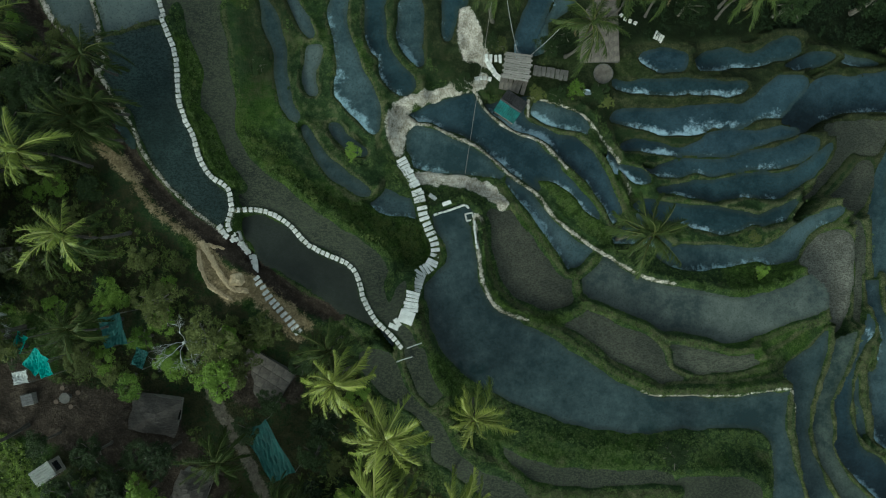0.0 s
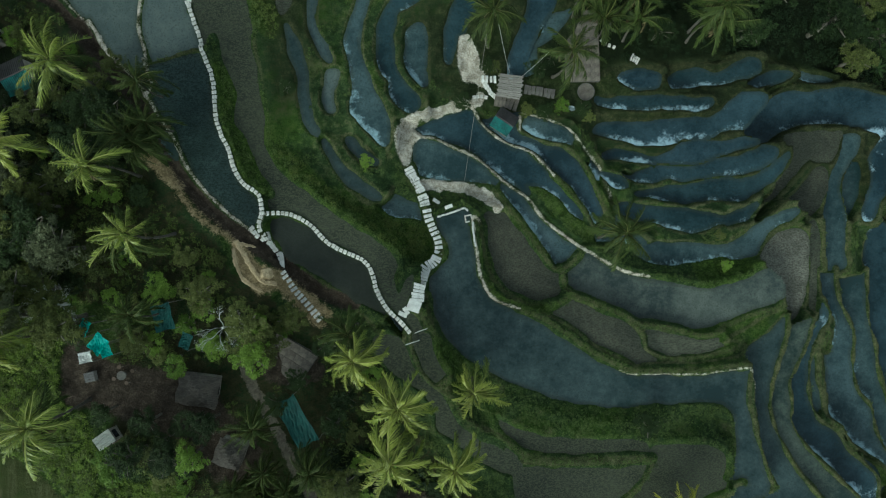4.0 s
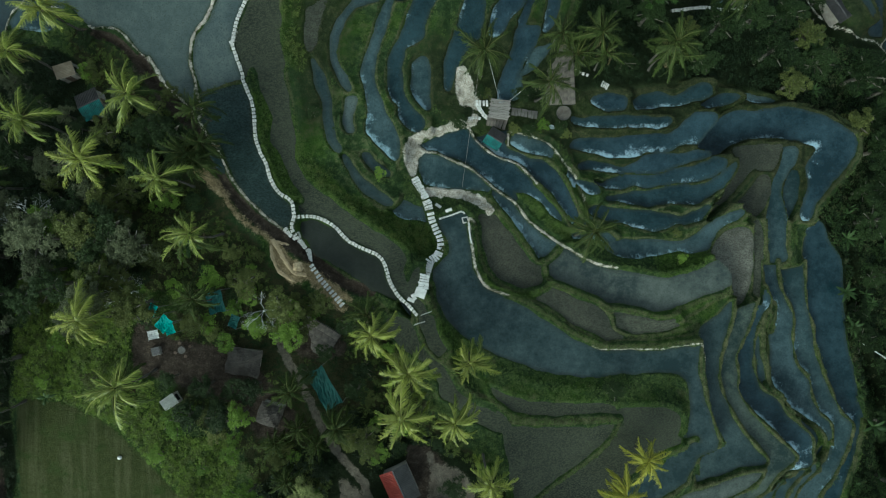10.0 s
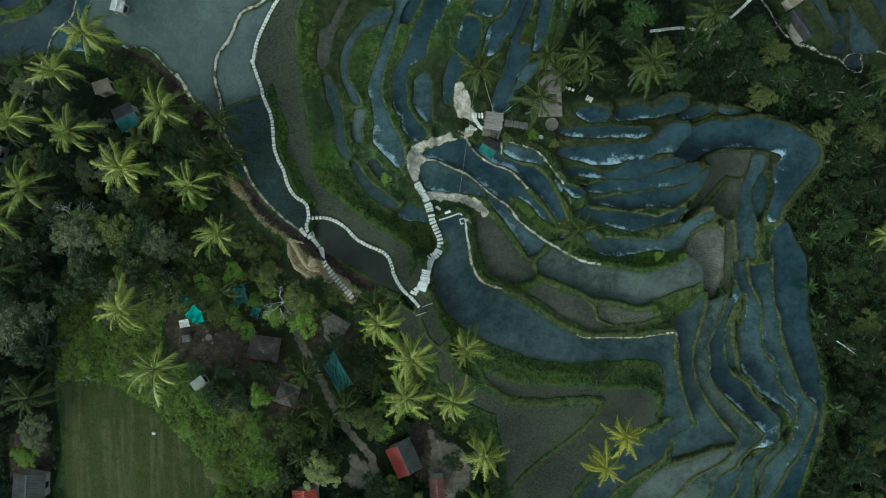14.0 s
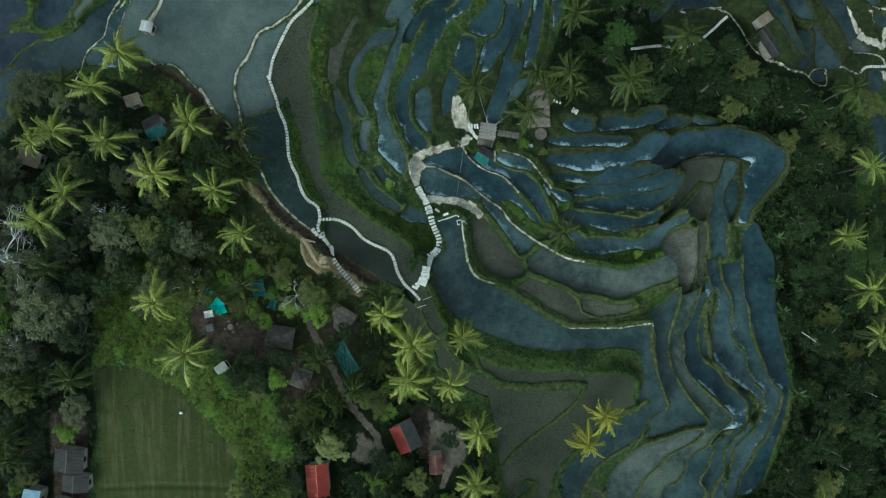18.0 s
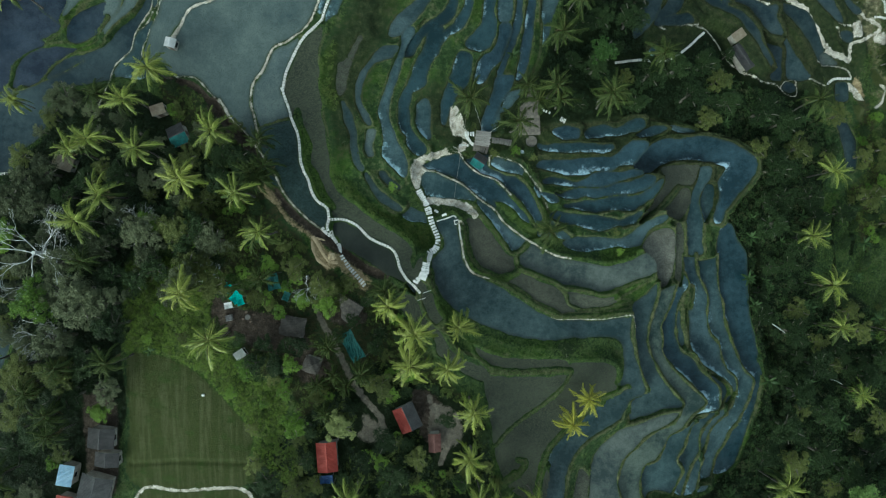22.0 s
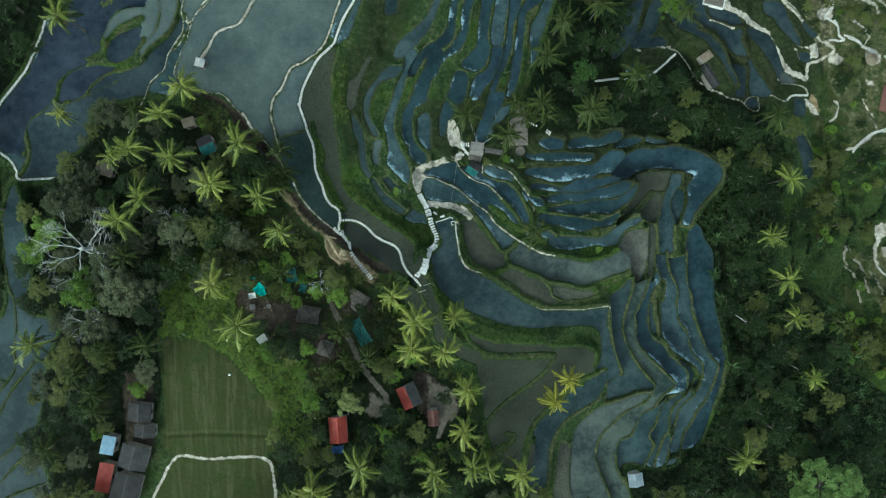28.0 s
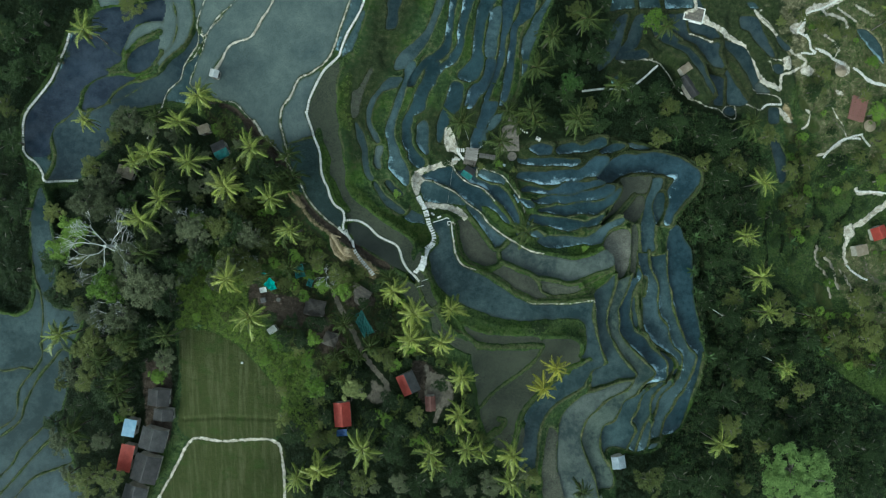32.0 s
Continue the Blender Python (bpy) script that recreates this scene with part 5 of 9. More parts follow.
COVERS.append(("dirt", [(-31, 7.9), (-29.3, 6.7), (-27.2, 4.4), (-25, 2.6), (-22.7, 1.1), (-20.3, -0.8), (-17.1, -3.7), (-13.8, -5.8), (-10.9, -6.6), (-11.8, -7.5), (-14.9, -6.3), (-18.2, -4), (-20.8, -1.9), (-22.9, -0.5), (-25.5, 1.7), (-27.7, 3.7), (-29.6, 5.9)]))
COVERS.append(("dirt", [(-44.8, 27), (-43, 25.2), (-41.1, 22.8), (-38.5, 20.4), (-36.5, 18.2), (-37.4, 17.9), (-40, 20.1), (-42.2, 22.5), (-44.1, 24.9)]))
COVERS.append(("sand", [(-35.2, 10.7), (-33.5, 10.5), (-31.9, 9.3), (-30.9, 7.9), (-30.1, 6.4), (-31, 6.8), (-32.3, 7.9), (-33.8, 9.3)]))
COVERS.append(("sand", [(-30.1, 6.5), (-28.7, 4.6), (-26.8, 3), (-24.7, 1.3), (-24.3, 0.6), (-25.3, 1.1), (-27.4, 2.6), (-29.3, 4.3), (-30.7, 6.2)]))
COVERS.append(("sand", [(-24.5, 0.7), (-23.2, 0.2), (-22.5, -0.8), (-21.7, -1.8), (-20.6, -2.3), (-19.6, -2.6), (-18.6, -3.3), (-17, -4.8), (-14.7, -6.5), (-13.4, -7.7), (-14, -8.4), (-15.1, -7.8), (-14.2, -9.3), (-15.5, -9.1), (-18.1, -6.4), (-19.7, -5), (-21.3, -5.5), (-22.4, -4.6), (-23.3, -3.4), (-24, -1.9)]))
COVERS.append(("dull", [(-0.2, 30.5), (63.1, 36.5), (62.8, 8.1), (48.6, 9.6), (33.7, 9.9), (25.5, 12.3), (20.1, 13.5), (16.9, 15.3), (13.6, 15.8), (6, 16.9), (0.4, 18)]))
COVERS.append(("wild", [(0.7, 20.7), (4.1, 20.2), (6.3, 18.8), (9.5, 18.2), (13.6, 19), (19.5, 17.9), (20.2, 16.3), (13.6, 16), (10.4, 16.9), (7.2, 17.1), (3.5, 18.2), (0.4, 18.7)]))
COVERS.append(("wild", [(80.3, -36.4), (97.7, -36.8), (97.8, -48.6), (81.6, -48)]))
COVERS.append(("wild", [(-46.8, 21), (-42.1, 20.4), (-37.6, 17.3), (-35.1, 13.1), (-35.8, 10.8), (-40.5, 7.9), (-44.9, 7.3)]))
COVERS.append(("wild", [(12, 25.7), (14.4, 25.2), (14.4, 20.6), (12.2, 20.7)]))
COVERS.append(("sand", [(90.4, 34.5), (91.6, 35.3), (93.4, 31.4), (92.2, 31.1)]))
COVERS.append(("scrub", [(-33.1, 6.2), (-30.9, 5.1), (-25.5, 0.1), (-22.8, -5.6), (-19.2, -6.8), (-17.5, -9.7), (-20.6, -11.3), (-26.9, -6.6), (-33, -4.3), (-35, 2.3)]))
COVERS.append(("wild", [(11.5, 64.5), (39.8, 67.1), (44.6, 38.4), (39.9, 26.8), (31.1, 25.1), (17.1, 28), (20.5, 38.3), (24, 51.3)]))
COVERS.append(("dry", [(87.3, 70.5), (129.6, 72.3), (131.4, 18.7), (109.2, 18.5), (96.5, 24.4), (91.6, 36), (87.9, 53.3)]))
COVERS.append(("dry", [(98.5, -1), (109.5, 0.5), (131.6, 3.6), (131.4, -26.8), (113.7, -26.6), (106.1, -17.5)]))
COVERS.append(("scrub", [(90.7, 33.1), (95.1, 28.8), (97.6, 14), (96.9, -1), (93, -1), (89.9, 13.9)]))
COVERS.append(("wild", [(-110, -2.5), (-95.9, -6.4), (-94.3, -18), (-95.8, -28.3), (-108.3, -28.5)]))
COVERS.append(("lush", [(-57, -3.8), (-47, -3.8), (-41.9, -6.3), (-39.8, -12.5), (-37.7, -21.1), (-34.2, -27.4), (-31.6, -35.1), (-31.5, -44.4), (-33.9, -44.7), (-34, -35.6), (-36.3, -31.1), (-40, -26.3), (-43.9, -22.6), (-53.1, -19.2), (-56.4, -19.3)]))
COVERS.append(("lush", [(-30.7, -33.9), (-27.1, -35.4), (-27.2, -44.4), (-30.9, -44.2)]))
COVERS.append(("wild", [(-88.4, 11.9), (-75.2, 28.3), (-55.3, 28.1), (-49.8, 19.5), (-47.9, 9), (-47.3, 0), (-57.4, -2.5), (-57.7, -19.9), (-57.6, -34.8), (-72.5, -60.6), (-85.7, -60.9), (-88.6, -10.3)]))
COVERS.append(("scrub", [(-50.6, 23.5), (-43.2, 16.9), (-36.4, 9), (-27.4, 0), (-18.7, -7), (-22.4, -8.3), (-32.2, -6.3), (-40.6, -6.3), (-47.8, -1.2), (-48.6, 10.3)]))
COVERS.append(("scrub", [(-29.8, -2.5), (-22.4, -6.4), (-11.1, -9.1), (-5.8, -18.2), (3.4, -28.6), (9.9, -36.4), (9.9, -47), (-9.6, -47.8), (-26, -47.1), (-27.2, -40.5), (-27, -30.3), (-31.8, -22.5), (-34.3, -15)]))
COVERS.append(("scrub", [(-36.5, -10.6), (-32.8, -7.5), (-26.9, -6.6), (-20.6, -11.3), (-10.7, -17.4), (-4.9, -26.5), (-33.4, -24.2)]))
COVERS.append(("dull", [(-21.1, 37.8), (-17.5, 43.1), (-14.9, 54.9), (-11, 63), (-1.9, 63.5), (-7.1, 47.4), (-11, 38.1), (-14.3, 28.9), (-16.9, 21), (-19.4, 15.7), (-20.3, 20.9), (-21.1, 28.7)]))
COVERS.append(("lush", [(-55.8, -14.6), (-49.2, -15), (-44.9, -20.6), (-39.4, -22.2), (-34.5, -25.2), (-29.3, -26), (-28.2, -29.7), (-29.8, -34), (-31.1, -38), (-35.5, -37.6), (-38.5, -30.2), (-43.6, -24), (-49.7, -21.6), (-56.4, -21.1)]))
COVERS.append(("dirt", [(-39.9, -10), (-36, -13.5), (-29.8, -14.2), (-27.7, -18.2), (-23, -19.8), (-20.4, -25.3), (-25.5, -25.9), (-28, -21.7), (-33, -19.7), (-37.9, -17.3), (-40.6, -13)]))
COVERS.append(("wild", [(19.5, 31), (20.2, 26.3), (25.6, 24.4), (29.6, 25.3), (35.2, 25), (42.5, 26.3), (48.5, 25.3), (59.7, 24.9), (64.7, 26.2), (64.5, 35.4)]))
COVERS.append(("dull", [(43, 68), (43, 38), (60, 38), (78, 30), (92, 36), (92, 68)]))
COVERS.append(("path", [(-1.7, -31), (1.7, -32.1), (3.5, -35), (2.9, -38.3), (-1.5, -39.3), (-2.9, -37.2), (-2.5, -33)]))
COVERS.append(("path", [(-14.9, -32.4), (-12.9, -33.8), (-11, -35.7), (-12.1, -37.3), (-14.1, -37.8), (-15.9, -36.5), (-14.9, -34.7)]))
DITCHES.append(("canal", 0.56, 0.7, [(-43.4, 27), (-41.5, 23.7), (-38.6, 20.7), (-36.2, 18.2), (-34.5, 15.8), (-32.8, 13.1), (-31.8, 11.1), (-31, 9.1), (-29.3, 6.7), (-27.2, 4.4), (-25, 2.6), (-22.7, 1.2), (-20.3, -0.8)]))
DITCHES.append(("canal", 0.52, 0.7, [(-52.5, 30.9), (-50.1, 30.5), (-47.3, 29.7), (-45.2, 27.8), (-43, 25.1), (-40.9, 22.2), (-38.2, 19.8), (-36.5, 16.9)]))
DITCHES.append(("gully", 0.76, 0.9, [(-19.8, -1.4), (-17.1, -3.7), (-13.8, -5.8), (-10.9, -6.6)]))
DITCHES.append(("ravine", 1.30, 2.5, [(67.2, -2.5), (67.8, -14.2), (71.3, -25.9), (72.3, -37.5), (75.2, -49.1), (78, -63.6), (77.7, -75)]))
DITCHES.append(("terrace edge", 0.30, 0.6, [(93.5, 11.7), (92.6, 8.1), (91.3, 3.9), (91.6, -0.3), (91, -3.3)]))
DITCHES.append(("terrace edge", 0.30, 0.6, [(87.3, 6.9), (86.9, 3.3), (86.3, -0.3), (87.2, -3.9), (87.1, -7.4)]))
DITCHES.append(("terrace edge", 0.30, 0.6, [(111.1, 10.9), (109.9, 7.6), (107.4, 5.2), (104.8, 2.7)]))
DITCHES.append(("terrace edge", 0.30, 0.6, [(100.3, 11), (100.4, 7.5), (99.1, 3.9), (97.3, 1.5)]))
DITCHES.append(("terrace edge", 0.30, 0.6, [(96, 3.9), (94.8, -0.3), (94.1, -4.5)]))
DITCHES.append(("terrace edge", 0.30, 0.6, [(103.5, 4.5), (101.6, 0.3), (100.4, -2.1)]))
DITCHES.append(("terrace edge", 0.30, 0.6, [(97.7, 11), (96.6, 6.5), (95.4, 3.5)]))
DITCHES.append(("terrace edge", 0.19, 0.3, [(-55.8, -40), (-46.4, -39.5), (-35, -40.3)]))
PALMS.append(("green", 10, 1, [(-76.6, 45), (-64.7, 15.5), (-54.8, 24.6), (-60.8, 17.9), (-52.5, 15.4), (-40.1, 18.5), (-58, 8.2), (-61.8, 2.8), (-34.8, 8.1), (-30.6, 1.6), (-78, -20.1), (-16, -44.8), (-1.7, -46.4), (6.1, -45.4), (80.1, 13.5), (79, -9.4), (81, -18.4), (66.7, -48.9), (16, -52.6)]))
PALMS.append(("young", 10, 1, [(-51.3, 30.7), (-44.4, 11.1), (-9.1, -12.2), (-4.8, -16.5), (-6, -21.8), (1.3, -22.5), (4.9, -29.7), (4.9, -38.6), (15.9, -46.9)]))
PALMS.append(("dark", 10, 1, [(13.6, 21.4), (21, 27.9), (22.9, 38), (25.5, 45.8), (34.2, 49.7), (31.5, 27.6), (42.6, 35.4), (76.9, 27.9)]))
PALMS.append(("green", 10, 1.05, [(-38.4, -16.3)]))
PALMS.append(("young", 6, 0.75, [(-78.2, 25.7)]))
PALMS.append(("young", 9, 0.95, [(-24.9, -49.5), (-43.5, -8.9)]))
PALMS.append(("yellow", 6, 0.92, [(26.5, -29.2), (23.6, -33.7)]))
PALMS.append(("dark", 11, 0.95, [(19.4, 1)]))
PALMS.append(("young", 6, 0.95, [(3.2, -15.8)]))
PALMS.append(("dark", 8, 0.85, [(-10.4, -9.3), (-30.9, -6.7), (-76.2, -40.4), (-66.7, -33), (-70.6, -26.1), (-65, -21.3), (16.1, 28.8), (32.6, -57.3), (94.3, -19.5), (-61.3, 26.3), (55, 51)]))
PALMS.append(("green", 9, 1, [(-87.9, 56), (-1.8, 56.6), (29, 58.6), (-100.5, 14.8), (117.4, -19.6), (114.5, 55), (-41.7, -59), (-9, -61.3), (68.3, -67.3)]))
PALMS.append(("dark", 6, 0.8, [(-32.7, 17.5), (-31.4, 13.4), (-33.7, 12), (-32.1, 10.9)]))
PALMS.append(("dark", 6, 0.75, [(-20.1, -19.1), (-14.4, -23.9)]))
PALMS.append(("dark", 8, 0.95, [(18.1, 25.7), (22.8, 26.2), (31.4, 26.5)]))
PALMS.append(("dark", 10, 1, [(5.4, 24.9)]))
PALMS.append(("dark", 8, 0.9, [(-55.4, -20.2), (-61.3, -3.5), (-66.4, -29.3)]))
PALMS.append(("green", 8, 0.9, [(9.3, -46.8), (-29.7, -50.8), (-1.1, -49)]))
PALMS.append(("green", 8, 1, [(76.6, 0.3)]))
PALMS.append(("green", 7, 0.8, [(87.1, -32.2)]))
PALMS.append(("dark", 4, 0.6, [(-19.7, -24.3), (-22.5, -25.9), (-21.1, -30.9), (-17.3, -26.2)]))
TREES.append(("fresh", [(-78.5, 1.2, 9, 4.2), (-70.5, -10.3, 10, 4.6), (-82.1, -2.5, 8, 3.6), (-26, -32.3, 7, 2.6), (-59.3, -29.8, 4, 1.8), (53.4, 53.5, 6, 3.6), (114.4, 32.6, 5, 3), (116.3, 15.2, 4, 2.4), (-21.6, -10.7, 4, 2), (-28.2, -8.4, 3, 1.6), (-34.3, -22.3, 4, 2.4), (-26.4, -7, 3, 1.6), (-9.4, 10.2, 1.6, 1.1), (35.2, -2.4, 1.4, 1), (-50, -12.3, 3, 1.6), (-51.8, -17.2, 2.5, 1.2), (-37.2, -26.9, 2.5, 1.5), (88.8, -32.6, 5, 2.4), (14.6, 17.6, 1.6, 1.2), (-60.2, -30, 4, 2), (-26.1, -32.6, 5, 2.2)]))
TREES.append(("fresh", [(-25.8, -10.6, 3, 1.6), (113.5, 46.1, 3, 2), (-28.4, -27.2, 3, 1.6), (-32, -29.1, 2, 1)]))
TREES.append(("grey", [(-76.9, 7.3, 9, 4), (-51.9, 1.1, 8, 4), (-61.5, -10.2, 10, 5.2), (-66.6, -16.8, 9, 4.2), (-69.4, 26.5, 6, 4.2), (-8.1, -54.5, 6, 3.2), (17.3, -53.6, 6, 3), (-72, 12.5, 6, 3.4), (-75.4, 11.2, 7, 3.2), (-47.8, -9.2, 5, 2.6), (12.2, -55.3, 6, 4), (-73.9, -3.7, 8, 3.6), (-66.7, -3.7, 8, 4), (-59.8, -1.3, 8, 3.6)]))
TREES.append(("dark", [(-56.3, -14.4, 8, 3.8), (-29.4, -22.2, 4, 2), (0.7, -33, 4, 2), (3.2, -53, 6, 4), (-43.1, 2.4, 7, 3.5), (-45.6, -0.7, 6, 3), (-49.9, -4.9, 7, 3), (-53.7, -7.3, 6, 3), (-57.3, -6.1, 7, 3), (-48.4, 4.9, 6, 3), (-40.2, 11.1, 6, 3), (-40.1, 15.7, 5, 2.6), (-57.8, 12.4, 6, 3), (-65.8, -26.5, 7, 4), (-70.8, -31.6, 6, 3.5), (-74.7, -36.5, 6, 3.5), (-61.8, -21.7, 6, 3), (-9.3, -42.5, 6, 3.4), (-10.5, -47.5, 6, 3.4), (-4.3, -55, 7, 4), (10.9, -48.4, 5, 3), (-21.5, -55.5, 7, 4)]))
TREES.append(("dark", [(41.3, 32.6, 7, 4), (50, 28.9, 8, 4), (47.3, 34.4, 7, 3.6), (67.2, 26.4, 8, 4.4), (71.8, 24.4, 8, 4), (70.3, 14.5, 8, 4.4), (68.8, 3.1, 7, 4), (75, -1.1, 7, 3.6), (73, -19.5, 7, 4), (79.1, -26.7, 7, 4), (74.3, -32.2, 7, 4), (70.6, -38.8, 8, 4.4), (78.6, -44.9, 7, 4), (66.6, -44.5, 6, 3.4), (101.5, -51.4, 7, 4.4), (110.7, -54.5, 7, 5), (109, -63.1, 7, 5), (58.2, -58.6, 7, 4.4), (65.8, -60.6, 7, 4.4), (95, -25.7, 6, 3.6), (27.3, 42.6, 6, 3.4), (30.1, 33.5, 6, 3.4)]))
TREES.append(("dark", [(37, 43.1, 7, 4), (39.9, 48.7, 7, 4), (38.8, 27.3, 5, 3), (-95.8, 45.8, 7, 4.4), (-90.6, 49.5, 7, 4.4), (-87.2, 40.8, 6, 3.6), (-95.1, 37.1, 6, 4), (-96.3, 21.7, 6, 4), (-91.9, 6.4, 6, 3.4), (-95.1, -7.6, 6, 4.4), (-97.7, 2.6, 5, 4), (97, 38.2, 4, 2.4), (103.4, 19.4, 5, 3), (104.7, -4, 3, 1.6), (78.8, 9, 6, 3.4), (80.8, -36.8, 6, 4), (85.1, -49.6, 6, 4), (114.7, -33.2, 6, 3.4), (-28.2, -19.1, 3, 1.8), (23.4, -20.8, 2.5, 2), (-18.5, 18.6, 1.5, 1.2), (12.5, 16.8, 1.4, 1.3)]))
TREES.append(("dark", [(17.2, 17.2, 1.6, 1.3), (13.1, 23.1, 3, 1.6), (11.3, 21.9, 3, 1.5), (2.2, 17.7, 1.6, 1.4), (5.2, 22.2, 2, 1.1), (-29.4, -22.4, 4, 2.2), (-32.4, -18.3, 3, 1.3), (-29.9, -20.4, 3.5, 1.3), (-39, -9.1, 3, 1.8), (-18.7, -17.4, 3, 1.8), (-13.7, -11.2, 3, 1.8), (-40.9, 14.9, 3, 2.2), (-36.7, 12, 3, 2.2), (102.6, 49.8, 3, 1.4), (102.3, 34.9, 3, 1.3), (102.5, 16.6, 4, 2)]))
TREES.append(("mid", [(31.2, 36.1, 8, 3.2)]))
TREES.append(("pale", [(-18.5, -33.5, 6, 3.4)]))
TREES.append(("big", [(88.5, -58.9, 11, 10)]))
TREES.append(("olive", [(-16.6, -53.3, 7, 3.6), (-21.8, -8.8, 5, 3), (-76.2, -24.5, 6, 3.4), (-76.1, -52.5, 6, 4), (-70.4, -52.3, 6, 3.4), (-80.7, -9.9, 7, 3), (-42, -4.3, 5, 3), (-37.4, -1.3, 5, 2.6), (-26.7, -5, 4, 2.4), (-26.6, -44.7, 4, 2.6), (20.8, -54.8, 5, 3), (75.3, 19, 7, 3.6), (51, -58.1, 6, 4), (102.6, -25.8, 6, 3.6), (111.8, -25.9, 6, 4), (109.6, -15.7, 5, 3), (97.6, 3.3, 5, 2.6), (-69, 52, 6, 3.4), (99.4, 55.4, 4, 2), (101.8, 52.7, 4, 2), (84.5, 26.3, 6, 3), (93.3, 56.7, 4, 2)]))
TREES.append(("olive", [(99.9, 42.6, 4, 2.2), (110.9, 37.1, 4, 2), (115.4, 25.4, 5, 3), (95.8, 19.4, 5, 2.6), (91.3, 17.9, 5, 2.4), (104.2, 0.4, 4, 2), (111, -20.1, 5, 3), (66.4, 18.9, 6, 3), (89, -19.9, 6, 3), (93.6, -38.7, 5, 3), (-19.7, -11.3, 4, 2.2), (-17.2, -8, 4, 2.2), (-11.3, -26.5, 4, 2.4), (34.6, 1.3, 1.6, 0.8), (-53.2, -6.2, 4, 2), (-45.6, -17.1, 2.5, 1.4), (-33.8, -33.3, 2.5, 1.5), (-43.6, -6.2, 3, 1.6), (10.2, 17, 1.4, 1.2), (18.2, 16.3, 1.5, 1), (6.1, 21.9, 2, 1), (-33.3, -39.5, 4, 2.2)]))
TREES.append(("olive", [(-27.7, -21.3, 3, 1.3), (-32.8, -10.3, 3, 1.8), (-38.3, 21.3, 3, 1.8), (-40.3, 18.4, 3, 2), (-38.1, 14.9, 3, 2), (98.4, 54.3, 3, 1.6), (95.9, 39.9, 3, 1.6), (99.8, 38.5, 3, 1.5), (107, 53.1, 3, 1.6), (98.2, 22.5, 3, 1.4), (110, 21.1, 4, 2), (113.9, 18.2, 4, 2), (107.7, 13.8, 3, 1.6), (87.7, 55.4, 3, 1.6), (90.6, 51.4, 2, 1), (-73.8, -21.9, 7, 3.2), (-71.7, -24.8, 7, 3)]))
TREES.append(("grey", [(-51.3, -3, 7, 3), (-54, 2.6, 7, 3), (-39.8, 0, 7.4, 3.2), (-44.3, -6.5, 7.8, 3.4), (-58.8, -11.2, 8, 5), (-66.9, -8.9, 8, 4.5), (-72.8, 6.7, 8, 4), (-46.8, 7.3, 5.8, 2.4), (-41, -0.3, 6.6, 2.8)]))
TREES.append(("fresh", [(-51.9, 3.3, 5.4, 2.2), (-68.9, -39.2, 4, 1.5), (-51.8, 2.9, 6.6, 2.8), (-20.8, -11.9, 5.8, 2.4), (-27, -22.1, 5, 2)]))
TREES.append(("olive", [(-46.2, 1.8, 6.6, 2.8), (-45, 6.1, 6, 2.5), (-39.3, -7.3, 6.6, 2.8), (-65.6, -22.9, 8, 4), (-46.8, 1.8, 7.4, 3.2), (-43.4, 4.7, 5.4, 2.2), (-44.7, -7.2, 7.4, 3.2), (-39.4, -8, 7, 3), (-44, -3.9, 6.6, 2.8), (-13.3, -25.9, 4.8, 1.9)]))
TREES.append(("dark", [(-68.3, 8.2, 6, 2.5), (-58.6, 0.5, 7, 3), (-70.7, -33.9, 7, 3), (-62, -19.4, 7, 3), (-63.8, -26.9, 6.2, 2.6), (-36.3, 14.8, 7, 3), (-35.6, -17.1, 4, 1.5), (-31.2, -18.2, 4.6, 1.8), (-25.5, -18.7, 5.4, 2.2), (-12.2, -19.7, 5, 2), (-11.3, -17, 4.6, 1.8), (-32.6, -21.5, 5.4, 2.2), (-16.5, -14.7, 4.2, 1.6)]))
BANANAS = [(-92.9, 46.9), (-96.9, 43.1), (-91.6, 37.8), (-95.3, 11.8), (-92.6, 15.7), (65.5, 0.4), (67, -4), (64.4, -8.2), (66, -14), (90.9, -8.4), (92.5, -1), (95.3, -17.3), (81.7, 3.4), (66.7, -25.4), (68.2, -29.8), (66.4, -39.6), (107.1, -46.8), (111.8, -49.8), (115, -44), (91.5, -43.5), (83.8, -40.3), (75.5, -54.2), (76.9, -61.3), (59.8, -53.1), (-51.7, -19.5), (-34.3, -0), (14.1, 36.1), (72.4, 22.3), (78.6, 4.8), (83.2, 0.4), (75, -8.3), (78.1, -14.2), (68.4, -19.8), (94.9, -31.9), (101.2, -29.1), (113.6, -35.1), (89.5, 6.3), (107.7, 18.2)]
HOUSES, TARPS, DECKS, PARASOLS, STEPS = [], [], [], [], {}
HOUSES.append(("house", "red", -21.1, -39.3, 3.2, 3.6, 5.4, 4))
HOUSES.append(("house", "patched", -6.6, -32.9, 3, 4, 4.8, 24))
HOUSES.append(("house", "brown", -1.6, -37.5, 2.8, 2.2, 3.4, 2))
HOUSES.append(("shed", "blue", -66.8, -41.4, 3, 2.6, 3.8, -12))
HOUSES.append(("house", "grey", -61.7, -43.9, 3.2, 5.6, 4.8, -14))
HOUSES.append(("shed", "red", -67.8, -48.1, 3, 2.8, 6, -12))
HOUSES.append(("house", "dark", -63.5, -50.4, 3.2, 5.6, 6, -16))
HOUSES.append(("house", "grey", -66.3, -56.4, 3, 5, 4, -16))
HOUSES.append(("house", "dark", -60.2, -34.7, 3, 4.6, 3.6, -4))
HOUSES.append(("house", "dark", -59.3, -38.5, 2.8, 4.2, 2.6, -4))
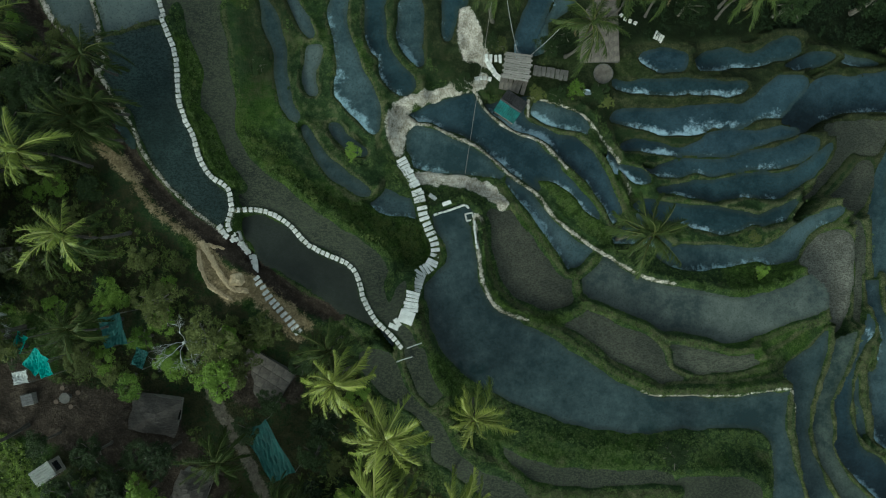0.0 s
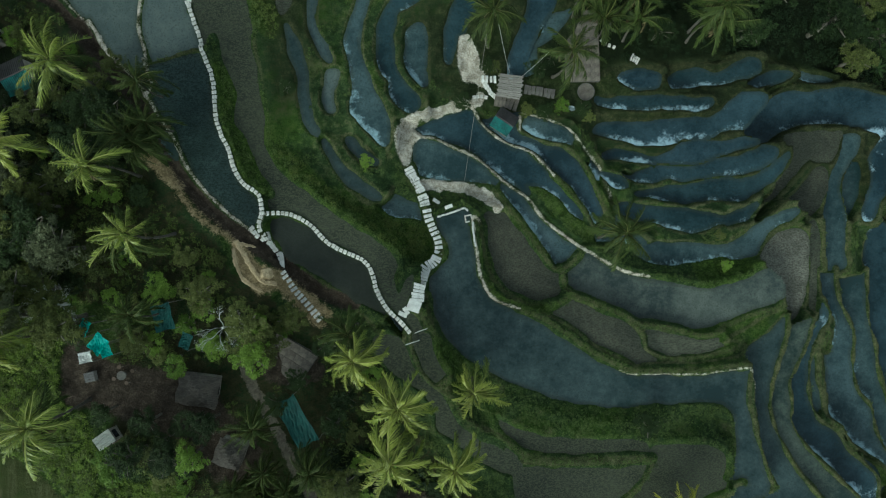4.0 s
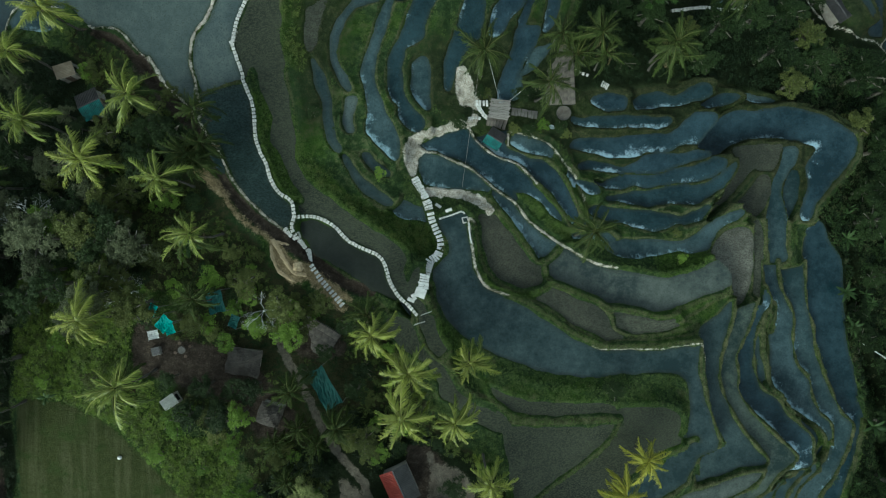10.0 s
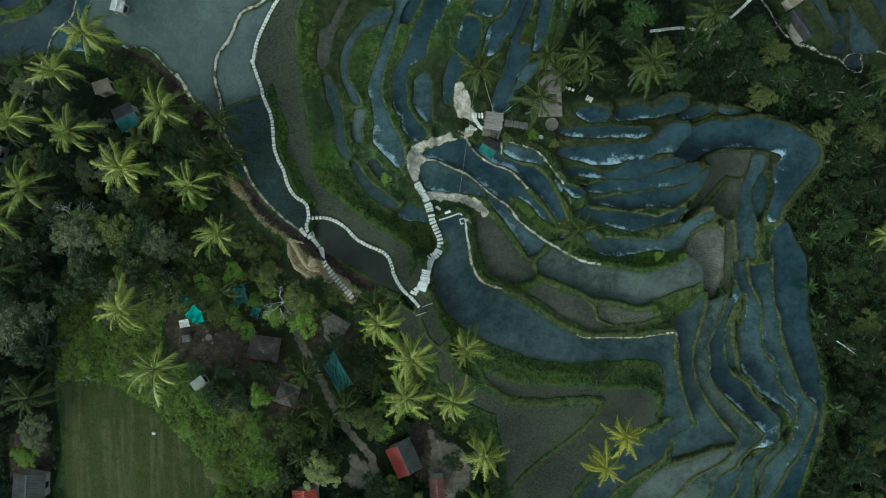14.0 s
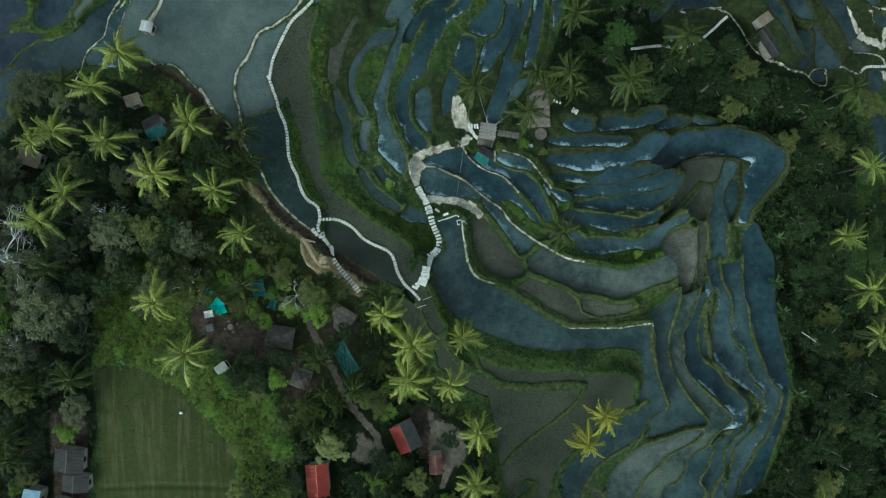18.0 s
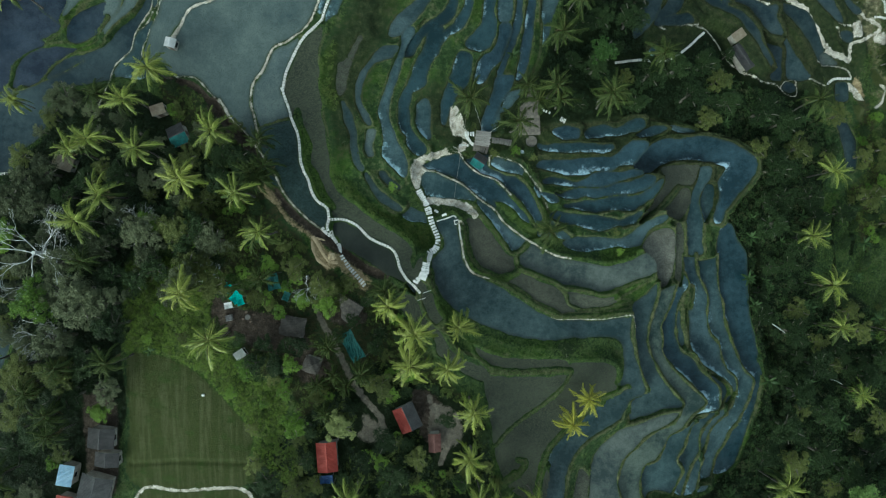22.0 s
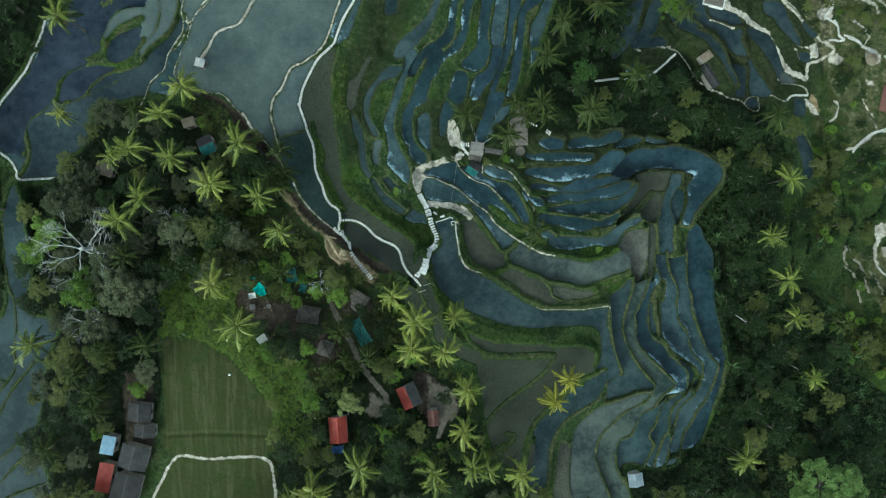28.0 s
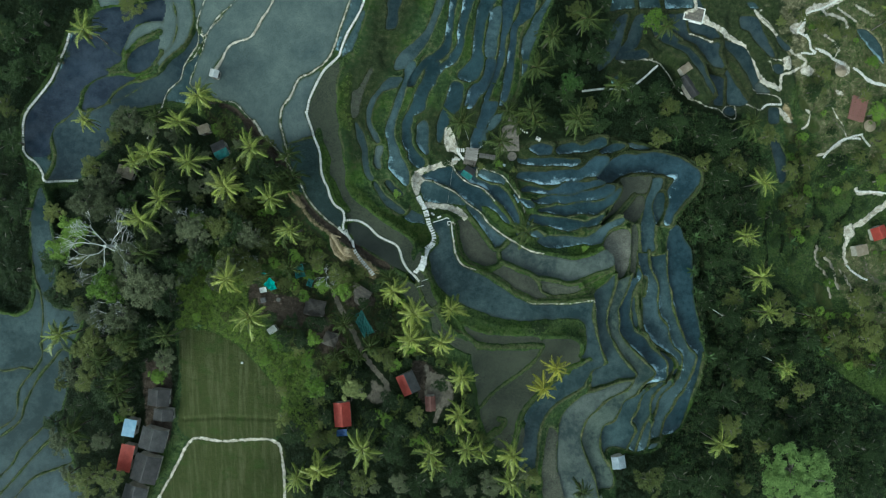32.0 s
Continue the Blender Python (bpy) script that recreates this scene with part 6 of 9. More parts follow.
HOUSES.append(("house", "hut", -49.1, 19.7, 2.8, 3.8, 3.2, 115))
HOUSES.append(("shed", "sand", -70.4, 14.7, 2.6, 3.6, 2.6, -20))
HOUSES.append(("shed", "sand", -53, 24.6, 2.4, 2.6, 2, 20))
HOUSES.append(("shed", "pale", -35.9, -20.2, 2.2, 1.9, 1.5, 35))
HOUSES.append(("house", "thatch", -23.8, -22.7, 2.8, 3.2, 3, -20))
HOUSES.append(("house", "white", -50.8, 37.3, 2.4, 2, 1.8, -15))
HOUSES.append(("house", "bluewhite", 43.5, -53.9, 2.8, 3.2, 3, 8))
HOUSES.append(("house", "dark", 64.1, 38.7, 3, 2.6, 6, 34))
HOUSES.append(("shed", "sand", 62.7, 42.9, 2.6, 3, 2, 35))
HOUSES.append(("house", "red", 116.5, 1.6, 3, 4, 3.4, 20))
HOUSES.append(("shed", "sand", 111.6, -3, 2.8, 3.4, 2.8, 12))
HOUSES.append(("house", "hut", 7.3, 15.4, 2.6, 2.7, 2.6, 56))
HOUSES.append(("house", "thatch", -27.3, -15.7, 2.4, 4.6, 3.6, -10))
TARPS.append(("teal", -36.5, -10.1, 2.6, 2.2, 1.7, 48))
TARPS.append(("teal", -35.8, -10.9, 2.4, 1.5, 1.3, 20))
TARPS.append(("white", -37.8, -11.5, 2.3, 1.7, 1.2, 12))
TARPS.append(("teal", -38.1, -8.4, 2.4, 1.3, 1.7, -25))
TARPS.append(("dull", -28.1, -10.1, 2.4, 1.4, 1.8, -20))
TARPS.append(("dull", -16.6, -19.4, 2.8, 2.8, 6, 30))
TARPS.append(("dull", -30.3, -7.5, 2.8, 2.4, 3, 14))
TARPS.append(("blue", -21.3, -43.5, 2.2, 2.6, 1.6, 5))
DECKS.append(("plank", 8.1, 19.9, 0.7, 3, 2.9, -8))
DECKS.append(("floor", 17.3, 25.3, 0.3, 4.4, 9, 2))
DECKS.append(("floor", -18.2, -12.9, 0.25, 5.4, 4, -32))
DECKS.append(("paving", 65.6, 57.3, 0.6, 4.6, 3.4, -14))
DECKS.append(("deck", 111, 34.3, 0.6, 4.4, 6.4, -14))
PARASOLS.append((104.9, 43.6, 2.4, 1.5))
PARASOLS.append((113.6, 29.7, 2.4, 1.6))
STEPS["stairway_top"] = [(-4.6, 9.8), (-3.8, 8.3), (-2.9, 6.6)]
STEPS["stairway_mid"] = [(-2.9, 6.4), (-2.6, 5.6), (-2.4, 4.8)]
STEPS["stairway_gap"] = [(-2.3, 4.6), (-2, 3.3), (-1.5, 2.1), (-1, 0.9), (-0.8, -0.2), (-1, -1)]
STEPS["stairway_low"] = [(-2.3, -2.4), (-2.7, -3.1), (-2.9, -4), (-3.2, -5.4), (-3.3, -6.3)]
STEPS["stairway_turn"] = [(-1, -1.1), (-1.4, -1.8), (-2.1, -2.3)]
STEPS["stairway_foot"] = [(-4.4, -7.3), (-4.9, -7.7), (-5.2, -8.3)]
STEPS["side"] = [(-19.3, -2.8), (-17.8, -4.9), (-16.2, -6.8), (-15, -8.3), (-14.5, -8.9)]
STEPS["ledge"] = [(-24.3, -0.3), (-24.1, -1.5), (-23.4, -3.4), (-22.2, -4.5), (-21.2, -5.1)]
STEPS["ledge2"] = [(-23.9, 0.4), (-23.2, -0.8), (-22.3, -2.5), (-21.2, -3.9), (-20.1, -4.2)]
STEPS["kerb"] = [(-1, 3.6), (0.7, 4.1), (2.2, 4.6), (2.8, 4.3)]
STEPS["kerb2"] = [(3.3, 3), (3.4, 1.6), (3.6, 0.1)]
STEPS["ypath"] = [(4.7, 20.8), (5.3, 19.8), (6, 18.9), (6.6, 18.6)]
STEPS["ypath2"] = [(3.4, 18.5), (4.1, 18.7), (5.2, 18.6)]
STEPS["fan"] = [(6.2, 18.4), (7.6, 18.2), (9, 17.7)]
STEPS["far_steps"] = [(23.8, 24.2), (24.8, 23.7)]
STEPS["far_stones"] = [(19.7, 26.3), (20.6, 25.7), (21.6, 25.3)]
STEPS["garden"] = [(-30.2, -13.5), (-30.5, -12.6), (-30, -12.1), (-29.1, -12.2)]
STEPS["edge_a"] = [(-22.5, 2.4), (-21.7, 1.3), (-20.6, 0.3), (-20, -0.5)]
STEPS["cable_b"] = [(6, 24.9), (8.1, 21.5)]
STEPS["cable_c"] = [(12, 22), (9.6, 21.1)]
STEPS["ledge4"] = [(100.4, -2.1), (100.3, -5.1), (102.2, -8.1), (104, -12.3), (104.5, -15.4)]
STEPS["ledge5"] = [(101.6, -2.1), (103.5, -5.1), (105.3, -9.3), (106.6, -13.7)]
STEPS["ledge6"] = [(107.5, -8.2), (109.3, -11.6), (111.1, -16.1), (113.9, -20.6)]
STEPS["ledge3"] = [(-24.3, 0.6), (-23.2, 0.3), (-22.3, 0.1)]
STEPS["cable"] = [(5.2, 27.2), (4.1, 21.8), (3.4, 16.8), (2.4, 8.2)]
STEPS["walk"] = [(9.9, 19.7), (11.7, 19.5), (13.7, 19.2)]
STEPS["walk2"] = [(4.5, 20.9), (6.6, 20.8)]
SPOT = {}
SPOT["landing"] = (-3.7, -6.9)
SPOT["bridge"] = (-19.5, -1.5)
SPOT["box"] = (2.8, 3.4)
SPOT["bench_a"] = (-1.1, 5.6)
SPOT["bench_b"] = (0.4, 4.8)
SPOT["table"] = (-35, -13.8)
SPOT["stool"] = (-38.4, -14)
SPOT["dead"] = (-71.1, -2.1)
SPOT["dead3"] = (-69.0, -16.4)
SPOT["dead4"] = (-41.3, -6.1)
SPOT["dead5"] = (-53.6, 2.6)
SPOT["dead2"] = (-24.4, -8.9)
SPOT["pole_a"] = (-2.9, -9.8)
SPOT["pole_b"] = (-3.9, -11.2)
SPOT["pole_c"] = (-4.5, 8.5)
SPOT["rock"] = (-34.4, 12)
SPOT["gate"] = (-21.3, 2.4)
SPOT["sluice"] = (-21.1, 1.3)
SPOT["boulder"] = (-20.8, -3.2)
SPOT["circle"] = (17.9, 19.6)
SPOT["crate"] = (-38.3, -13.9)
SPOT["ring_a"] = (-21.5, 3.2)
SPOT["ring_b"] = (-21.3, 2.2)
SPOT["tub"] = (16, 17.4)
SPOT["jug"] = (-42.5, -27.4)
SPOT["log"] = (72.2, -19.2)
SPOT["log2"] = (85.9, -31.2)
SPOT["plaza"] = (-28.9, 21.8)


# ---- the hillside ----
def smooth(points, closed=False, step=0.4):
    """A Catmull-Rom curve through the plan's points, about one point every step metres."""
    p = np.array(points, float)
    q = np.vstack([p[-1], p, p[0], p[1]]) if closed else np.vstack([2 * p[0] - p[1], p, 2 * p[-1] - p[-2]])
    runs = []
    for i in range(len(q) - 3):
        a, b, c, d = q[i:i + 4]
        k = max(2, int(np.hypot(*(c - b)) / step))
        t = (np.arange(k) / k)[:, None]
        runs.append(0.5 * (2 * b + (c - a) * t + (2 * a - 5 * b + 4 * c - d) * t ** 2 + (3 * b - a - 3 * c + d) * t ** 3))
    return np.vstack(runs + ([] if closed else [q[-2][None]]))


def spline_kernel(r2):
    return 0.5 * r2 * np.log(r2 + 1e-9)


SP = np.array(SPOTS, float)
_k = spline_kernel(((SP[:, None, :2] - SP[None, :, :2]) ** 2).sum(-1)) + 30.0 * np.eye(len(SP))
_p = np.c_[np.ones(len(SP)), SP[:, :2]]
SLOPE = np.linalg.solve(np.block([[_k, _p], [_p.T, np.zeros((3, 3))]]), np.r_[SP[:, 2], 0, 0, 0])


def hill(x, y):
    """The smooth hillside's height; past the known ground it levels out."""
    x, y = np.clip(np.asarray(x, float), -118, 125), np.clip(np.asarray(y, float), -75, 75)
    z = SLOPE[-3] + SLOPE[-2] * x + SLOPE[-1] * y
    for (sx, sy, _), w in zip(SPOTS, SLOPE):
        z = z + w * spline_kernel((x - sx) ** 2 + (y - sy) ** 2)
    return z


CELL = 0.25
tail = np.cumsum(1.0 * 1.32 ** np.arange(24))
gx = np.r_[(-112 - tail)[::-1], np.arange(-112, 122.01, CELL), 122 + tail]
gy = np.r_[(-70 - tail)[::-1], np.arange(-70, 70.01, CELL), 70 + tail]
NX, NY = len(gx), len(gy)
GX, GY = np.meshgrid(gx, gy)
BASE = hill(GX, GY)
# low grassy terraces step down the far slope
far_slope = np.clip((GX - 74) / 8, 0, 1) * np.clip((62 - GY) / 10, 0, 1) * np.clip((GY + 22) / 10, 0, 1)
tread = (0.17 * GX - 0.06 * GY + 0.5 * np.sin(GY * 0.13) + 0.35 * np.sin(GX * 0.11 + GY * 0.2)) % 1.0
BASE = BASE + far_slope * 1.1 * (np.clip(tread / 0.9, 0, 1) - np.clip((tread - 0.9) / 0.1, 0, 1) - 0.5)


def window(pts, pad):
    return (slice(*np.searchsorted(gy, (pts[:, 1].min() - pad, pts[:, 1].max() + pad))), slice(*np.searchsorted(gx, (pts[:, 0].min() - pad, pts[:, 0].max() + pad))))


def near(pts, reach, closed=False):
    """Distance to a curve, up to reach, on the whole grid's window round it."""
    if closed:
        pts = np.vstack([pts, pts[:1]])
    w = window(pts, reach)
    X, Y = GX[w], GY[w]
    d = np.full(X.shape, reach)
    x0, y0 = gx[w[1]], gy[w[0]]
    for i in range(len(pts) - 1):
        a, b = pts[i], pts[i + 1]
        lo, hi = np.minimum(a, b) - reach, np.maximum(a, b) + reach
        s = (slice(*np.searchsorted(y0, (lo[1], hi[1]))), slice(*np.searchsorted(x0, (lo[0], hi[0]))))
        ab = b - a
        t = np.clip(((X[s] - a[0]) * ab[0] + (Y[s] - a[1]) * ab[1]) / max(1e-9, ab @ ab), 0, 1)
        d[s] = np.minimum(d[s], np.hypot(X[s] - a[0] - t * ab[0], Y[s] - a[1] - t * ab[1]))
    return w, d


def inside(pts, X, Y):
    """Which places lie inside a closed curve."""
    x, y, hit = X.ravel(), Y.ravel(), np.zeros(X.size, bool)
    x0, y0 = pts[:, 0], pts[:, 1]
    x1, y1 = np.roll(x0, -1), np.roll(y0, -1)
    for a, b, c, d in zip(x0, y0, x1, y1):
        if b != d:
            rows = (y > min(b, d)) & (y <= max(b, d))
            hit[rows] ^= x[rows] < a + (y[rows] - b) * (c - a) / (d - b)
    return hit.reshape(X.shape)


def signed(points, reach, step=0.6):
    """Metres inside (plus) or outside (minus) a closed outline."""
    pts = smooth(points, True, step)
    w, d = near(pts, reach, True)
    return w, np.where(inside(pts, GX[w], GY[w]), d, -d)


wobble = np.zeros(GX.shape)
for k, (fx, fy, ph) in enumerate([(0.9, 0.4, 0.3), (-0.5, 1.1, 1.7), (1.7, -1.3, 2.9), (2.3, 1.9, 4.1), (0.23, -0.31, 0.8)]):
    wobble += 0.05 * np.sin(GX * fx + GY * fy + ph)
ragged = np.zeros(GX.shape)
for fx, fy, ph in [(1.9, 0.8, 0.2), (-1.1, 2.3, 1.1), (3.7, -2.1, 2.5), (2.6, 4.4, 3.8), (-4.9, 1.3, 5.2), (0.7, -0.9, 0.6)]:
    ragged += 0.11 * np.sin(GX * fx + GY * fy + ph + 0.8 * np.sin(GX * 0.6 - GY * 0.8 + ph))
# how far each place lies inside dry land; under zero it is flooded
wet = np.full(GX.shape, -3.0)
for pts in ZONES.values():
    w, d = signed(pts, 3.0)
    wet[w] = np.maximum(wet[w], d)
DRY = -wet
DRY = np.maximum.reduce([DRY, GY - 61, -62 - GY, -107 - GX])
MASK = {k: np.zeros(GX.shape) for k in ("chalk", "dirt", "lawn", "wild", "scrub", "lush", "crest", "sand", "dull", "dry", "path")}
for kind, half, pts in RIDGES:
    c = smooth(pts)
    w, d = near(c, half + 1.5)
    DRY[w] = np.maximum(DRY[w], half - d)
    MASK["crest"][w] = np.maximum(MASK["crest"][w], np.clip((min(0.32, 0.6 * half) - d) / 0.3 + 0.5, 0, 1))
    if kind != "grass":
        d = d + ragged[w] * {"dirt": 0.9, "chalk": 0.5, "track": 0.3}.get(kind, 0.18) * min(1, half / 0.6)
        lane = np.clip((half * {"pale": 0.42, "stone": 0.75}.get(kind, 0.95) - d) / 0.5 + 0.5, 0, 1) * {"pale": 0.95, "stone": 0.42, "track": 0.8}.get(kind, 1.0)
        k = {"dirt": "dirt", "track": "path"}.get(kind, "chalk")
        MASK[k][w] = np.maximum(MASK[k][w], lane)
for kind, pts in BANKS:
    w, d = signed(pts, 3.0, 0.4)
    if kind == "carve":
        DRY[w] = np.where(d > -0.5, np.minimum(DRY[w], -d), DRY[w])
    else:
        DRY[w] = np.maximum(DRY[w], d)
    if kind == "sand":
        MASK["chalk"][w] = np.maximum(MASK["chalk"][w], np.clip(d / 0.8 + 0.3, 0, 0.75))
narrow = np.zeros(GX.shape)
for pts in FILLS:
    w, d = signed(pts, 3.0, 0.4)
    DRY[w] = np.maximum(DRY[w], d)
    MASK["dull"][w] = np.maximum(MASK["dull"][w], np.clip(d / 2, 0, 0.14))
    narrow[w] = np.maximum(narrow[w], d > 0)
POOL_OF, POOL_KIND = np.zeros(GX.shape, int), {}
OWNER, CLOSE, SECOND = np.zeros(GX.shape, int), np.full(GX.shape, -3.0), np.full(GX.shape, -3.0)
w_tail, d_tail = signed(TAIL, 3.0, 0.3)
DRY[w_tail] = np.where(d_tail > -0.6, np.minimum(DRY[w_tail], -d_tail - 0.16), DRY[w_tail])
for kind, pts in POOLS:
    w, d = signed(pts, 3.0, 0.3)
    DRY[w] = np.where(d > -0.6, np.minimum(DRY[w], -d - 0.16), DRY[w])
    met = POOL_OF[w][(d > 0.15) & (POOL_OF[w] > 0)]
    mark = int(np.bincount(met).argmax()) if len(met) > 8 else 900000 + len(POOL_KIND)
    POOL_KIND.setdefault(mark, kind)
    POOL_OF[w] = np.where(d > -0.1, mark, POOL_OF[w])
    other = OWNER[w] != mark
    SECOND[w] = np.where(other, np.maximum(SECOND[w], np.minimum(d, CLOSE[w])), SECOND[w])
    OWNER[w], CLOSE[w] = np.where(d > CLOSE[w], mark, OWNER[w]), np.maximum(d, CLOSE[w])
# on the eastern arm the bunds between neighbours are about as broad as a footpath
grown = np.minimum(CLOSE + 0.12, (CLOSE - SECOND) / 2 - 0.42)
spread_out = (narrow > 0) & (CLOSE > -1.2) & (GX > 36) & (GX < 68) & (GY < 16) & (GY > -8)
DRY = np.where(spread_out, -grown - 0.16, DRY)
POOL_OF = np.where(spread_out, np.where(grown > -0.1, OWNER, 0), POOL_OF)
for pts in ARMS:
    w, d = signed(pts, 3.0, 0.3)
    DRY[w] = np.where((d > -0.5) & (POOL_OF[w] == 0), np.minimum(DRY[w], -d - 0.1), DRY[w])
for half, pts in ARM_BUNDS:
    w, d = near(smooth(pts), half + 1.5)
    DRY[w] = np.maximum(DRY[w], half - d)
    POOL_OF[w] = np.where(d < half + 0.1, 0, POOL_OF[w])
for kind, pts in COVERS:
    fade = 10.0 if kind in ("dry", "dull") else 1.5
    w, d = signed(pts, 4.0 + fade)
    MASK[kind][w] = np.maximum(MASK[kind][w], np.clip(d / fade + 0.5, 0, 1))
# the eastern hillside's grass is darkened through the same mask
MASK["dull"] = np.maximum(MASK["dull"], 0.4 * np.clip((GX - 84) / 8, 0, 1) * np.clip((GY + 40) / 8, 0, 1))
MASK["scrub"] *= 1 - np.clip(wet * 0.5 + 1, 0, 1)
MASK["wild"] *= 1 - np.clip(wet * 0.5 + 1, 0, 1)
DRY = DRY + wobble * (np.abs(DRY) < 1.5)
MASK["crest"] = np.maximum(MASK["crest"], 0.95 * narrow * np.clip(1.25 - np.abs(DRY - 0.45) / 0.45, 0, 1))

# each flooded field is one connected patch
flood = (DRY < -0.22) & (POOL_OF == 0) & ~spread_out
flood[w_tail] &= d_tail < -0.6
flood[:25], flood[-25:], flood[:, :25], flood[:, -25:] = False, False, False, False
parent_of, runs_by_row = [], []


def root(i):
    while parent_of[i] != i:
        parent_of[i] = parent_of[parent_of[i]]
        i = parent_of[i]
    return i


for j in range(NY):
    edge = np.diff(np.r_[0, flood[j].astype(np.int8), 0])
    runs = []
    for a, b in zip(np.flatnonzero(edge == 1), np.flatnonzero(edge == -1)):
        i = len(parent_of)
        parent_of.append(i)
        for pa, pb, pi in (runs_by_row[-1] if runs_by_row else []):
            if pa < b and a < pb:
                parent_of[root(pi)] = root(i)
        runs.append((a, b, i))
    runs_by_row.append(runs)
FIELD = np.zeros(GX.shape, int)
for j, runs in enumerate(runs_by_row):
    for a, b, i in runs:
        FIELD[j, a:b] = root(i) + 1
FIELD = np.where((POOL_OF > 0) & (DRY < -0.02), POOL_OF, FIELD)
# the southern tail lies level with the wide main paddy
main_paddy = FIELD[np.searchsorted(gy, -16.8), np.searchsorted(gx, 31.1)]
FIELD[w_tail] = np.where((d_tail > -0.2) & (DRY[w_tail] < -0.02), main_paddy, FIELD[w_tail])
for _ in range(3):
    grow = FIELD.copy()
    for shift, axis in ((1, 0), (-1, 0), (1, 1), (-1, 1)):
        other = np.roll(FIELD, shift, axis)
        grow = np.where((grow == 0) & (DRY < 0), other, grow)
    FIELD = grow
DRY = np.where((DRY < 0) & (FIELD == 0) & (np.abs(GX - 5) < 112) & (np.abs(GY) < 66), 0.15, DRY)
ids, counts = np.unique(FIELD[FIELD > 0], return_counts=True)
LEVELS = {}
LEVEL = np.full(GX.shape, -1e3)
for f, cnt in zip(ids, counts):
    cells = FIELD == f
    if cnt < 25:
        FIELD[cells] = 0
        DRY[cells] = 0.2
        continue
    LEVELS[f] = float(np.percentile(BASE[cells], 62 if np.ptp(BASE[cells]) < 4 else 74))
    LEVEL[cells] = LEVELS[f]


def spread(a):
    """Each place takes the highest of its neighbours."""
    p = np.pad(a, 1, mode="edge")
    return np.maximum.reduce([p[i:i + a.shape[0], j:j + a.shape[1]] for i in range(3) for j in range(3)])


def soften(a):
    p = np.pad(a, 1, mode="edge")
    return sum(p[i:i + a.shape[0], j:j + a.shape[1]] for i in range(3) for j in range(3)) / 9


lip = LEVEL
for _ in range(4):
    lip = spread(lip)
crest = np.where(lip > -900, lip, BASE)
blend = np.clip((DRY - 0.6) / 2.2, 0, 1)
# among the narrow terraces the dry ground slopes evenly from level to level
known = (LEVEL > -900).astype(float)
total, weight = np.where(known > 0, LEVEL, 0.0), known.copy()
for _ in range(36):
    total, weight = soften(total), soften(weight)
slope_of = np.where((narrow > 0) & (weight > 1e-3), total / np.maximum(weight, 1e-3), BASE)
crest = crest * (1 - blend) + slope_of * blend
for _ in range(3):
    crest = soften(crest)
crest = np.where((lip > -900) & (DRY < 1.0), np.maximum(crest, lip), crest) + 0.22
rise = np.clip((DRY + 0.2) / 0.55, 0, 1)
rise = rise * rise * (3 - 2 * rise)
near_level = LEVEL.copy()
for _ in range(3):
    near_level = np.where(near_level < -900, spread(near_level), near_level)
bed = np.where(near_level > -900, near_level, crest) - 0.3


def value_noise(scale, seed):
    """Smooth random relief over the grid, about one bump every scale metres."""
    v = np.random.default_rng(seed).uniform(-1, 1, (512, 512))
    x, y = GX / scale + 200, GY / scale + 200
    i, j = np.floor(x).astype(int), np.floor(y).astype(int)
    u, w = x - i, y - j
    u, w = u * u * (3 - 2 * u), w * w * (3 - 2 * w)
    i, j = i % 511, j % 511
    return (v[j, i] * (1 - u) + v[j, i + 1] * u) * (1 - w) + (v[j + 1, i] * (1 - u) + v[j + 1, i + 1] * u) * w


lump = (0.16 * value_noise(2.3, 1) + 0.1 * value_noise(1.1, 2) + 0.05 * value_noise(0.6, 3)) * (1 - 0.85 * MASK["lawn"])
HEIGHT = bed * (1 - rise) + crest * rise + lump * np.clip(DRY / 1.5, 0, 1)
for kind, half, depth, pts in DITCHES:
    w, d = near(smooth(pts), half + 1.5)
    HEIGHT[w] -= depth * np.clip((half + 0.5 - d) / 0.8, 0, 1) * np.clip(DRY[w] / 0.6, 0, 1) * (1 - narrow[w])
    # ravine and terrace edges go near-black, shade painted into the recess; ditches get earth
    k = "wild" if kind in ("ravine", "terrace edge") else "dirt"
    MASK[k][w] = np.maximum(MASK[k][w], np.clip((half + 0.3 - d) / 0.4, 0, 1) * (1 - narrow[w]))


def height_at(x, y):
    i, j = min(max(np.searchsorted(gx, x), 1), NX - 2), min(max(np.searchsorted(gy, y), 1), NY - 2)
    return float(HEIGHT[j, i])


def sheet(name, cells, xs, ys, zs, material, layers=()):
    """A mesh of square cells out of the grid; cells is a mask over the grid's squares."""
    jj, ii = np.nonzero(cells)
    corner = jj * NX + ii
    quads = np.c_[corner, corner + 1, corner + NX + 1, corner + NX]
    used, index = np.unique(quads, return_inverse=True)
    me = bpy.data.meshes.new(name)
    me.vertices.add(len(used))
    me.vertices.foreach_set("co", np.c_[xs.ravel()[used], ys.ravel()[used], zs.ravel()[used]].astype(np.float32).ravel())
    me.loops.add(len(quads) * 4)
    me.loops.foreach_set("vertex_index", index.ravel().astype(np.int32))
    me.polygons.add(len(quads))
    me.polygons.foreach_set("loop_start", np.arange(0, len(quads) * 4, 4, dtype=np.int32))
    me.update(calc_edges=True)
    me.shade_smooth()
    for key, values in layers:
        a = me.attributes.new(key, "FLOAT", "POINT")
        a.data.foreach_set("value", values.ravel()[used].astype(np.float32))
    me.materials.append(material)
    return new(name, me)


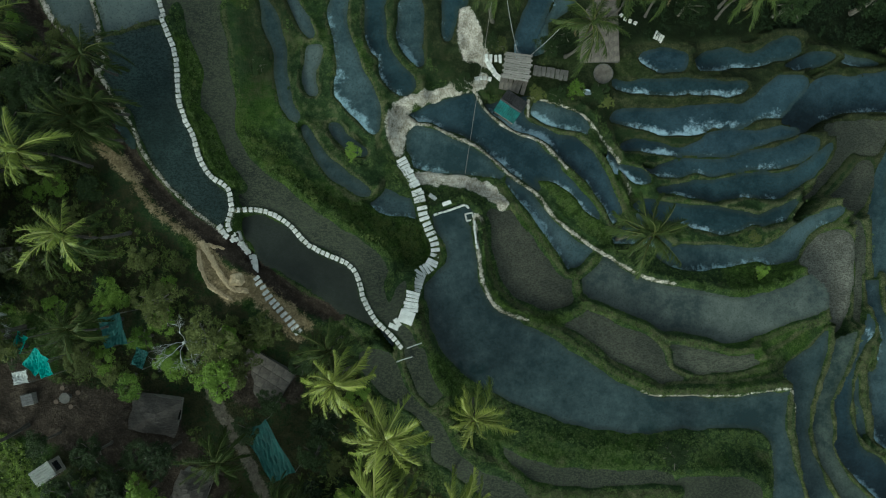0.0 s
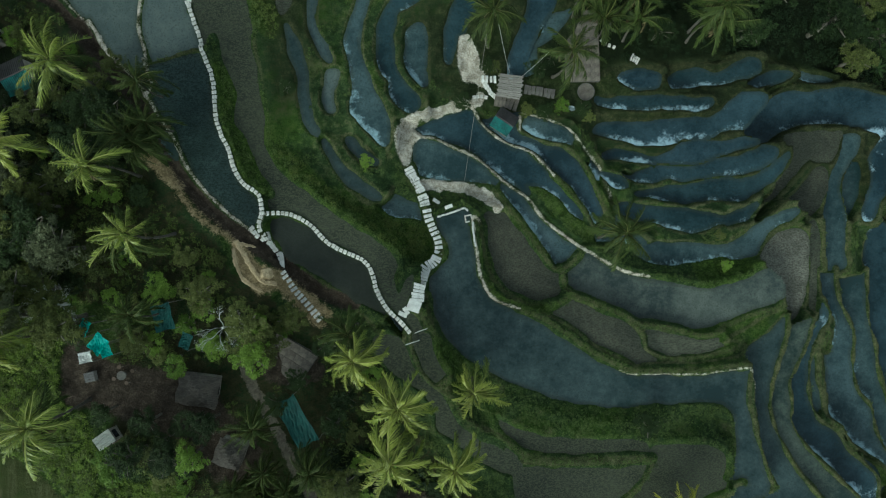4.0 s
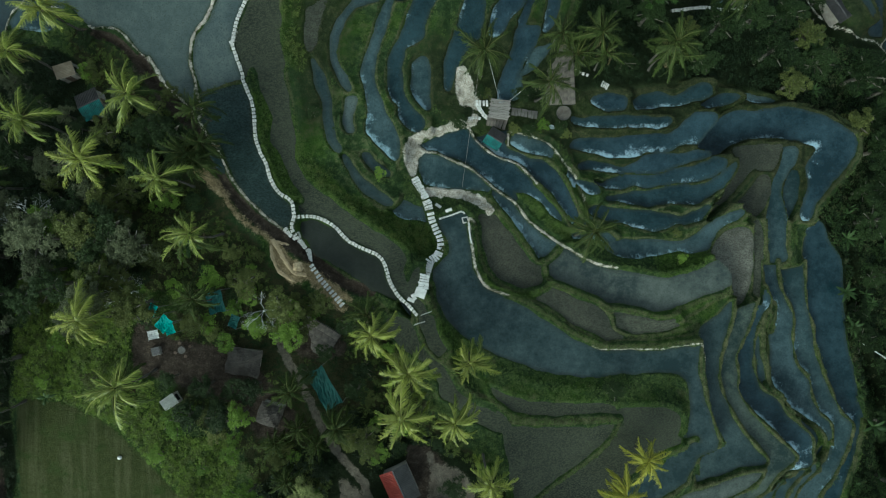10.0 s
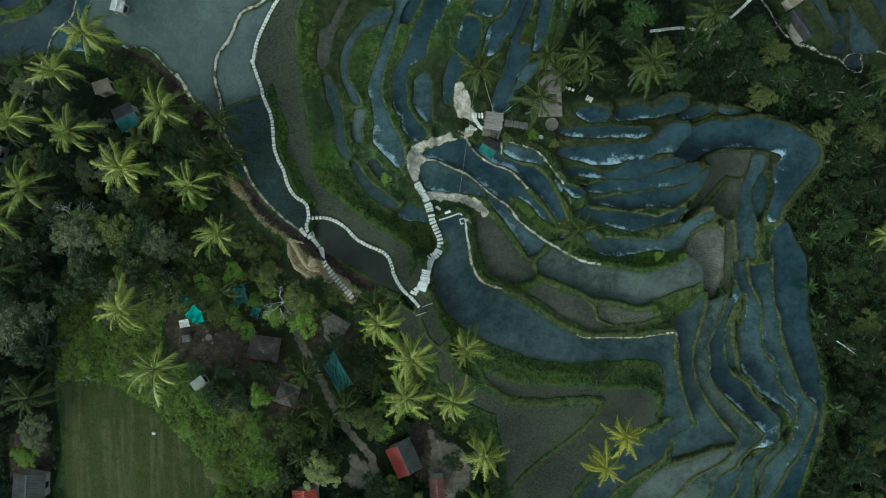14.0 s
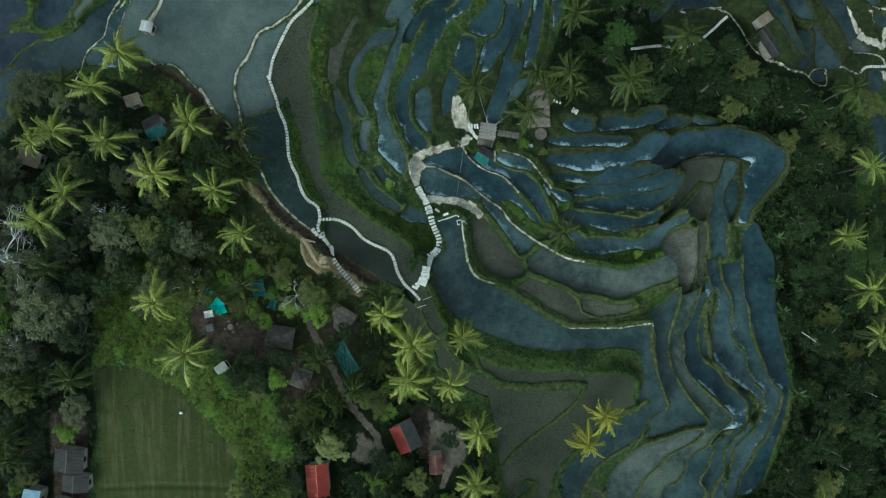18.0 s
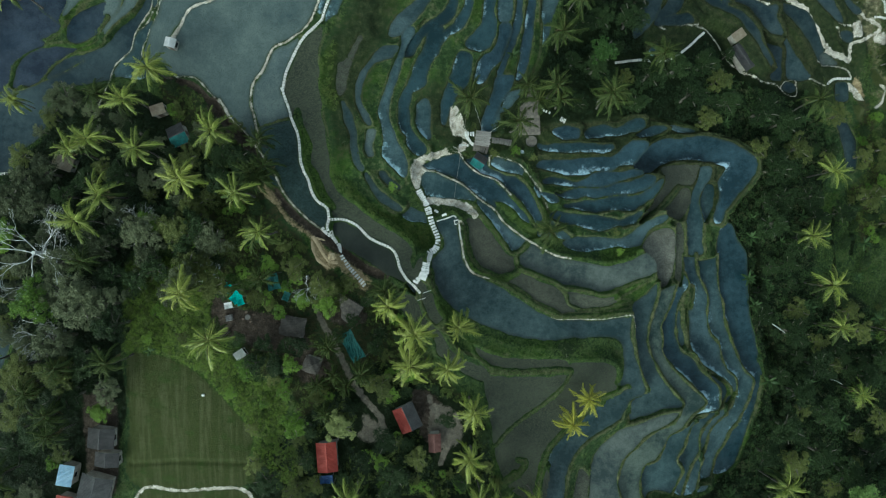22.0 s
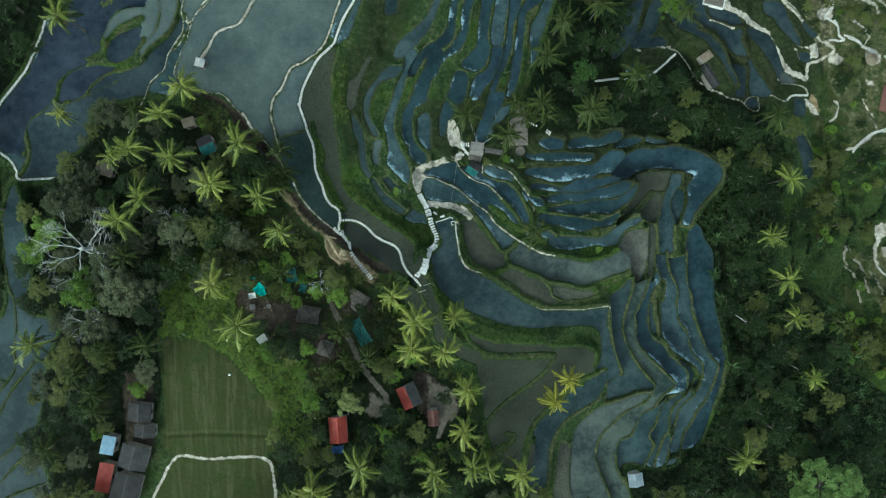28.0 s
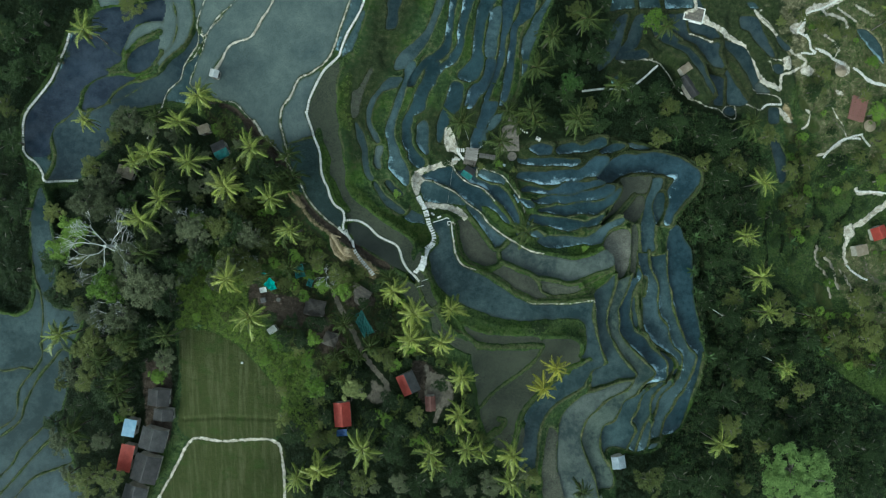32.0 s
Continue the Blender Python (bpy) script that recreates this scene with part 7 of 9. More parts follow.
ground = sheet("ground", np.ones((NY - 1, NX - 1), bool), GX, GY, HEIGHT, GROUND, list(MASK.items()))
tagged(ground, "terraced hillside of grassy banks and earth", "ground", kind="structure")
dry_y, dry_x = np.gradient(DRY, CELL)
# the pale streaks are strongest along the south-western shores
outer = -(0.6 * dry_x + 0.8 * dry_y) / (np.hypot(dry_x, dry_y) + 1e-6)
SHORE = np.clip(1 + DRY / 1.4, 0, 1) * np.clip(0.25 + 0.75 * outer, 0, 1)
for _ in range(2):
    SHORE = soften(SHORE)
KINDS = {}
for kind, x, y in FIELDS:
    i, j = np.searchsorted(gx, x), np.searchsorted(gy, y)
    patch = FIELD[j - 2:j + 3, i - 2:i + 3]
    patch = patch[patch > 0]
    if len(patch):
        KINDS[int(np.bincount(patch).argmax())] = kind
KINDS.update(POOL_KIND)
LOOKS = {"murky": "murky dark teal water of a flooded paddy", "deep": "mottled deep blue water of a wide paddy", "green": "greenish still water of a flooded paddy", "blue": "blue still water of a flooded rice paddy", "teal": "grey-green still water of a wide pond", "dark": "dark still water of a shaded paddy",
         "pale": "silty pale water of a flooded paddy", "planted": "dark wet paddy with rows of rice seedlings", "navy": "dark blue water of a shallow paddy with pale streaks", "dusk": "dusky blue water of a wide paddy", "rowed": "blue paddy water with fine rows of stubble", "mud": "brown wet mud of a drained paddy", "palemud": "pale drying mud of a drained paddy"}
for f in LEVELS:
    ring = FIELD == f
    wide = ring.copy()
    wide[1:] |= ring[:-1]
    wide[:-1] |= ring[1:]
    wide[:, 1:] |= wide[:, :-1].copy()
    wide[:, :-1] |= wide[:, 1:].copy()
    cells = wide[:-1, :-1] & wide[1:, :-1] & wide[:-1, 1:] & wide[1:, 1:]
    kind = KINDS.get(int(f), "blue")
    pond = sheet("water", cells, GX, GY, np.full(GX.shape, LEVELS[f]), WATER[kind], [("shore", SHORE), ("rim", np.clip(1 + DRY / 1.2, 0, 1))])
    tagged(pond, LOOKS[kind], "rice paddy", kind="structure")


# ---- plants ----
def part(name, bm, material, parent=None, label=""):
    """Links a bmesh as one mesh object, under a thing or a part."""
    me = bpy.data.meshes.new(name)
    bm.to_mesh(me)
    bm.free()
    me.materials.append(material)
    ob = new(name, me)
    ob.parent = parent
    return tagged(ob, label)


def share(name, mesh, parent, m, label=""):
    ob = new(name, mesh)
    ob.parent = parent
    ob.matrix_basis = m
    return tagged(ob, label)


def mesh_of(name, verts, faces, material, flat=False):
    me = bpy.data.meshes.new(name)
    me.from_pydata([tuple(v) for v in verts], [], faces)
    me.materials.append(material)
    if not flat:
        me.shade_smooth()
    return me


def tube(bm, points, radii, sides=7):
    """A tapered limb along points."""
    rings = []
    for k, (p, r) in enumerate(zip(points, radii)):
        p = Vector(p)
        way = (Vector(points[min(k + 1, len(points) - 1)]) - Vector(points[max(k - 1, 0)])).normalized()
        turn = way.to_track_quat("Z", "Y")
        rings.append([bm.verts.new(p + turn @ Vector((r * math.cos(a), r * math.sin(a), 0))) for a in (2 * math.pi * s / sides for s in range(sides))])
    for a, b in zip(rings, rings[1:]):
        for s in range(sides):
            bm.faces.new((a[s], a[(s + 1) % sides], b[(s + 1) % sides], b[s]))
    bm.faces.new(rings[-1])
    bm.faces.new(rings[0][::-1])


# the dark kind has shade put into its leaf and rib colours
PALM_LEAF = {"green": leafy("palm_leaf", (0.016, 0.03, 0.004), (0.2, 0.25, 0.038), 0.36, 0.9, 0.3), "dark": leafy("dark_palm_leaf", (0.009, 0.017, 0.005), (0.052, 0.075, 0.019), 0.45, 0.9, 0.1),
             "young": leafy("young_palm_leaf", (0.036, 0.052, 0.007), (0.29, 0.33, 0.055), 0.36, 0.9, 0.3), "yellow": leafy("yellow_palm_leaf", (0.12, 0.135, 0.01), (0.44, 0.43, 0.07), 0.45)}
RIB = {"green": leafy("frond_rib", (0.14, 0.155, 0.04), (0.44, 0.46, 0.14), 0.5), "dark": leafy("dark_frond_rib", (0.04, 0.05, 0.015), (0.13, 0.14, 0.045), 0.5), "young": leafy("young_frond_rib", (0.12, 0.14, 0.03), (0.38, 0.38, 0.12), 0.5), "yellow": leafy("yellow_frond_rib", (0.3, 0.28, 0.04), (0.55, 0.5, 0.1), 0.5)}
BARK = plain("palm_bark", (0.04, 0.035, 0.03), (0.13, 0.118, 0.1), 3.0)
WOOD = plain("tree_bark", (0.05, 0.045, 0.035), (0.2, 0.18, 0.15), 2.0)
DEADWOOD = plain("bleached_wood", (0.36, 0.37, 0.36), (0.74, 0.75, 0.73), 3.0)
WITHERED = leafy("withered_frond", (0.05, 0.04, 0.02), (0.22, 0.18, 0.1), 0.7, 0.6)
NUT = plain("coconut", (0.08, 0.1, 0.02), (0.2, 0.2, 0.05), 6.0, 0.5)


def frond_mesh(rng, material, rib_material, length, droop, leaflets=42):
    """One feather leaf along +x: an arched, twisted midrib with narrow leaflets hanging on both sides."""
    verts, faces = [], []
    twist, lean = rng.uniform(-1, 1), rng.uniform(-0.25, 0.25)

    def rib(t):
        return Vector((length * t * (1 - 0.2 * droop * t), 1.5 * twist * t ** 2.2, length * (0.4 * t - droop * 0.72 * t * t)))
    for k in range(9):
        t = k / 8
        p, r = rib(t), 0.085 * (1 - 0.8 * t)
        verts += [p + Vector((0, -r, 0)), p + Vector((0, 0, r)), p + Vector((0, r, 0))]
        if k:
            b = len(verts) - 6
            faces += [(b, b + 1, b + 4, b + 3), (b + 1, b + 2, b + 5, b + 4)]
    gap = rng.uniform(0.3, 0.9)
    for k in range(leaflets):
        t = 0.16 + 0.84 * (k + rng.uniform(-0.3, 0.3)) / leaflets
        root_p = rib(min(t, 1))
        size = length * (0.045 + 0.115 * math.sin(math.pi * min(1, 0.22 + 0.74 * t)) ** 0.8) * rng.uniform(0.6, 1.25)
        for side in (-1, 1):
            if abs(t - gap) < 0.03 and side > 0:
                continue
            sweep = radians(20 + 30 * (1 - t) * rng.uniform(0.6, 1.1) + rng.uniform(-12, 12))
            hang = 0.55 + 1.0 * rng.random() - side * lean
            way = Vector((math.cos(sweep), side * math.sin(sweep), -hang)).normalized() * 1.5
            tip = root_p + way * size + Vector((0, 0, -0.35 * size))
            mid = root_p + way * size * 0.5 + Vector((0, 0, 0.05))
            wide = Vector((-way.y, way.x, 0.3 * side)).normalized() * 0.039
            b = len(verts)
            verts += [root_p - wide * 0.5, root_p + wide * 0.5, mid + wide, mid - wide, tip]
            faces += [(b, b + 1, b + 2, b + 3), (b + 3, b + 2, b + 4)]
    me = mesh_of("frond", verts, faces, material, True)
    me.materials.append(rib_material)
    for f in me.polygons[:16]:
        f.material_index = 1
    return me


def palm_template(kind, height, seed):
    rng = random.Random(seed)
    leaf = PALM_LEAF[kind]
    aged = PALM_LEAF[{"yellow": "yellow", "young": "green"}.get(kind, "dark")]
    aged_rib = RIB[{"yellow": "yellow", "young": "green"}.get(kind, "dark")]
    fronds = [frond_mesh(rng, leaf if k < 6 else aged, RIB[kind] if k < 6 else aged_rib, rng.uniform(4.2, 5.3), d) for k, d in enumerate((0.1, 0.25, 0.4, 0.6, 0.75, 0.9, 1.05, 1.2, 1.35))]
    withered = frond_mesh(rng, WITHERED, WITHERED, 3.4, 1.5, 26)
    palm = new("coconut_palm")
    bm = bmesh.new()
    bend = Vector((rng.uniform(-0.5, 0.5), rng.uniform(-0.5, 0.5), 0))
    pts = [Vector((0, 0, height * t)) - bend * math.sin(math.pi * t) for t in [k / 9 for k in range(10)]]
    tube(bm, pts, [0.24, 0.17, 0.15, 0.145, 0.14, 0.135, 0.13, 0.125, 0.12, 0.13], 8)
    part("trunk", bm, BARK, palm)
    bm = bmesh.new()
    bmesh.ops.create_icosphere(bm, subdivisions=2, radius=0.2, matrix=Matrix.Translation((0, 0, height + 0.05)) @ Matrix.Diagonal((1, 1, 1.7, 1)))
    part("crown_heart", bm, aged, palm)
    n = {"yellow": 20, "young": 24}.get(kind, rng.randrange(23, 29))
    sparse = rng.uniform(0, 6.28)
    for k in range(n):
        t = k / (n - 1)
        a = k * 2.39996 + rng.uniform(-0.4, 0.4)
        thin = 0.5 + 0.5 * math.cos(a - sparse)
        tilt = 58 * (1 - t) ** 1.2 - 16 * t + rng.uniform(-9, 9)
        which = min(8, max(0, int(t * 9 + rng.uniform(-1, 1))))
        s = (0.6 + 0.45 * min(1, t * 1.8)) * rng.uniform(0.78, 1.12) * (1 - 0.22 * thin)
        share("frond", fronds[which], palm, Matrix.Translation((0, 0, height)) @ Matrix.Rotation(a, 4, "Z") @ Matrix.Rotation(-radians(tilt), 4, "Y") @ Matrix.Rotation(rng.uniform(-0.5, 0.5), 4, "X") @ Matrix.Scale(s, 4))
    for k in range({"green": 3, "dark": 2}.get(kind, 1)):
        share("frond", withered, palm, Matrix.Translation((0, 0, height - 0.1)) @ Matrix.Rotation(rng.uniform(0, 6.28), 4, "Z") @ Matrix.Rotation(radians(rng.uniform(28, 50)), 4, "Y"), "withered brown frond")
    if kind == "green":
        bm = bmesh.new()
        bmesh.ops.create_icosphere(bm, subdivisions=1, radius=0.14)
        nut = bpy.data.meshes.new("coconut")
        bm.to_mesh(nut)
        bm.free()
        nut.materials.append(NUT)
        for k in range(5):
            a = k * 1.26 + rng.random()
            share("coconut", nut, palm, Matrix.Translation((0.34 * math.cos(a), 0.34 * math.sin(a), height - 0.15 - 0.1 * rng.random())))
    return palm


PALM_LABEL = {"green": "tall coconut palm with olive-green feathered fronds", "dark": "coconut palm with dark green fronds coloured as in shade",
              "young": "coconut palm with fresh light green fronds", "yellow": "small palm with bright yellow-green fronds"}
palms = {}
rng = random.Random(5)
for kind, high, scale, places in PALMS:
    for x, y in places:
        key = (kind, high, rng.randrange(4 if kind == "green" else 3))
        z = height_at(x, y) - 0.1
        m = Matrix.LocRotScale((x, y, z), Euler((rng.uniform(-0.05, 0.05), rng.uniform(-0.05, 0.05), rng.uniform(0, 6.28))), None)
        if key not in palms:
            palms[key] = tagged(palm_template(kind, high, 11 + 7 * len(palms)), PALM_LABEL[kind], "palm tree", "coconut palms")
            ob = palms[key]
            ob.matrix_basis = m
        else:
            ob = copy_thing(palms[key], m)
        s = scale * rng.uniform(0.9, 1.1)
        ob.scale = (s, s, 1.0)

CROWN = {"dark": leafy("dark_leaves", (0.004, 0.009, 0.003), (0.038, 0.061, 0.02)), "olive": leafy("olive_leaves", (0.016, 0.026, 0.007), (0.135, 0.155, 0.045)),
         "fresh": leafy("fresh_leaves", (0.024, 0.056, 0.006), (0.17, 0.26, 0.042)), "grey": leafy("grey_green_leaves", (0.018, 0.026, 0.011), (0.11, 0.124, 0.064)),
         "mid": leafy("mid_green_leaves", (0.012, 0.034, 0.008), (0.07, 0.125, 0.03)), "pale": leafy("pale_green_leaves", (0.045, 0.062, 0.018), (0.25, 0.28, 0.1)), "big": leafy("light_green_leaves", (0.026, 0.06, 0.013), (0.145, 0.215, 0.062))}


def leaf_cloud(nr, centres, radii, per, size, flatten=0.7, tri=False):
    """Leaves as small folded blades, scattered over many clumps; numpy arrays of verts and faces."""
    c = np.repeat(centres, per, 0)
    r = np.repeat(radii, per)[:, None]
    d = nr.normal(size=c.shape)
    d /= np.linalg.norm(d, axis=1)[:, None]
    d[:, 2] = np.where(d[:, 2] < -0.2, -d[:, 2], d[:, 2])
    p = c + d * r * nr.uniform(0.55, 1.05, (len(c), 1)) * np.array([1, 1, flatten])
    a = nr.uniform(0, 2 * np.pi, len(c))
    s = size * nr.uniform(0.6, 1.3, len(c))
    u = np.c_[np.cos(a), np.sin(a), nr.uniform(-0.5, 0.35, len(c))] * s[:, None]
    v = np.c_[-np.sin(a), np.cos(a), nr.uniform(-0.5, 0.5, len(c))] * (s * 0.42)[:, None]
    if tri:
        verts = np.stack([p - u * 0.5 + v * 0.5, p - u * 0.5 - v * 0.5, p + u * 0.7], 1).reshape(-1, 3)
        return verts, np.arange(len(verts)).reshape(-1, 3)
    verts = np.stack([p - u * 0.5, p + v * 0.5 + u * 0.05, p + u * 0.6, p - v * 0.5 + u * 0.05], 1).reshape(-1, 3)
    faces = np.arange(len(verts)).reshape(-1, 4)
    return verts, faces


def tree_template(kind, seed, big=False):
    """A unit tree: one metre of crown radius for each metre of its scale."""
    nr = np.random.default_rng(seed)
    rg = random.Random(seed)
    tree = new("tree")
    bm = bmesh.new()
    tube(bm, [(0, 0, -0.1), (0.03, 0, 0.5), (0, 0.05, 1.0), (0.05, 0.02, 1.35)], [0.10, 0.075, 0.06, 0.04])
    for k in range(6):
        a = k * 1.05 + rg.random()
        tube(bm, [(0, 0, 0.8 + 0.08 * k), (0.35 * math.cos(a), 0.35 * math.sin(a), 1.1 + 0.06 * k), (0.7 * math.cos(a), 0.7 * math.sin(a), 1.3 + 0.05 * k)], [0.045, 0.03, 0.012], 5)
    part("trunk", bm, WOOD, tree)
    n = 170 if big else 66
    a, q = nr.uniform(0, 2 * np.pi, n), np.sqrt(nr.uniform(0, 1, n)) * nr.uniform(0.8, 1.05, n)
    lobes = (0.9 if big else 0.8) + (0.08 if big else 0.2) * np.sin(a * 3 + seed) + 0.14 * np.sin(a * 5 + 2 * seed) * nr.uniform(0.3, 1, n)
    x, y = q * np.cos(a) * lobes, q * np.sin(a) * lobes
    z = 1.15 + 0.55 * np.sqrt(np.clip(1 - q ** 2, 0, 1)) * nr.uniform(0.5, 1.1, n) - 0.15 * nr.random(n)
    verts, faces = leaf_cloud(nr, np.c_[x, y, z], nr.uniform(0.1, 0.24, n) * (0.62 if big else 0.85), 60 if big else 46, 0.06 if big else 0.085, tri=True)
    me = mesh_of("crown", verts, faces.tolist(), CROWN[kind], True)
    share("crown", me, tree, Matrix.Identity(4))
    return tree


TREE_LABEL = {"dark": "dense dark green broadleaf tree", "olive": "olive-green bushy broadleaf tree", "fresh": "bright fresh green bushy tree", "grey": "grey-green tree with a thin airy crown", "mid": "rounded mid-green broadleaf tree", "pale": "pale yellow-green feathery tree", "big": "large spreading light green tree"}
trees = {}
for kind, places in TREES:
    for x, y, h, r in places:
        key = (kind, rng.randrange(3))
        m = Matrix.LocRotScale((x, y, height_at(x, y) - 0.05), Euler((0, 0, rng.uniform(0, 6.28))), None)
        if key not in trees:
            trees[key] = tagged(tree_template(kind, 31 + 5 * len(trees), kind == "big"), TREE_LABEL[kind], "tree")
            ob = trees[key]
            ob.matrix_basis = m
        else:
            ob = copy_thing(trees[key], m)
        ob.scale = (r, r, h / 1.7)

# self-sown trees fill the woods between the larger ones
spare = np.random.default_rng(21)
taken = [(x, y, r) for _, places in TREES for x, y, _, r in places] + [(x, y, 2.4) for _, _, _, places in PALMS for x, y in places] + [(row[2], row[3], 3.2) for row in HOUSES]
for x0, x1, y0, y1, count, kinds in ((-88, -58, -60, 26, 46, ("grey", "dark", "olive", "grey")), (-58, -36, -4, 26, 14, ("dark", "olive", "grey")), (-32, 24, -66, -28, 34, ("dark", "olive", "grey", "dark")),
                                     (66, 96, -66, 22, 44, ("dark", "olive", "dark")), (24, 62, 24, 60, 16, ("dark", "dark", "olive")), (-112, -92, -16, 60, 14, ("dark", "olive"))):
    for _ in range(count * 30):
        if not count:
            break
        x, y, r = spare.uniform(x0, x1), spare.uniform(y0, y1), spare.uniform(1.5, 3.6)
        i, j = np.searchsorted(gx, x), np.searchsorted(gy, y)
        if MASK["wild"][j, i] < 0.5 or DRY[j, i] < 1.2 or MASK["dirt"][j, i] > 0.3 or any(math.hypot(x - a, y - b) < 0.62 * (r + c) for a, b, c in taken):
            continue
        count -= 1
        taken.append((x, y, r))
        kind = kinds[count % len(kinds)]
        if (kind, count % 3) in trees:
            ob = copy_thing(trees[kind, count % 3], Matrix.LocRotScale((x, y, HEIGHT[j, i] - 0.05), Euler((0, 0, spare.uniform(0, 6.28))), None))
            ob.scale = (r, r, (1.2 * r + 1.5) / 1.7)

BANANA_LEAF = leafy("banana_leaf", (0.008, 0.019, 0.006), (0.05, 0.085, 0.027), 0.4)


def banana_template(seed):
    rg = random.Random(seed)
    plant = new("banana_plant")
    bm = bmesh.new()
    tube(bm, [(0, 0, -0.1), (0, 0, 0.8), (0.03, 0, 1.7)], [0.13, 0.1, 0.06])
    part("stem", bm, BANANA_LEAF, plant)
    verts, faces = [], []
    for k in range(8):
        t = k / 7
        wide = 0.27 * math.sin(math.pi * (0.06 + 0.92 * t)) ** 0.6
        z = 0.55 * t - 0.95 * t * t
        verts += [(2.0 * t, -wide, z - 0.05), (2.0 * t, 0, z + 0.05), (2.0 * t, wide, z - 0.05)]
        if k:
            b = len(verts) - 6
            faces += [(b, b + 1, b + 4, b + 3), (b + 1, b + 2, b + 5, b + 4)]
    me = mesh_of("leaf", verts, faces, BANANA_LEAF)
    for k in range(8):
        share("leaf", me, plant, Matrix.Translation((0, 0, 1.6)) @ Matrix.Rotation(k * 2.4 + rg.random() * 0.5, 4, "Z") @ Matrix.Rotation(-radians(rg.uniform(5, 50)), 4, "Y") @ Matrix.Scale(rg.uniform(0.7, 1.05), 4))
    return plant


bananas = [tagged(banana_template(s), "banana plant with broad arching green leaves", "banana plant", "banana plants") for s in (1, 2)]
for k, (x, y) in enumerate(BANANAS):
    m = Matrix.LocRotScale((x, y, height_at(x, y)), Euler((0, 0, rng.uniform(0, 6.28))), None)
    ob = bananas[k] if k < 2 else copy_thing(bananas[k % 2], m)
    ob.matrix_basis = m
    s = rng.uniform(0.6, 1.1)
    ob.scale = (s, s, s)

# bushes over the scrubby village slopes
def bush_template(kind, seed):
    nr = np.random.default_rng(seed)
    bush = new("bush")
    bm = bmesh.new()
    tube(bm, [(0, 0, -0.1), (0.03, 0, 0.3), (0, 0.02, 0.7)], [0.06, 0.05, 0.02], 6)
    part("stem", bm, WOOD, bush)
    n = 26
    a, q = nr.uniform(0, 2 * np.pi, n), np.sqrt(nr.uniform(0, 1, n)) * nr.uniform(0.7, 1.15, n)
    c = np.c_[q * np.cos(a) * 0.9, q * np.sin(a) * 0.9, 0.35 + 0.6 * np.sqrt(np.clip(1 - 0.8 * q * q, 0, 1)) * nr.uniform(0.6, 1.1, n)]
    verts, faces = leaf_cloud(nr, c, nr.uniform(0.13, 0.34, n), 44, 0.15, tri=True)
    share("foliage", mesh_of("foliage", verts, faces.tolist(), CROWN[kind], True), bush, Matrix.Identity(4))
    return bush


nr = np.random.default_rng(3)
in_core = (np.abs(GX - 5) < 115) & (np.abs(GY) < 68)
free = (DRY > 0.8) & in_core & (MASK["lawn"] < 0.2) & (MASK["chalk"] < 0.15) & (MASK["dirt"] < 0.4)
lane = np.maximum.reduce([MASK["chalk"], MASK["sand"], MASK["path"]])
for _ in range(4):
    lane = spread(lane)
free &= lane < 0.3
for row in HOUSES:
    free &= np.hypot(GX - row[2], GY - row[3]) > 0.55 * max(row[5], row[6]) + 0.8
for row in TARPS + DECKS:
    free &= np.hypot(GX - row[1], GY - row[2]) > 0.55 * max(row[4], row[5]) + 0.5
BUSH_WORDS = {"dark": "dense dark green bush on the slope", "olive": "olive-green bush on the slope", "fresh": "bright green bush on the slope"}
bushes = {}
spots = np.argwhere((MASK["scrub"] > 0.5) & (MASK["lush"] < 0.4) & free)
for k, (j, i) in enumerate(spots[nr.choice(len(spots), 200, replace=False)]):
    kind = ("dark", "olive", "fresh", "olive", "fresh", "dark")[k % 6]
    m = Matrix.LocRotScale((gx[i], gy[j], HEIGHT[j, i] - 0.05), Euler((0, 0, nr.uniform(0, 6.28))), None)
    if (kind, k % 2) not in bushes:
        ob = bushes[kind, k % 2] = tagged(bush_template(kind, 50 + k), BUSH_WORDS[kind], "bush", "bushes on the slope")
        ob.matrix_basis = m
    else:
        ob = copy_thing(bushes[kind, k % 2], m)
    s = nr.uniform(0.7, 1.7)
    ob.scale = (s, s, s * nr.uniform(0.8, 1.2))

# bushes dotted over the dry eastern hillside
slope = np.argwhere(free & (GX > 88) & (GX < 122) & (GY > -34) & (GY < 66) & (MASK["wild"] < 0.5))
for k, (j, i) in enumerate(slope[nr.choice(len(slope), 95, replace=False)]):
    kind = ("dark", "olive", "dark", "fresh")[k % 4]
    ob = copy_thing(bushes[kind, [b for a, b in bushes if a == kind][0]], Matrix.LocRotScale((gx[i], gy[j], HEIGHT[j, i] - 0.05), Euler((0, 0, nr.uniform(0, 6.28))), None))
    s = nr.uniform(0.6, 1.6)
    ob.scale = (s, s, s)

# more banana plants through the eastern jungle
jungle = np.argwhere((MASK["wild"] > 0.6) & free & (GX > 58) & (GX < 110))
for k, (j, i) in enumerate(jungle[nr.choice(len(jungle), 60, replace=False)]):
    ob = copy_thing(bananas[k % 2], Matrix.LocRotScale((gx[i], gy[j], HEIGHT[j, i]), Euler((0, 0, nr.uniform(0, 6.28))), None))
    s = nr.uniform(0.6, 1.1)
    ob.scale = (s, s, s * 1.2)

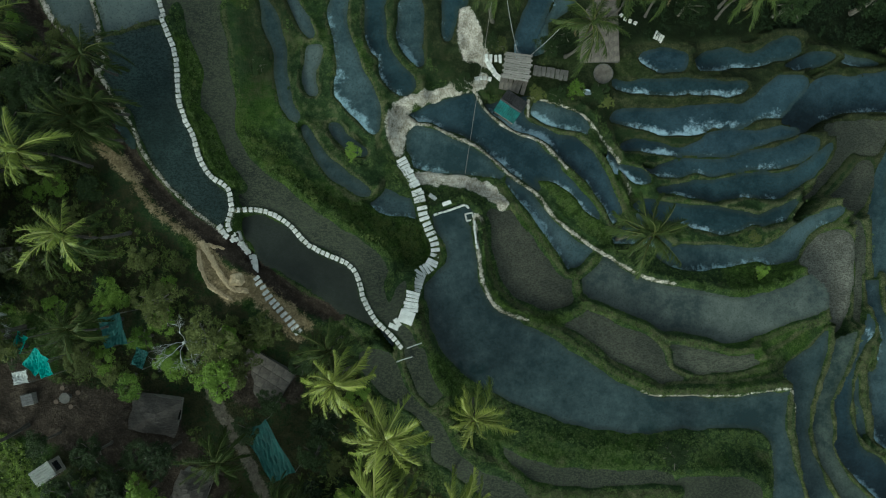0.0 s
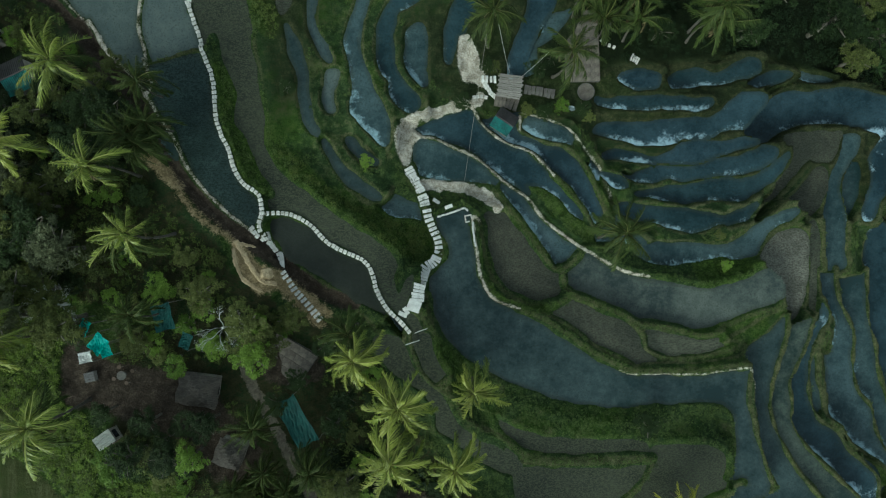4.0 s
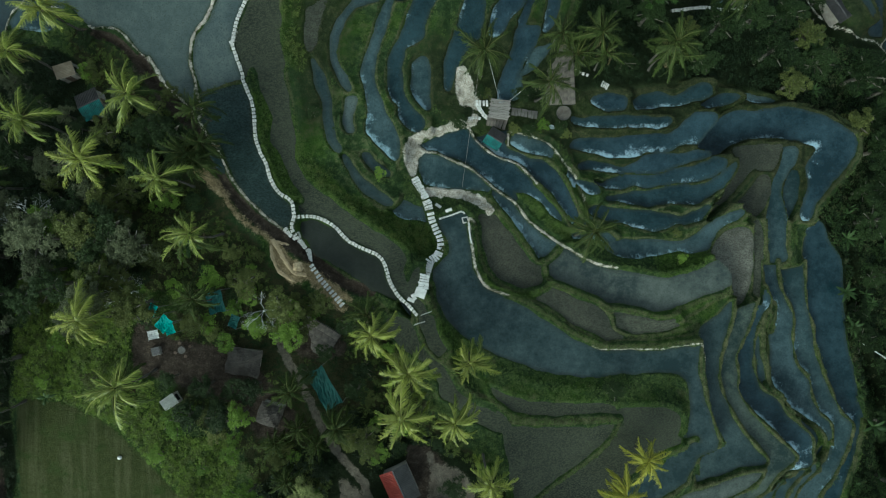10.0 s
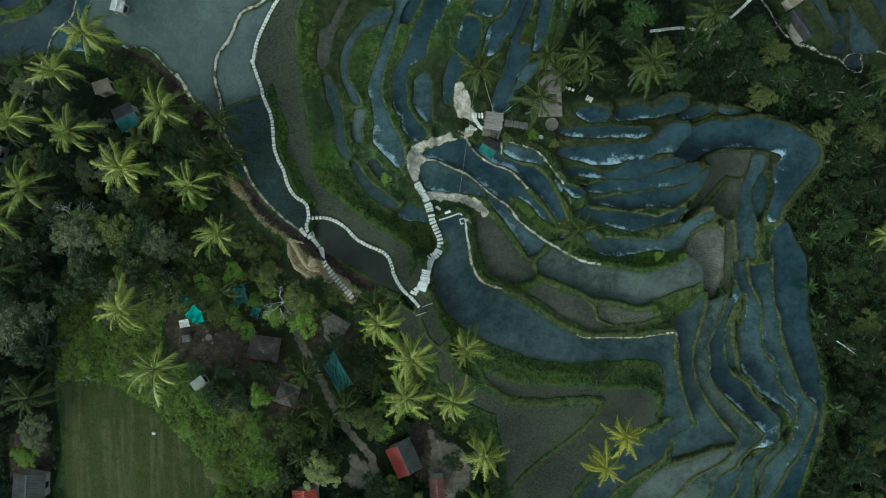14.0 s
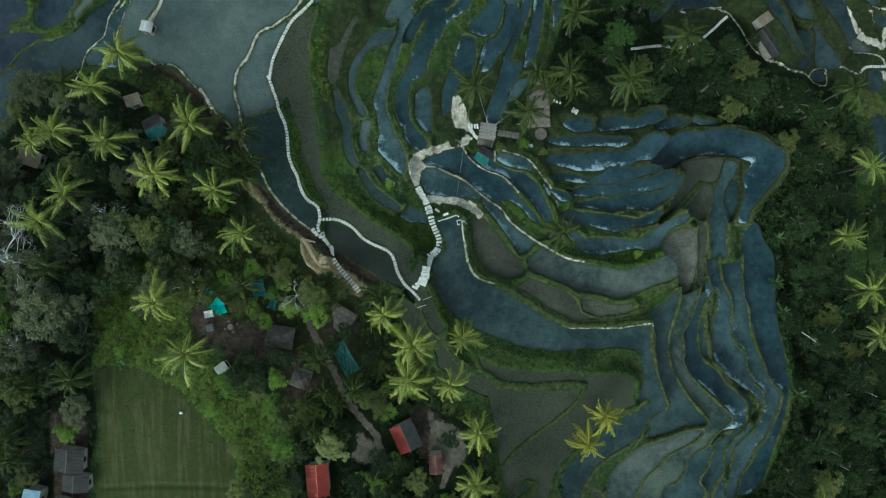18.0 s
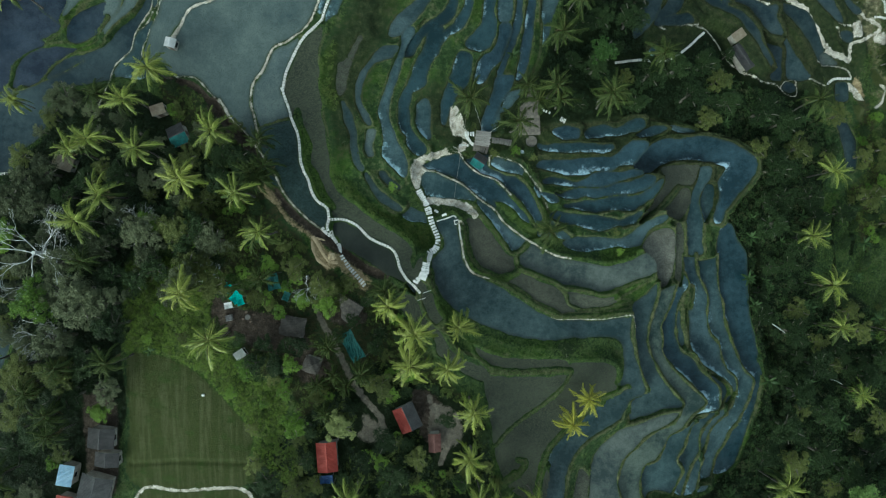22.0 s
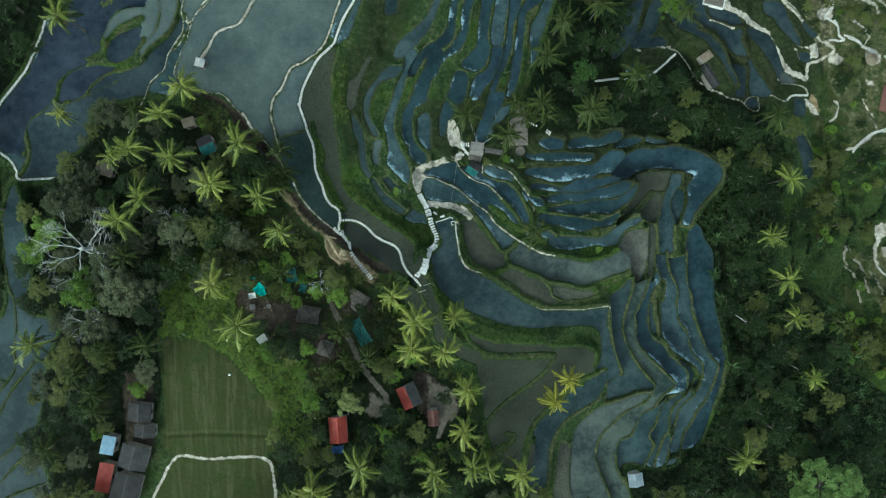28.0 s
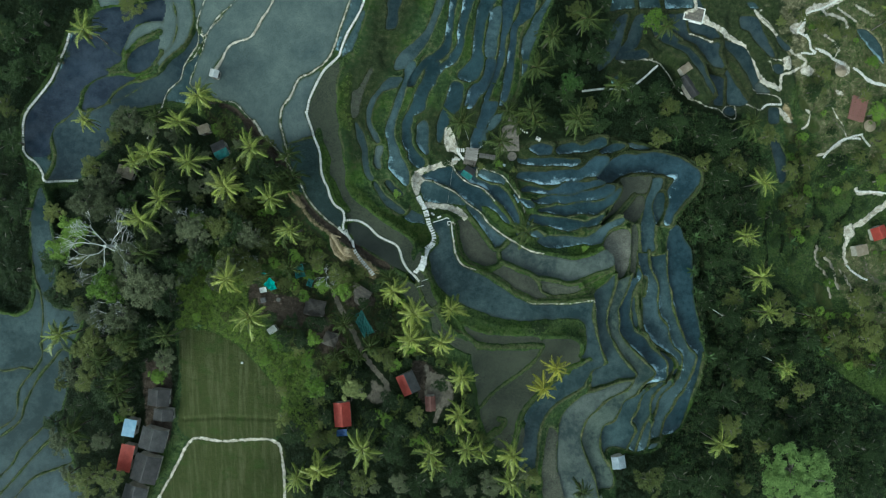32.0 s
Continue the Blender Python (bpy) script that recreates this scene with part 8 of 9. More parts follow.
# leafy low shrubs over the village slopes
SHRUBBY = np.argwhere((np.maximum(MASK["scrub"], MASK["lush"] * (GX < 5) * 0.7) > 0.5) & free)
pick = SHRUBBY[nr.choice(len(SHRUBBY), 4200)]
centre = np.c_[GX[pick[:, 0], pick[:, 1]], GY[pick[:, 0], pick[:, 1]], HEIGHT[pick[:, 0], pick[:, 1]] + 0.2]
verts, faces = leaf_cloud(nr, centre, nr.uniform(0.15, 0.6, len(centre)), 26, 0.22, 0.8, True)
tagged(new("low_shrubs", mesh_of("low_shrubs", verts, faces.tolist(), leafy("shrub_leaves", (0.012, 0.024, 0.005), (0.135, 0.172, 0.042)), True)), "low leafy green shrubs and weeds between the houses", "shrubs", kind="stuff")

# fresh weeds beside the lawn
MEADOW = np.argwhere((MASK["lush"] > 0.45) & free & (GX < -24) & (GY < 0))
pick = MEADOW[nr.choice(len(MEADOW), 2600)]
centre = np.c_[GX[pick[:, 0], pick[:, 1]], GY[pick[:, 0], pick[:, 1]], HEIGHT[pick[:, 0], pick[:, 1]] + 0.15]
verts, faces = leaf_cloud(nr, centre, nr.uniform(0.15, 0.5, len(centre)), 24, 0.2, 0.7, True)
tagged(new("meadow_weeds", mesh_of("meadow_weeds", verts, faces.tolist(), leafy("meadow_leaves", (0.02, 0.042, 0.005), (0.12, 0.175, 0.028), 0.5, 0.5), True)), "fresh green weeds beside the lawn", "weeds", kind="stuff")

# low growth on all wild ground, in patches of several kinds
WILD_AT = np.argwhere((MASK["wild"] > 0.5) & free)
OPEN_WILD = np.argwhere((MASK["wild"] > 0.5) & free & (GX > 56))
# the first, near-black growth carries the shade under the trees in its colour
for count, low, high, per, blade, dark, light, words in (
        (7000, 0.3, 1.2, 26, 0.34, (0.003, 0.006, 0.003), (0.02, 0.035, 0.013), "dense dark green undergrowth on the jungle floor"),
        (3800, 0.35, 1.1, 26, 0.26, (0.009, 0.018, 0.006), (0.058, 0.094, 0.03), "fresh green undergrowth between jungle trees"),
        (1700, 0.25, 0.8, 24, 0.22, (0.03, 0.034, 0.018), (0.12, 0.125, 0.06), "dry olive brushwood on the jungle floor")):
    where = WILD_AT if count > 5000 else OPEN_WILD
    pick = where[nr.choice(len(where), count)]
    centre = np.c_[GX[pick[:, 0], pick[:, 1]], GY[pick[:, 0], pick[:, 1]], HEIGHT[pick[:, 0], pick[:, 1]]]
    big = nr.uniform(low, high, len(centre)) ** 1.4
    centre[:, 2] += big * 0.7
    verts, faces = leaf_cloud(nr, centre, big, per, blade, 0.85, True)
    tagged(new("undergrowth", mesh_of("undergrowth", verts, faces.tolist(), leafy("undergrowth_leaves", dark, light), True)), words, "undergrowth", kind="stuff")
GRASSY = np.argwhere((MASK["wild"] < 0.4) & (MASK["scrub"] < 0.5) & (DRY > 0.3) & in_core & (MASK["lawn"] < 0.2) & (MASK["chalk"] < 0.2) & (MASK["dirt"] < 0.3) & (MASK["dull"] < 0.5) & (MASK["sand"] < 0.3) & ((narrow < 0.5) | (value_noise(1.3, 9) > 0.5)))
pick = GRASSY[nr.choice(len(GRASSY), 44000)]
centre = np.c_[GX[pick[:, 0], pick[:, 1]], GY[pick[:, 0], pick[:, 1]], HEIGHT[pick[:, 0], pick[:, 1]] + 0.05]
weedy = GRASSY[nr.choice(len(GRASSY), 3200)]
clump = np.c_[GX[weedy[:, 0], weedy[:, 1]], GY[weedy[:, 0], weedy[:, 1]], HEIGHT[weedy[:, 0], weedy[:, 1]] + 0.1]
verts, faces = leaf_cloud(nr, clump, nr.uniform(0.2, 0.6, len(clump)), 22, 0.17, 0.6, True)
tagged(new("bank_weeds", mesh_of("bank_weeds", verts, faces.tolist(), leafy("weed_leaves", (0.006, 0.014, 0.004), (0.06, 0.1, 0.022), 0.5, 0.5), True)), "dark green weeds in clumps on the banks", "weeds", kind="stuff")
TUFT = leafy("grass_tuft", (0.008, 0.017, 0.005), (0.088, 0.125, 0.036), 0.5, 0.8)
verts, faces = leaf_cloud(nr, centre, nr.uniform(0.06, 0.42, len(centre)) ** 1.15, 11, 0.14, 0.7, True)
tagged(new("bank_grass", mesh_of("bank_grass", verts, faces.tolist(), TUFT, True)), "tufts of green grass and weeds on the banks", "grass", kind="stuff")


# ---- built things ----
def box(bm, w, d, h, m=None, bevel=0.0):
    made = bmesh.ops.create_cube(bm, size=1, matrix=(m or Matrix.Identity(4)) @ Matrix.Diagonal((w, d, h, 1)))
    if bevel:
        edges = list({e for v in made["verts"] for e in v.link_edges})
        bmesh.ops.bevel(bm, geom=edges, offset=bevel, segments=1, affect="EDGES")


def at(x, y, z, turn=0.0):
    return pose(x, y, z, 0, 0, turn)


STONE = plain("white_stone", (0.42, 0.41, 0.37), (0.82, 0.81, 0.77), 3.0, 0.85, 0.4, vary=0.12)
PAINTED = plain("whitewashed_concrete", (0.5, 0.5, 0.47), (0.85, 0.85, 0.82), 1.5, 0.8, 0.3, vary=0.08)
CONCRETE = plain("grey_concrete", (0.055, 0.053, 0.048), (0.15, 0.142, 0.127), 0.8, 0.9, 0.4, vary=0.08)
PAVING = plain("brownish_paving", (0.06, 0.053, 0.045), (0.2, 0.175, 0.145), 0.9, 0.9, 0.4, vary=0.1)
TIMBER = plain("weathered_timber", (0.12, 0.11, 0.1), (0.34, 0.32, 0.29), 1.2, 0.85, 0.4, vary=0.15, stretch=(1, 8, 1, 0))
ROCK = plain("limestone", (0.28, 0.2, 0.1), (0.78, 0.63, 0.41), 1.0, 0.95, 0.7)
CHALKY = plain("weathered_chalk", (0.13, 0.115, 0.085), (0.42, 0.38, 0.31), 0.8, 0.95, 0.7)
WALLS = plain("plastered_wall", (0.2, 0.18, 0.15), (0.42, 0.4, 0.35), 1.0)
DOORWOOD = plain("door_wood", (0.06, 0.04, 0.03), (0.14, 0.1, 0.07), 2.0)
PANE = plain("dark_pane", (0.01, 0.012, 0.015), (0.03, 0.035, 0.04), 1.0, 0.1, 0.0)
ROOFS = {
    "red": plain("red_roof_sheet", (0.3, 0.035, 0.025), (0.55, 0.09, 0.06), 0.6, 0.55, 0.2), "brown": plain("brown_roof_sheet", (0.12, 0.05, 0.04), (0.26, 0.12, 0.1), 0.7, 0.7, 0.2),
    "grey": plain("grey_roof_sheet", (0.035, 0.035, 0.037), (0.13, 0.13, 0.132), 0.5, 0.7, 0.3), "dark": plain("dark_roof_tile", (0.03, 0.03, 0.032), (0.1, 0.095, 0.095), 0.7, 0.75, 0.3),
    "blue": plain("light_blue_sheet", (0.22, 0.42, 0.6), (0.5, 0.68, 0.8), 0.7, 0.5, 0.2), "sand": plain("sand_roof", (0.25, 0.2, 0.14), (0.5, 0.42, 0.32), 0.8, 0.85, 0.3),
    "pale": plain("pale_roof_sheet", (0.35, 0.37, 0.34), (0.6, 0.62, 0.58), 0.8, 0.7, 0.2), "thatch": plain("thatch", (0.055, 0.05, 0.045), (0.19, 0.17, 0.15), 3.0, 0.95, 0.8, stretch=(1, 6, 1, 0)),
    "white": plain("white_roof_sheet", (0.55, 0.56, 0.55), (0.85, 0.86, 0.86), 0.8, 0.6, 0.2), "teal": plain("teal_roof_sheet", (0.01, 0.05, 0.05), (0.05, 0.36, 0.33), 0.9, 0.6, 0.3), "bluewhite": plain("bluish_roof_sheet", (0.2, 0.26, 0.32), (0.6, 0.66, 0.7), 0.5, 0.5, 0.2)}
CLOTH = {"teal": plain("teal_tarpaulin", (0.0, 0.3, 0.27), (0.04, 0.6, 0.52), 0.7, 0.6, 0.4), "dull": plain("faded_green_tarpaulin", (0.0, 0.045, 0.042), (0.015, 0.13, 0.115), 0.9, 0.7, 0.5), "white": plain("white_tarpaulin", (0.6, 0.62, 0.62), (0.85, 0.87, 0.87), 0.7, 0.6, 0.4), "blue": plain("blue_tarpaulin", (0.02, 0.06, 0.2), (0.05, 0.14, 0.34), 0.7, 0.6, 0.4)}
ROOF_WORDS = {"red": "red corrugated sheet roof", "brown": "brown sheet roof", "grey": "grey weathered sheet roof", "dark": "dark tiled roof", "blue": "light blue sheet roof", "sand": "sand-coloured roof",
              "pale": "pale sheet roof", "thatch": "grey thatched roof", "white": "white sheet roof", "hut": "half dark, half teal roof", "patched": "half grey, half red roof", "bluewhite": "bluish white sheet roof"}

HALVES = {"hut": ("dark", "teal"), "patched": ("grey", "red")}


def roof_sheet(w, run, fall, pitch=0.22):
    """Ribbed sheet: w along the ridge (y), falling along +x."""
    bm = bmesh.new()
    n = max(6, int(w / pitch))
    rows = []
    for x, z in ((0, 0), (run * 0.5, -fall * 0.5), (run, -fall)):
        rows.append([bm.verts.new((x, -w / 2 + w * k / (2 * n), z + (0.035 if k % 2 else 0.0))) for k in range(2 * n + 1)])
    for a, b in zip(rows, rows[1:]):
        for k in range(2 * n):
            bm.faces.new((a[k], b[k], b[k + 1], a[k + 1]))
    bmesh.ops.solidify(bm, geom=bm.faces[:], thickness=0.04)
    return bm


def house(kind, look_of, x, y, h, w, d, turn):
    z = min(height_at(x + a, y + b) for a in (-1, 0, 1) for b in (-1, 0, 1)) - 0.1
    ob = new("house" if kind == "house" else "shed")
    ob.matrix_basis = at(x, y, z, turn)
    tagged(ob, "small village " + ("house" if kind == "house" else "shed") + " with a " + ROOF_WORDS[look_of], "house" if kind == "house" else "shed")
    fall = 0.28 * w / 2 if kind == "house" else 0.12 * w
    wall_h = h - fall - (0.75 if look_of == "thatch" else 0.05)
    iw, idp = w * 0.82, d * 0.86
    for name, bw, bd, px, py in (("wall", iw, 0.14, 0, -idp / 2), ("wall", iw, 0.14, 0, idp / 2), ("wall", 0.14, idp - 0.14, -iw / 2 + 0.07, 0), ("wall", 0.14, idp - 0.14, iw / 2 - 0.07, 0)):
        bm = bmesh.new()
        box(bm, bw, bd, wall_h, Matrix.Translation((px, py, wall_h / 2)))
        part(name, bm, WALLS, ob)
    if look_of == "thatch":
        bm = bmesh.new()
        n = 10
        grid = []
        for j in range(n + 1):
            row = []
            for i in range(n + 1):
                u, v = 2 * i / n - 1, 2 * j / n - 1
                m = max(abs(u), abs(v))
                row.append(bm.verts.new((u * w / 2 * (1 + 0.04 * math.sin(5 * v + x)), v * d / 2 * (1 + 0.04 * math.sin(4 * u + y)), h - 0.9 * m ** 1.3 + 0.05 * math.sin(9 * u + 7 * v))))
            grid.append(row)
        for j in range(n):
            for i in range(n):
                bm.faces.new((grid[j][i], grid[j][i + 1], grid[j + 1][i + 1], grid[j + 1][i]))
        bmesh.ops.solidify(bm, geom=bm.faces[:], thickness=0.12)
        part("roof", bm, ROOFS[look_of], ob)
    elif kind == "house":
        for s in (0, 180):
            r = part("roof", roof_sheet(d, w / 2 + 0.05, fall), ROOFS[HALVES.get(look_of, (look_of, look_of))[1 if s else 0]], ob)
            r.matrix_basis = pose(0, 0, h, 0, 0, s)
        bm = bmesh.new()
        box(bm, 0.22, d + 0.06, 0.06, Matrix.Translation((0, 0, h + 0.05)), 0.02)
        part("ridge_cap", bm, ROOFS[HALVES.get(look_of, (look_of,))[0]], ob)
    else:
        r = part("roof", roof_sheet(d, w, fall), ROOFS[look_of], ob)
        r.matrix_basis = pose(-w / 2, 0, h, 0, 0, 0)
    bm = bmesh.new()
    box(bm, 0.8, 0.06, min(1.95, wall_h - 0.1), Matrix.Translation((0, -idp / 2 - 0.1, min(1.95, wall_h - 0.1) / 2)), 0.01)
    part("door", bm, DOORWOOD, ob)
    bm = bmesh.new()
    box(bm, 0.06, 0.9, 0.7, Matrix.Translation((iw / 2 + 0.02, 0, wall_h * 0.6)), 0.01)
    win = part("window", bm, PANE, ob)
    bm = bmesh.new()
    box(bm, 0.1, 1.05, 0.06, Matrix.Translation((iw / 2 + 0.05, 0, wall_h * 0.6 - 0.4)))
    part("window_sill", bm, WALLS, win)


for row in HOUSES:
    house(*row)


def tarp(look_of, x, y, h, w, d, turn, seed):
    rg = random.Random(seed)
    ob = tagged(new("tarpaulin_shelter"), {"teal": "bright teal tarpaulin stretched over four poles", "dull": "faded dark teal tarpaulin stretched over four poles", "white": "white tarpaulin stretched over four poles", "blue": "dark blue tarpaulin stretched over four poles"}[look_of], "shelter")
    ob.matrix_basis = at(x, y, height_at(x, y) - 0.1, turn)
    bm = bmesh.new()
    n = 12
    v = [[bm.verts.new(((i / n - 0.5) * w * (0.97 + 0.03 * math.sin(j * 0.9 + seed) - 0.05 * math.sin(math.pi * j / n)), (j / n - 0.5) * d * (0.97 + 0.03 * math.sin(i * 0.8 + 2 * seed) - 0.05 * math.sin(math.pi * i / n)), h - 0.25 * math.sin(math.pi * i / n) * math.sin(math.pi * j / n) + 0.35 * (i / n) + rg.uniform(-0.06, 0.06))) for i in range(n + 1)] for j in range(n + 1)]
    for j in range(n):
        for i in range(n):
            bm.faces.new((v[j][i], v[j][i + 1], v[j + 1][i + 1], v[j + 1][i]))
    bmesh.ops.solidify(bm, geom=bm.faces[:], thickness=0.01)
    part("sheet", bm, CLOTH[look_of], ob)
    for sx in (0, 1):
        for sy in (-0.47, 0.47):
            bm = bmesh.new()
            tube(bm, [((sx - 0.5) * w * 0.95, sy * d, -0.2), ((sx - 0.5) * w * 0.95, sy * d, h + 0.33 * sx)], [0.04, 0.035], 6)
            part("pole", bm, TIMBER, ob)


for k, row in enumerate(TARPS):
    tarp(*row, k)


def deck(look_of, x, y, h, w, d, turn):
    z = height_at(x, y)
    words = {"plank": ("platform", "weathered grey plank platform on short posts"), "concrete": ("slab", "worn grey concrete slab"), "paving": ("viewing_platform", "brown paved viewing platform with a white rim"), "deck": ("deck", "brown timber deck on posts"), "floor": ("concrete_floor", "stained brown-grey concrete floor slab")}[look_of]
    ob = tagged(new(words[0]), words[1], "platform")
    ob.matrix_basis = at(x, y, z, turn)
    if look_of in ("plank", "deck"):
        n = int(d / 0.24)
        bm = bmesh.new()
        box(bm, w, d / n - 0.035, 0.06, None, 0.008)
        me = bpy.data.meshes.new("plank")
        bm.to_mesh(me)
        bm.free()
        me.materials.append(TIMBER if look_of == "plank" else ROOFS["brown"])
        for k in range(n):
            share("plank", me, ob, pose(0.07 * ((k * 7) % 5 - 2), -d / 2 + d * (k + 0.5) / n, h + 0.012 * (k * 5 % 3), 0, 0, 0.5 * ((k * 3) % 5 - 2)))
        for sx in (-0.45, 0, 0.45):
            for sy in (-0.45, 0.45):
                bm = bmesh.new()
                box(bm, 0.12, 0.12, h + 0.7, Matrix.Translation((sx * w, sy * d, (h - 0.7) / 2)))
                part("post", bm, TIMBER, ob)
        for sx in (-0.45, 0.45):
            bm = bmesh.new()
            box(bm, 0.1, d, 0.12, Matrix.Translation((sx * w, 0, h - 0.09)))
            part("beam", bm, TIMBER, ob)
    else:
        nx, ny = max(2, round(w / 1.1)), max(2, round(d / 1.1))
        bm = bmesh.new()
        box(bm, w / nx - 0.02, d / ny - 0.02, 0.08, None, 0.01)
        me = bpy.data.meshes.new("paving_slab")
        bm.to_mesh(me)
        bm.free()
        me.materials.append(CONCRETE if look_of == "concrete" else PAVING)
        for i in range(nx):
            for j in range(ny):
                share("paving_slab", me, ob, pose(-w / 2 + w * (i + 0.5) / nx, -d / 2 + d * (j + 0.5) / ny, h))
        bm = bmesh.new()
        box(bm, w - 0.05, d - 0.05, h + 1.2, Matrix.Translation((0, 0, (h - 1.2) / 2 - 0.05)))
        part("base", bm, CONCRETE, ob)
        if look_of == "paving":
            for a, b, px, py in ((w + 0.5, 0.25, 0, d / 2 + 0.12), (w + 0.5, 0.25, 0, -d / 2 - 0.12), (0.25, d, w / 2 + 0.12, 0), (0.25, d, -w / 2 - 0.12, 0)):
                bm = bmesh.new()
                box(bm, a, b, h + 1.0, Matrix.Translation((px, py, (h - 1.0) / 2 + 0.08)), 0.02)
                part("rim", bm, PAINTED, ob)


for row in DECKS:
    deck(*row)
for x, y, h, r in PARASOLS:
    ob = tagged(new("parasol"), "round beige thatched parasol on a wooden pole", "parasol", "parasols")
    ob.matrix_basis = at(x, y, height_at(x, y))
    bm = bmesh.new()
    tube(bm, [(0, 0, -0.2), (0, 0, h)], [0.05, 0.04], 8)
    part("pole", bm, TIMBER, ob)
    bm = bmesh.new()
    tip_v = bm.verts.new((0, 0, h + 0.3))
    rim = [bm.verts.new((r * math.cos(a) * (1 + 0.03 * (k % 2)), r * math.sin(a), h - 0.35 + 0.05 * (k % 2))) for k, a in enumerate(2 * math.pi * s / 28 for s in range(28))]
    for k in range(28):
        bm.faces.new((tip_v, rim[k], rim[(k + 1) % 28]))
    bmesh.ops.solidify(bm, geom=bm.faces[:], thickness=0.06)
    part("canopy", bm, ROOFS["sand"], ob)


# ---- stepping stones and stairs ----
def along(points, pitch):
    """Places every pitch metres along a curve, with the heading in radians."""
    c = smooth(points, step=0.1)
    s = np.r_[0, np.cumsum(np.hypot(*np.diff(c, axis=0).T))]
    out = []
    for q in np.arange(pitch / 2, s[-1], pitch):
        i = min(len(c) - 2, max(0, np.searchsorted(s, q) - 1))
        d = c[i + 1] - c[i]
        out.append((c[i][0] + d[0] * (q - s[i]) / max(1e-6, s[i + 1] - s[i]), c[i][1] + d[1] * (q - s[i]) / max(1e-6, s[i + 1] - s[i]), math.atan2(d[1], d[0])))
    return out


def stone_mesh(name, w, d, h, seed, material):
    rg = random.Random(seed)
    bm = bmesh.new()
    box(bm, w, d, h, None, min(w, d, h) * 0.16)
    for v in bm.verts:
        v.co += Vector((rg.uniform(-1, 1) * w, rg.uniform(-1, 1) * d, rg.uniform(-1, 1) * h * 0.5)) * 0.045
    me = bpy.data.meshes.new(name)
    bm.to_mesh(me)
    bm.free()
    me.materials.append(material)
    return me


def slab_row(thing, piece, label, category, points, pitch, wide, deep, high, material, lift=0.05, skew=5.0, owner=None):
    rg = random.Random(len(points) * 13 + int(pitch * 100))
    meshes = [stone_mesh(piece, deep, wide, high, k, material) for k in range(4)]
    ob = owner or tagged(new(thing), label, category)
    for x, y, a in along(points, pitch):
        z = 0.5 * height_at(x, y) + 0.5 * max(height_at(x + u, y + v) for u in (-0.35, 0, 0.35) for v in (-0.35, 0, 0.35)) + lift
        share(piece, meshes[rg.randrange(4)], ob, Matrix.LocRotScale((x + rg.uniform(-0.03, 0.03), y + rg.uniform(-0.03, 0.03), z), Euler((0, 0, a + radians(rg.uniform(-skew, skew)))), (1, rg.uniform(0.9, 1.1), 1)))
    return ob


for kind, half, pts in RIDGES:
    if kind == "stone":
        slab_row("stepping_stone_path", "stone", "white square stepping stones set along an earth bund", "stone path", pts, 0.52, 0.48, 0.4, 0.16, STONE)
stairs = None
for key, pitch, wide, deep in (("stairway_top", 0.4, 1.05, 0.35), ("stairway_mid", 0.38, 1.25, 0.33), ("stairway_gap", 0.58, 0.98, 0.38), ("stairway_turn", 0.36, 1.15, 0.3), ("stairway_low", 0.345, 1.4, 0.31), ("stairway_foot", 0.62, 1.0, 0.5)):
    stairs = slab_row("stairway", "step", "white concrete slab stairway winding between paddies", "stairs", STEPS[key], pitch, wide, deep, 0.16, PAINTED, 0.16, 2.0, stairs)
slab_row("side_stairway", "step", "small pale stone steps down an earth bank", "stairs", STEPS["side"], 0.58, 0.82, 0.36, 0.15, STONE, 0.16, 3.0)
slab_row("slab_walkway", "slab", "grey slab walkway beside the hut", "walkway", STEPS["walk"], 0.5, 1.15, 0.44, 0.12, CONCRETE, 0.2)
slab_row("slab_walkway", "slab", "white slab steps beside the platform", "walkway", STEPS["walk2"], 0.5, 0.85, 0.3, 0.12, PAINTED, 0.2)
slab_row("stone_path", "stone", "pale stone path forking below the platform", "stone path", STEPS["ypath"], 0.42, 0.55, 0.4, 0.14, STONE, 0.15, 9.0)
slab_row("stone_path", "stone", "short pale stone path below the platform", "stone path", STEPS["ypath2"], 0.5, 0.45, 0.4, 0.14, STONE, 0.15, 14.0)
slab_row("paved_apron", "slab", "brown stone slabs fanned out behind the hut", "paving", STEPS["fan"], 0.5, 1.7, 0.46, 0.12, PAVING, 0.2, 4.0)
slab_row("slab_steps", "step", "white slab steps at the jungle edge", "stairs", STEPS["far_steps"], 0.3, 0.85, 0.22, 0.14, STONE, 0.25, 2.0)
slab_row("stone_path", "stone", "scattered white stones at the jungle edge", "stone path", STEPS["far_stones"], 0.6, 0.4, 0.34, 0.16, STONE, 0.15, 20.0)
slab_row("garden_path", "slab", "small grey garden slabs on bare earth", "stone path", STEPS["garden"], 0.62, 0.5, 0.42, 0.1, CONCRETE, 0.08, 8.0)
slab_row("stone_path", "stone", "white stones along the weir beside a ditch", "stone path", STEPS["edge_a"], 0.55, 0.55, 0.45, 0.18, STONE, 0.12, 12.0)
for key in ("kerb", "kerb2"):
    slab_row("kerb", "kerb_stone", "white kerb stones along a pond edge", "kerb", STEPS[key], 0.5, 0.22, 0.49, 0.25, PAINTED, 0.12, 1.0)


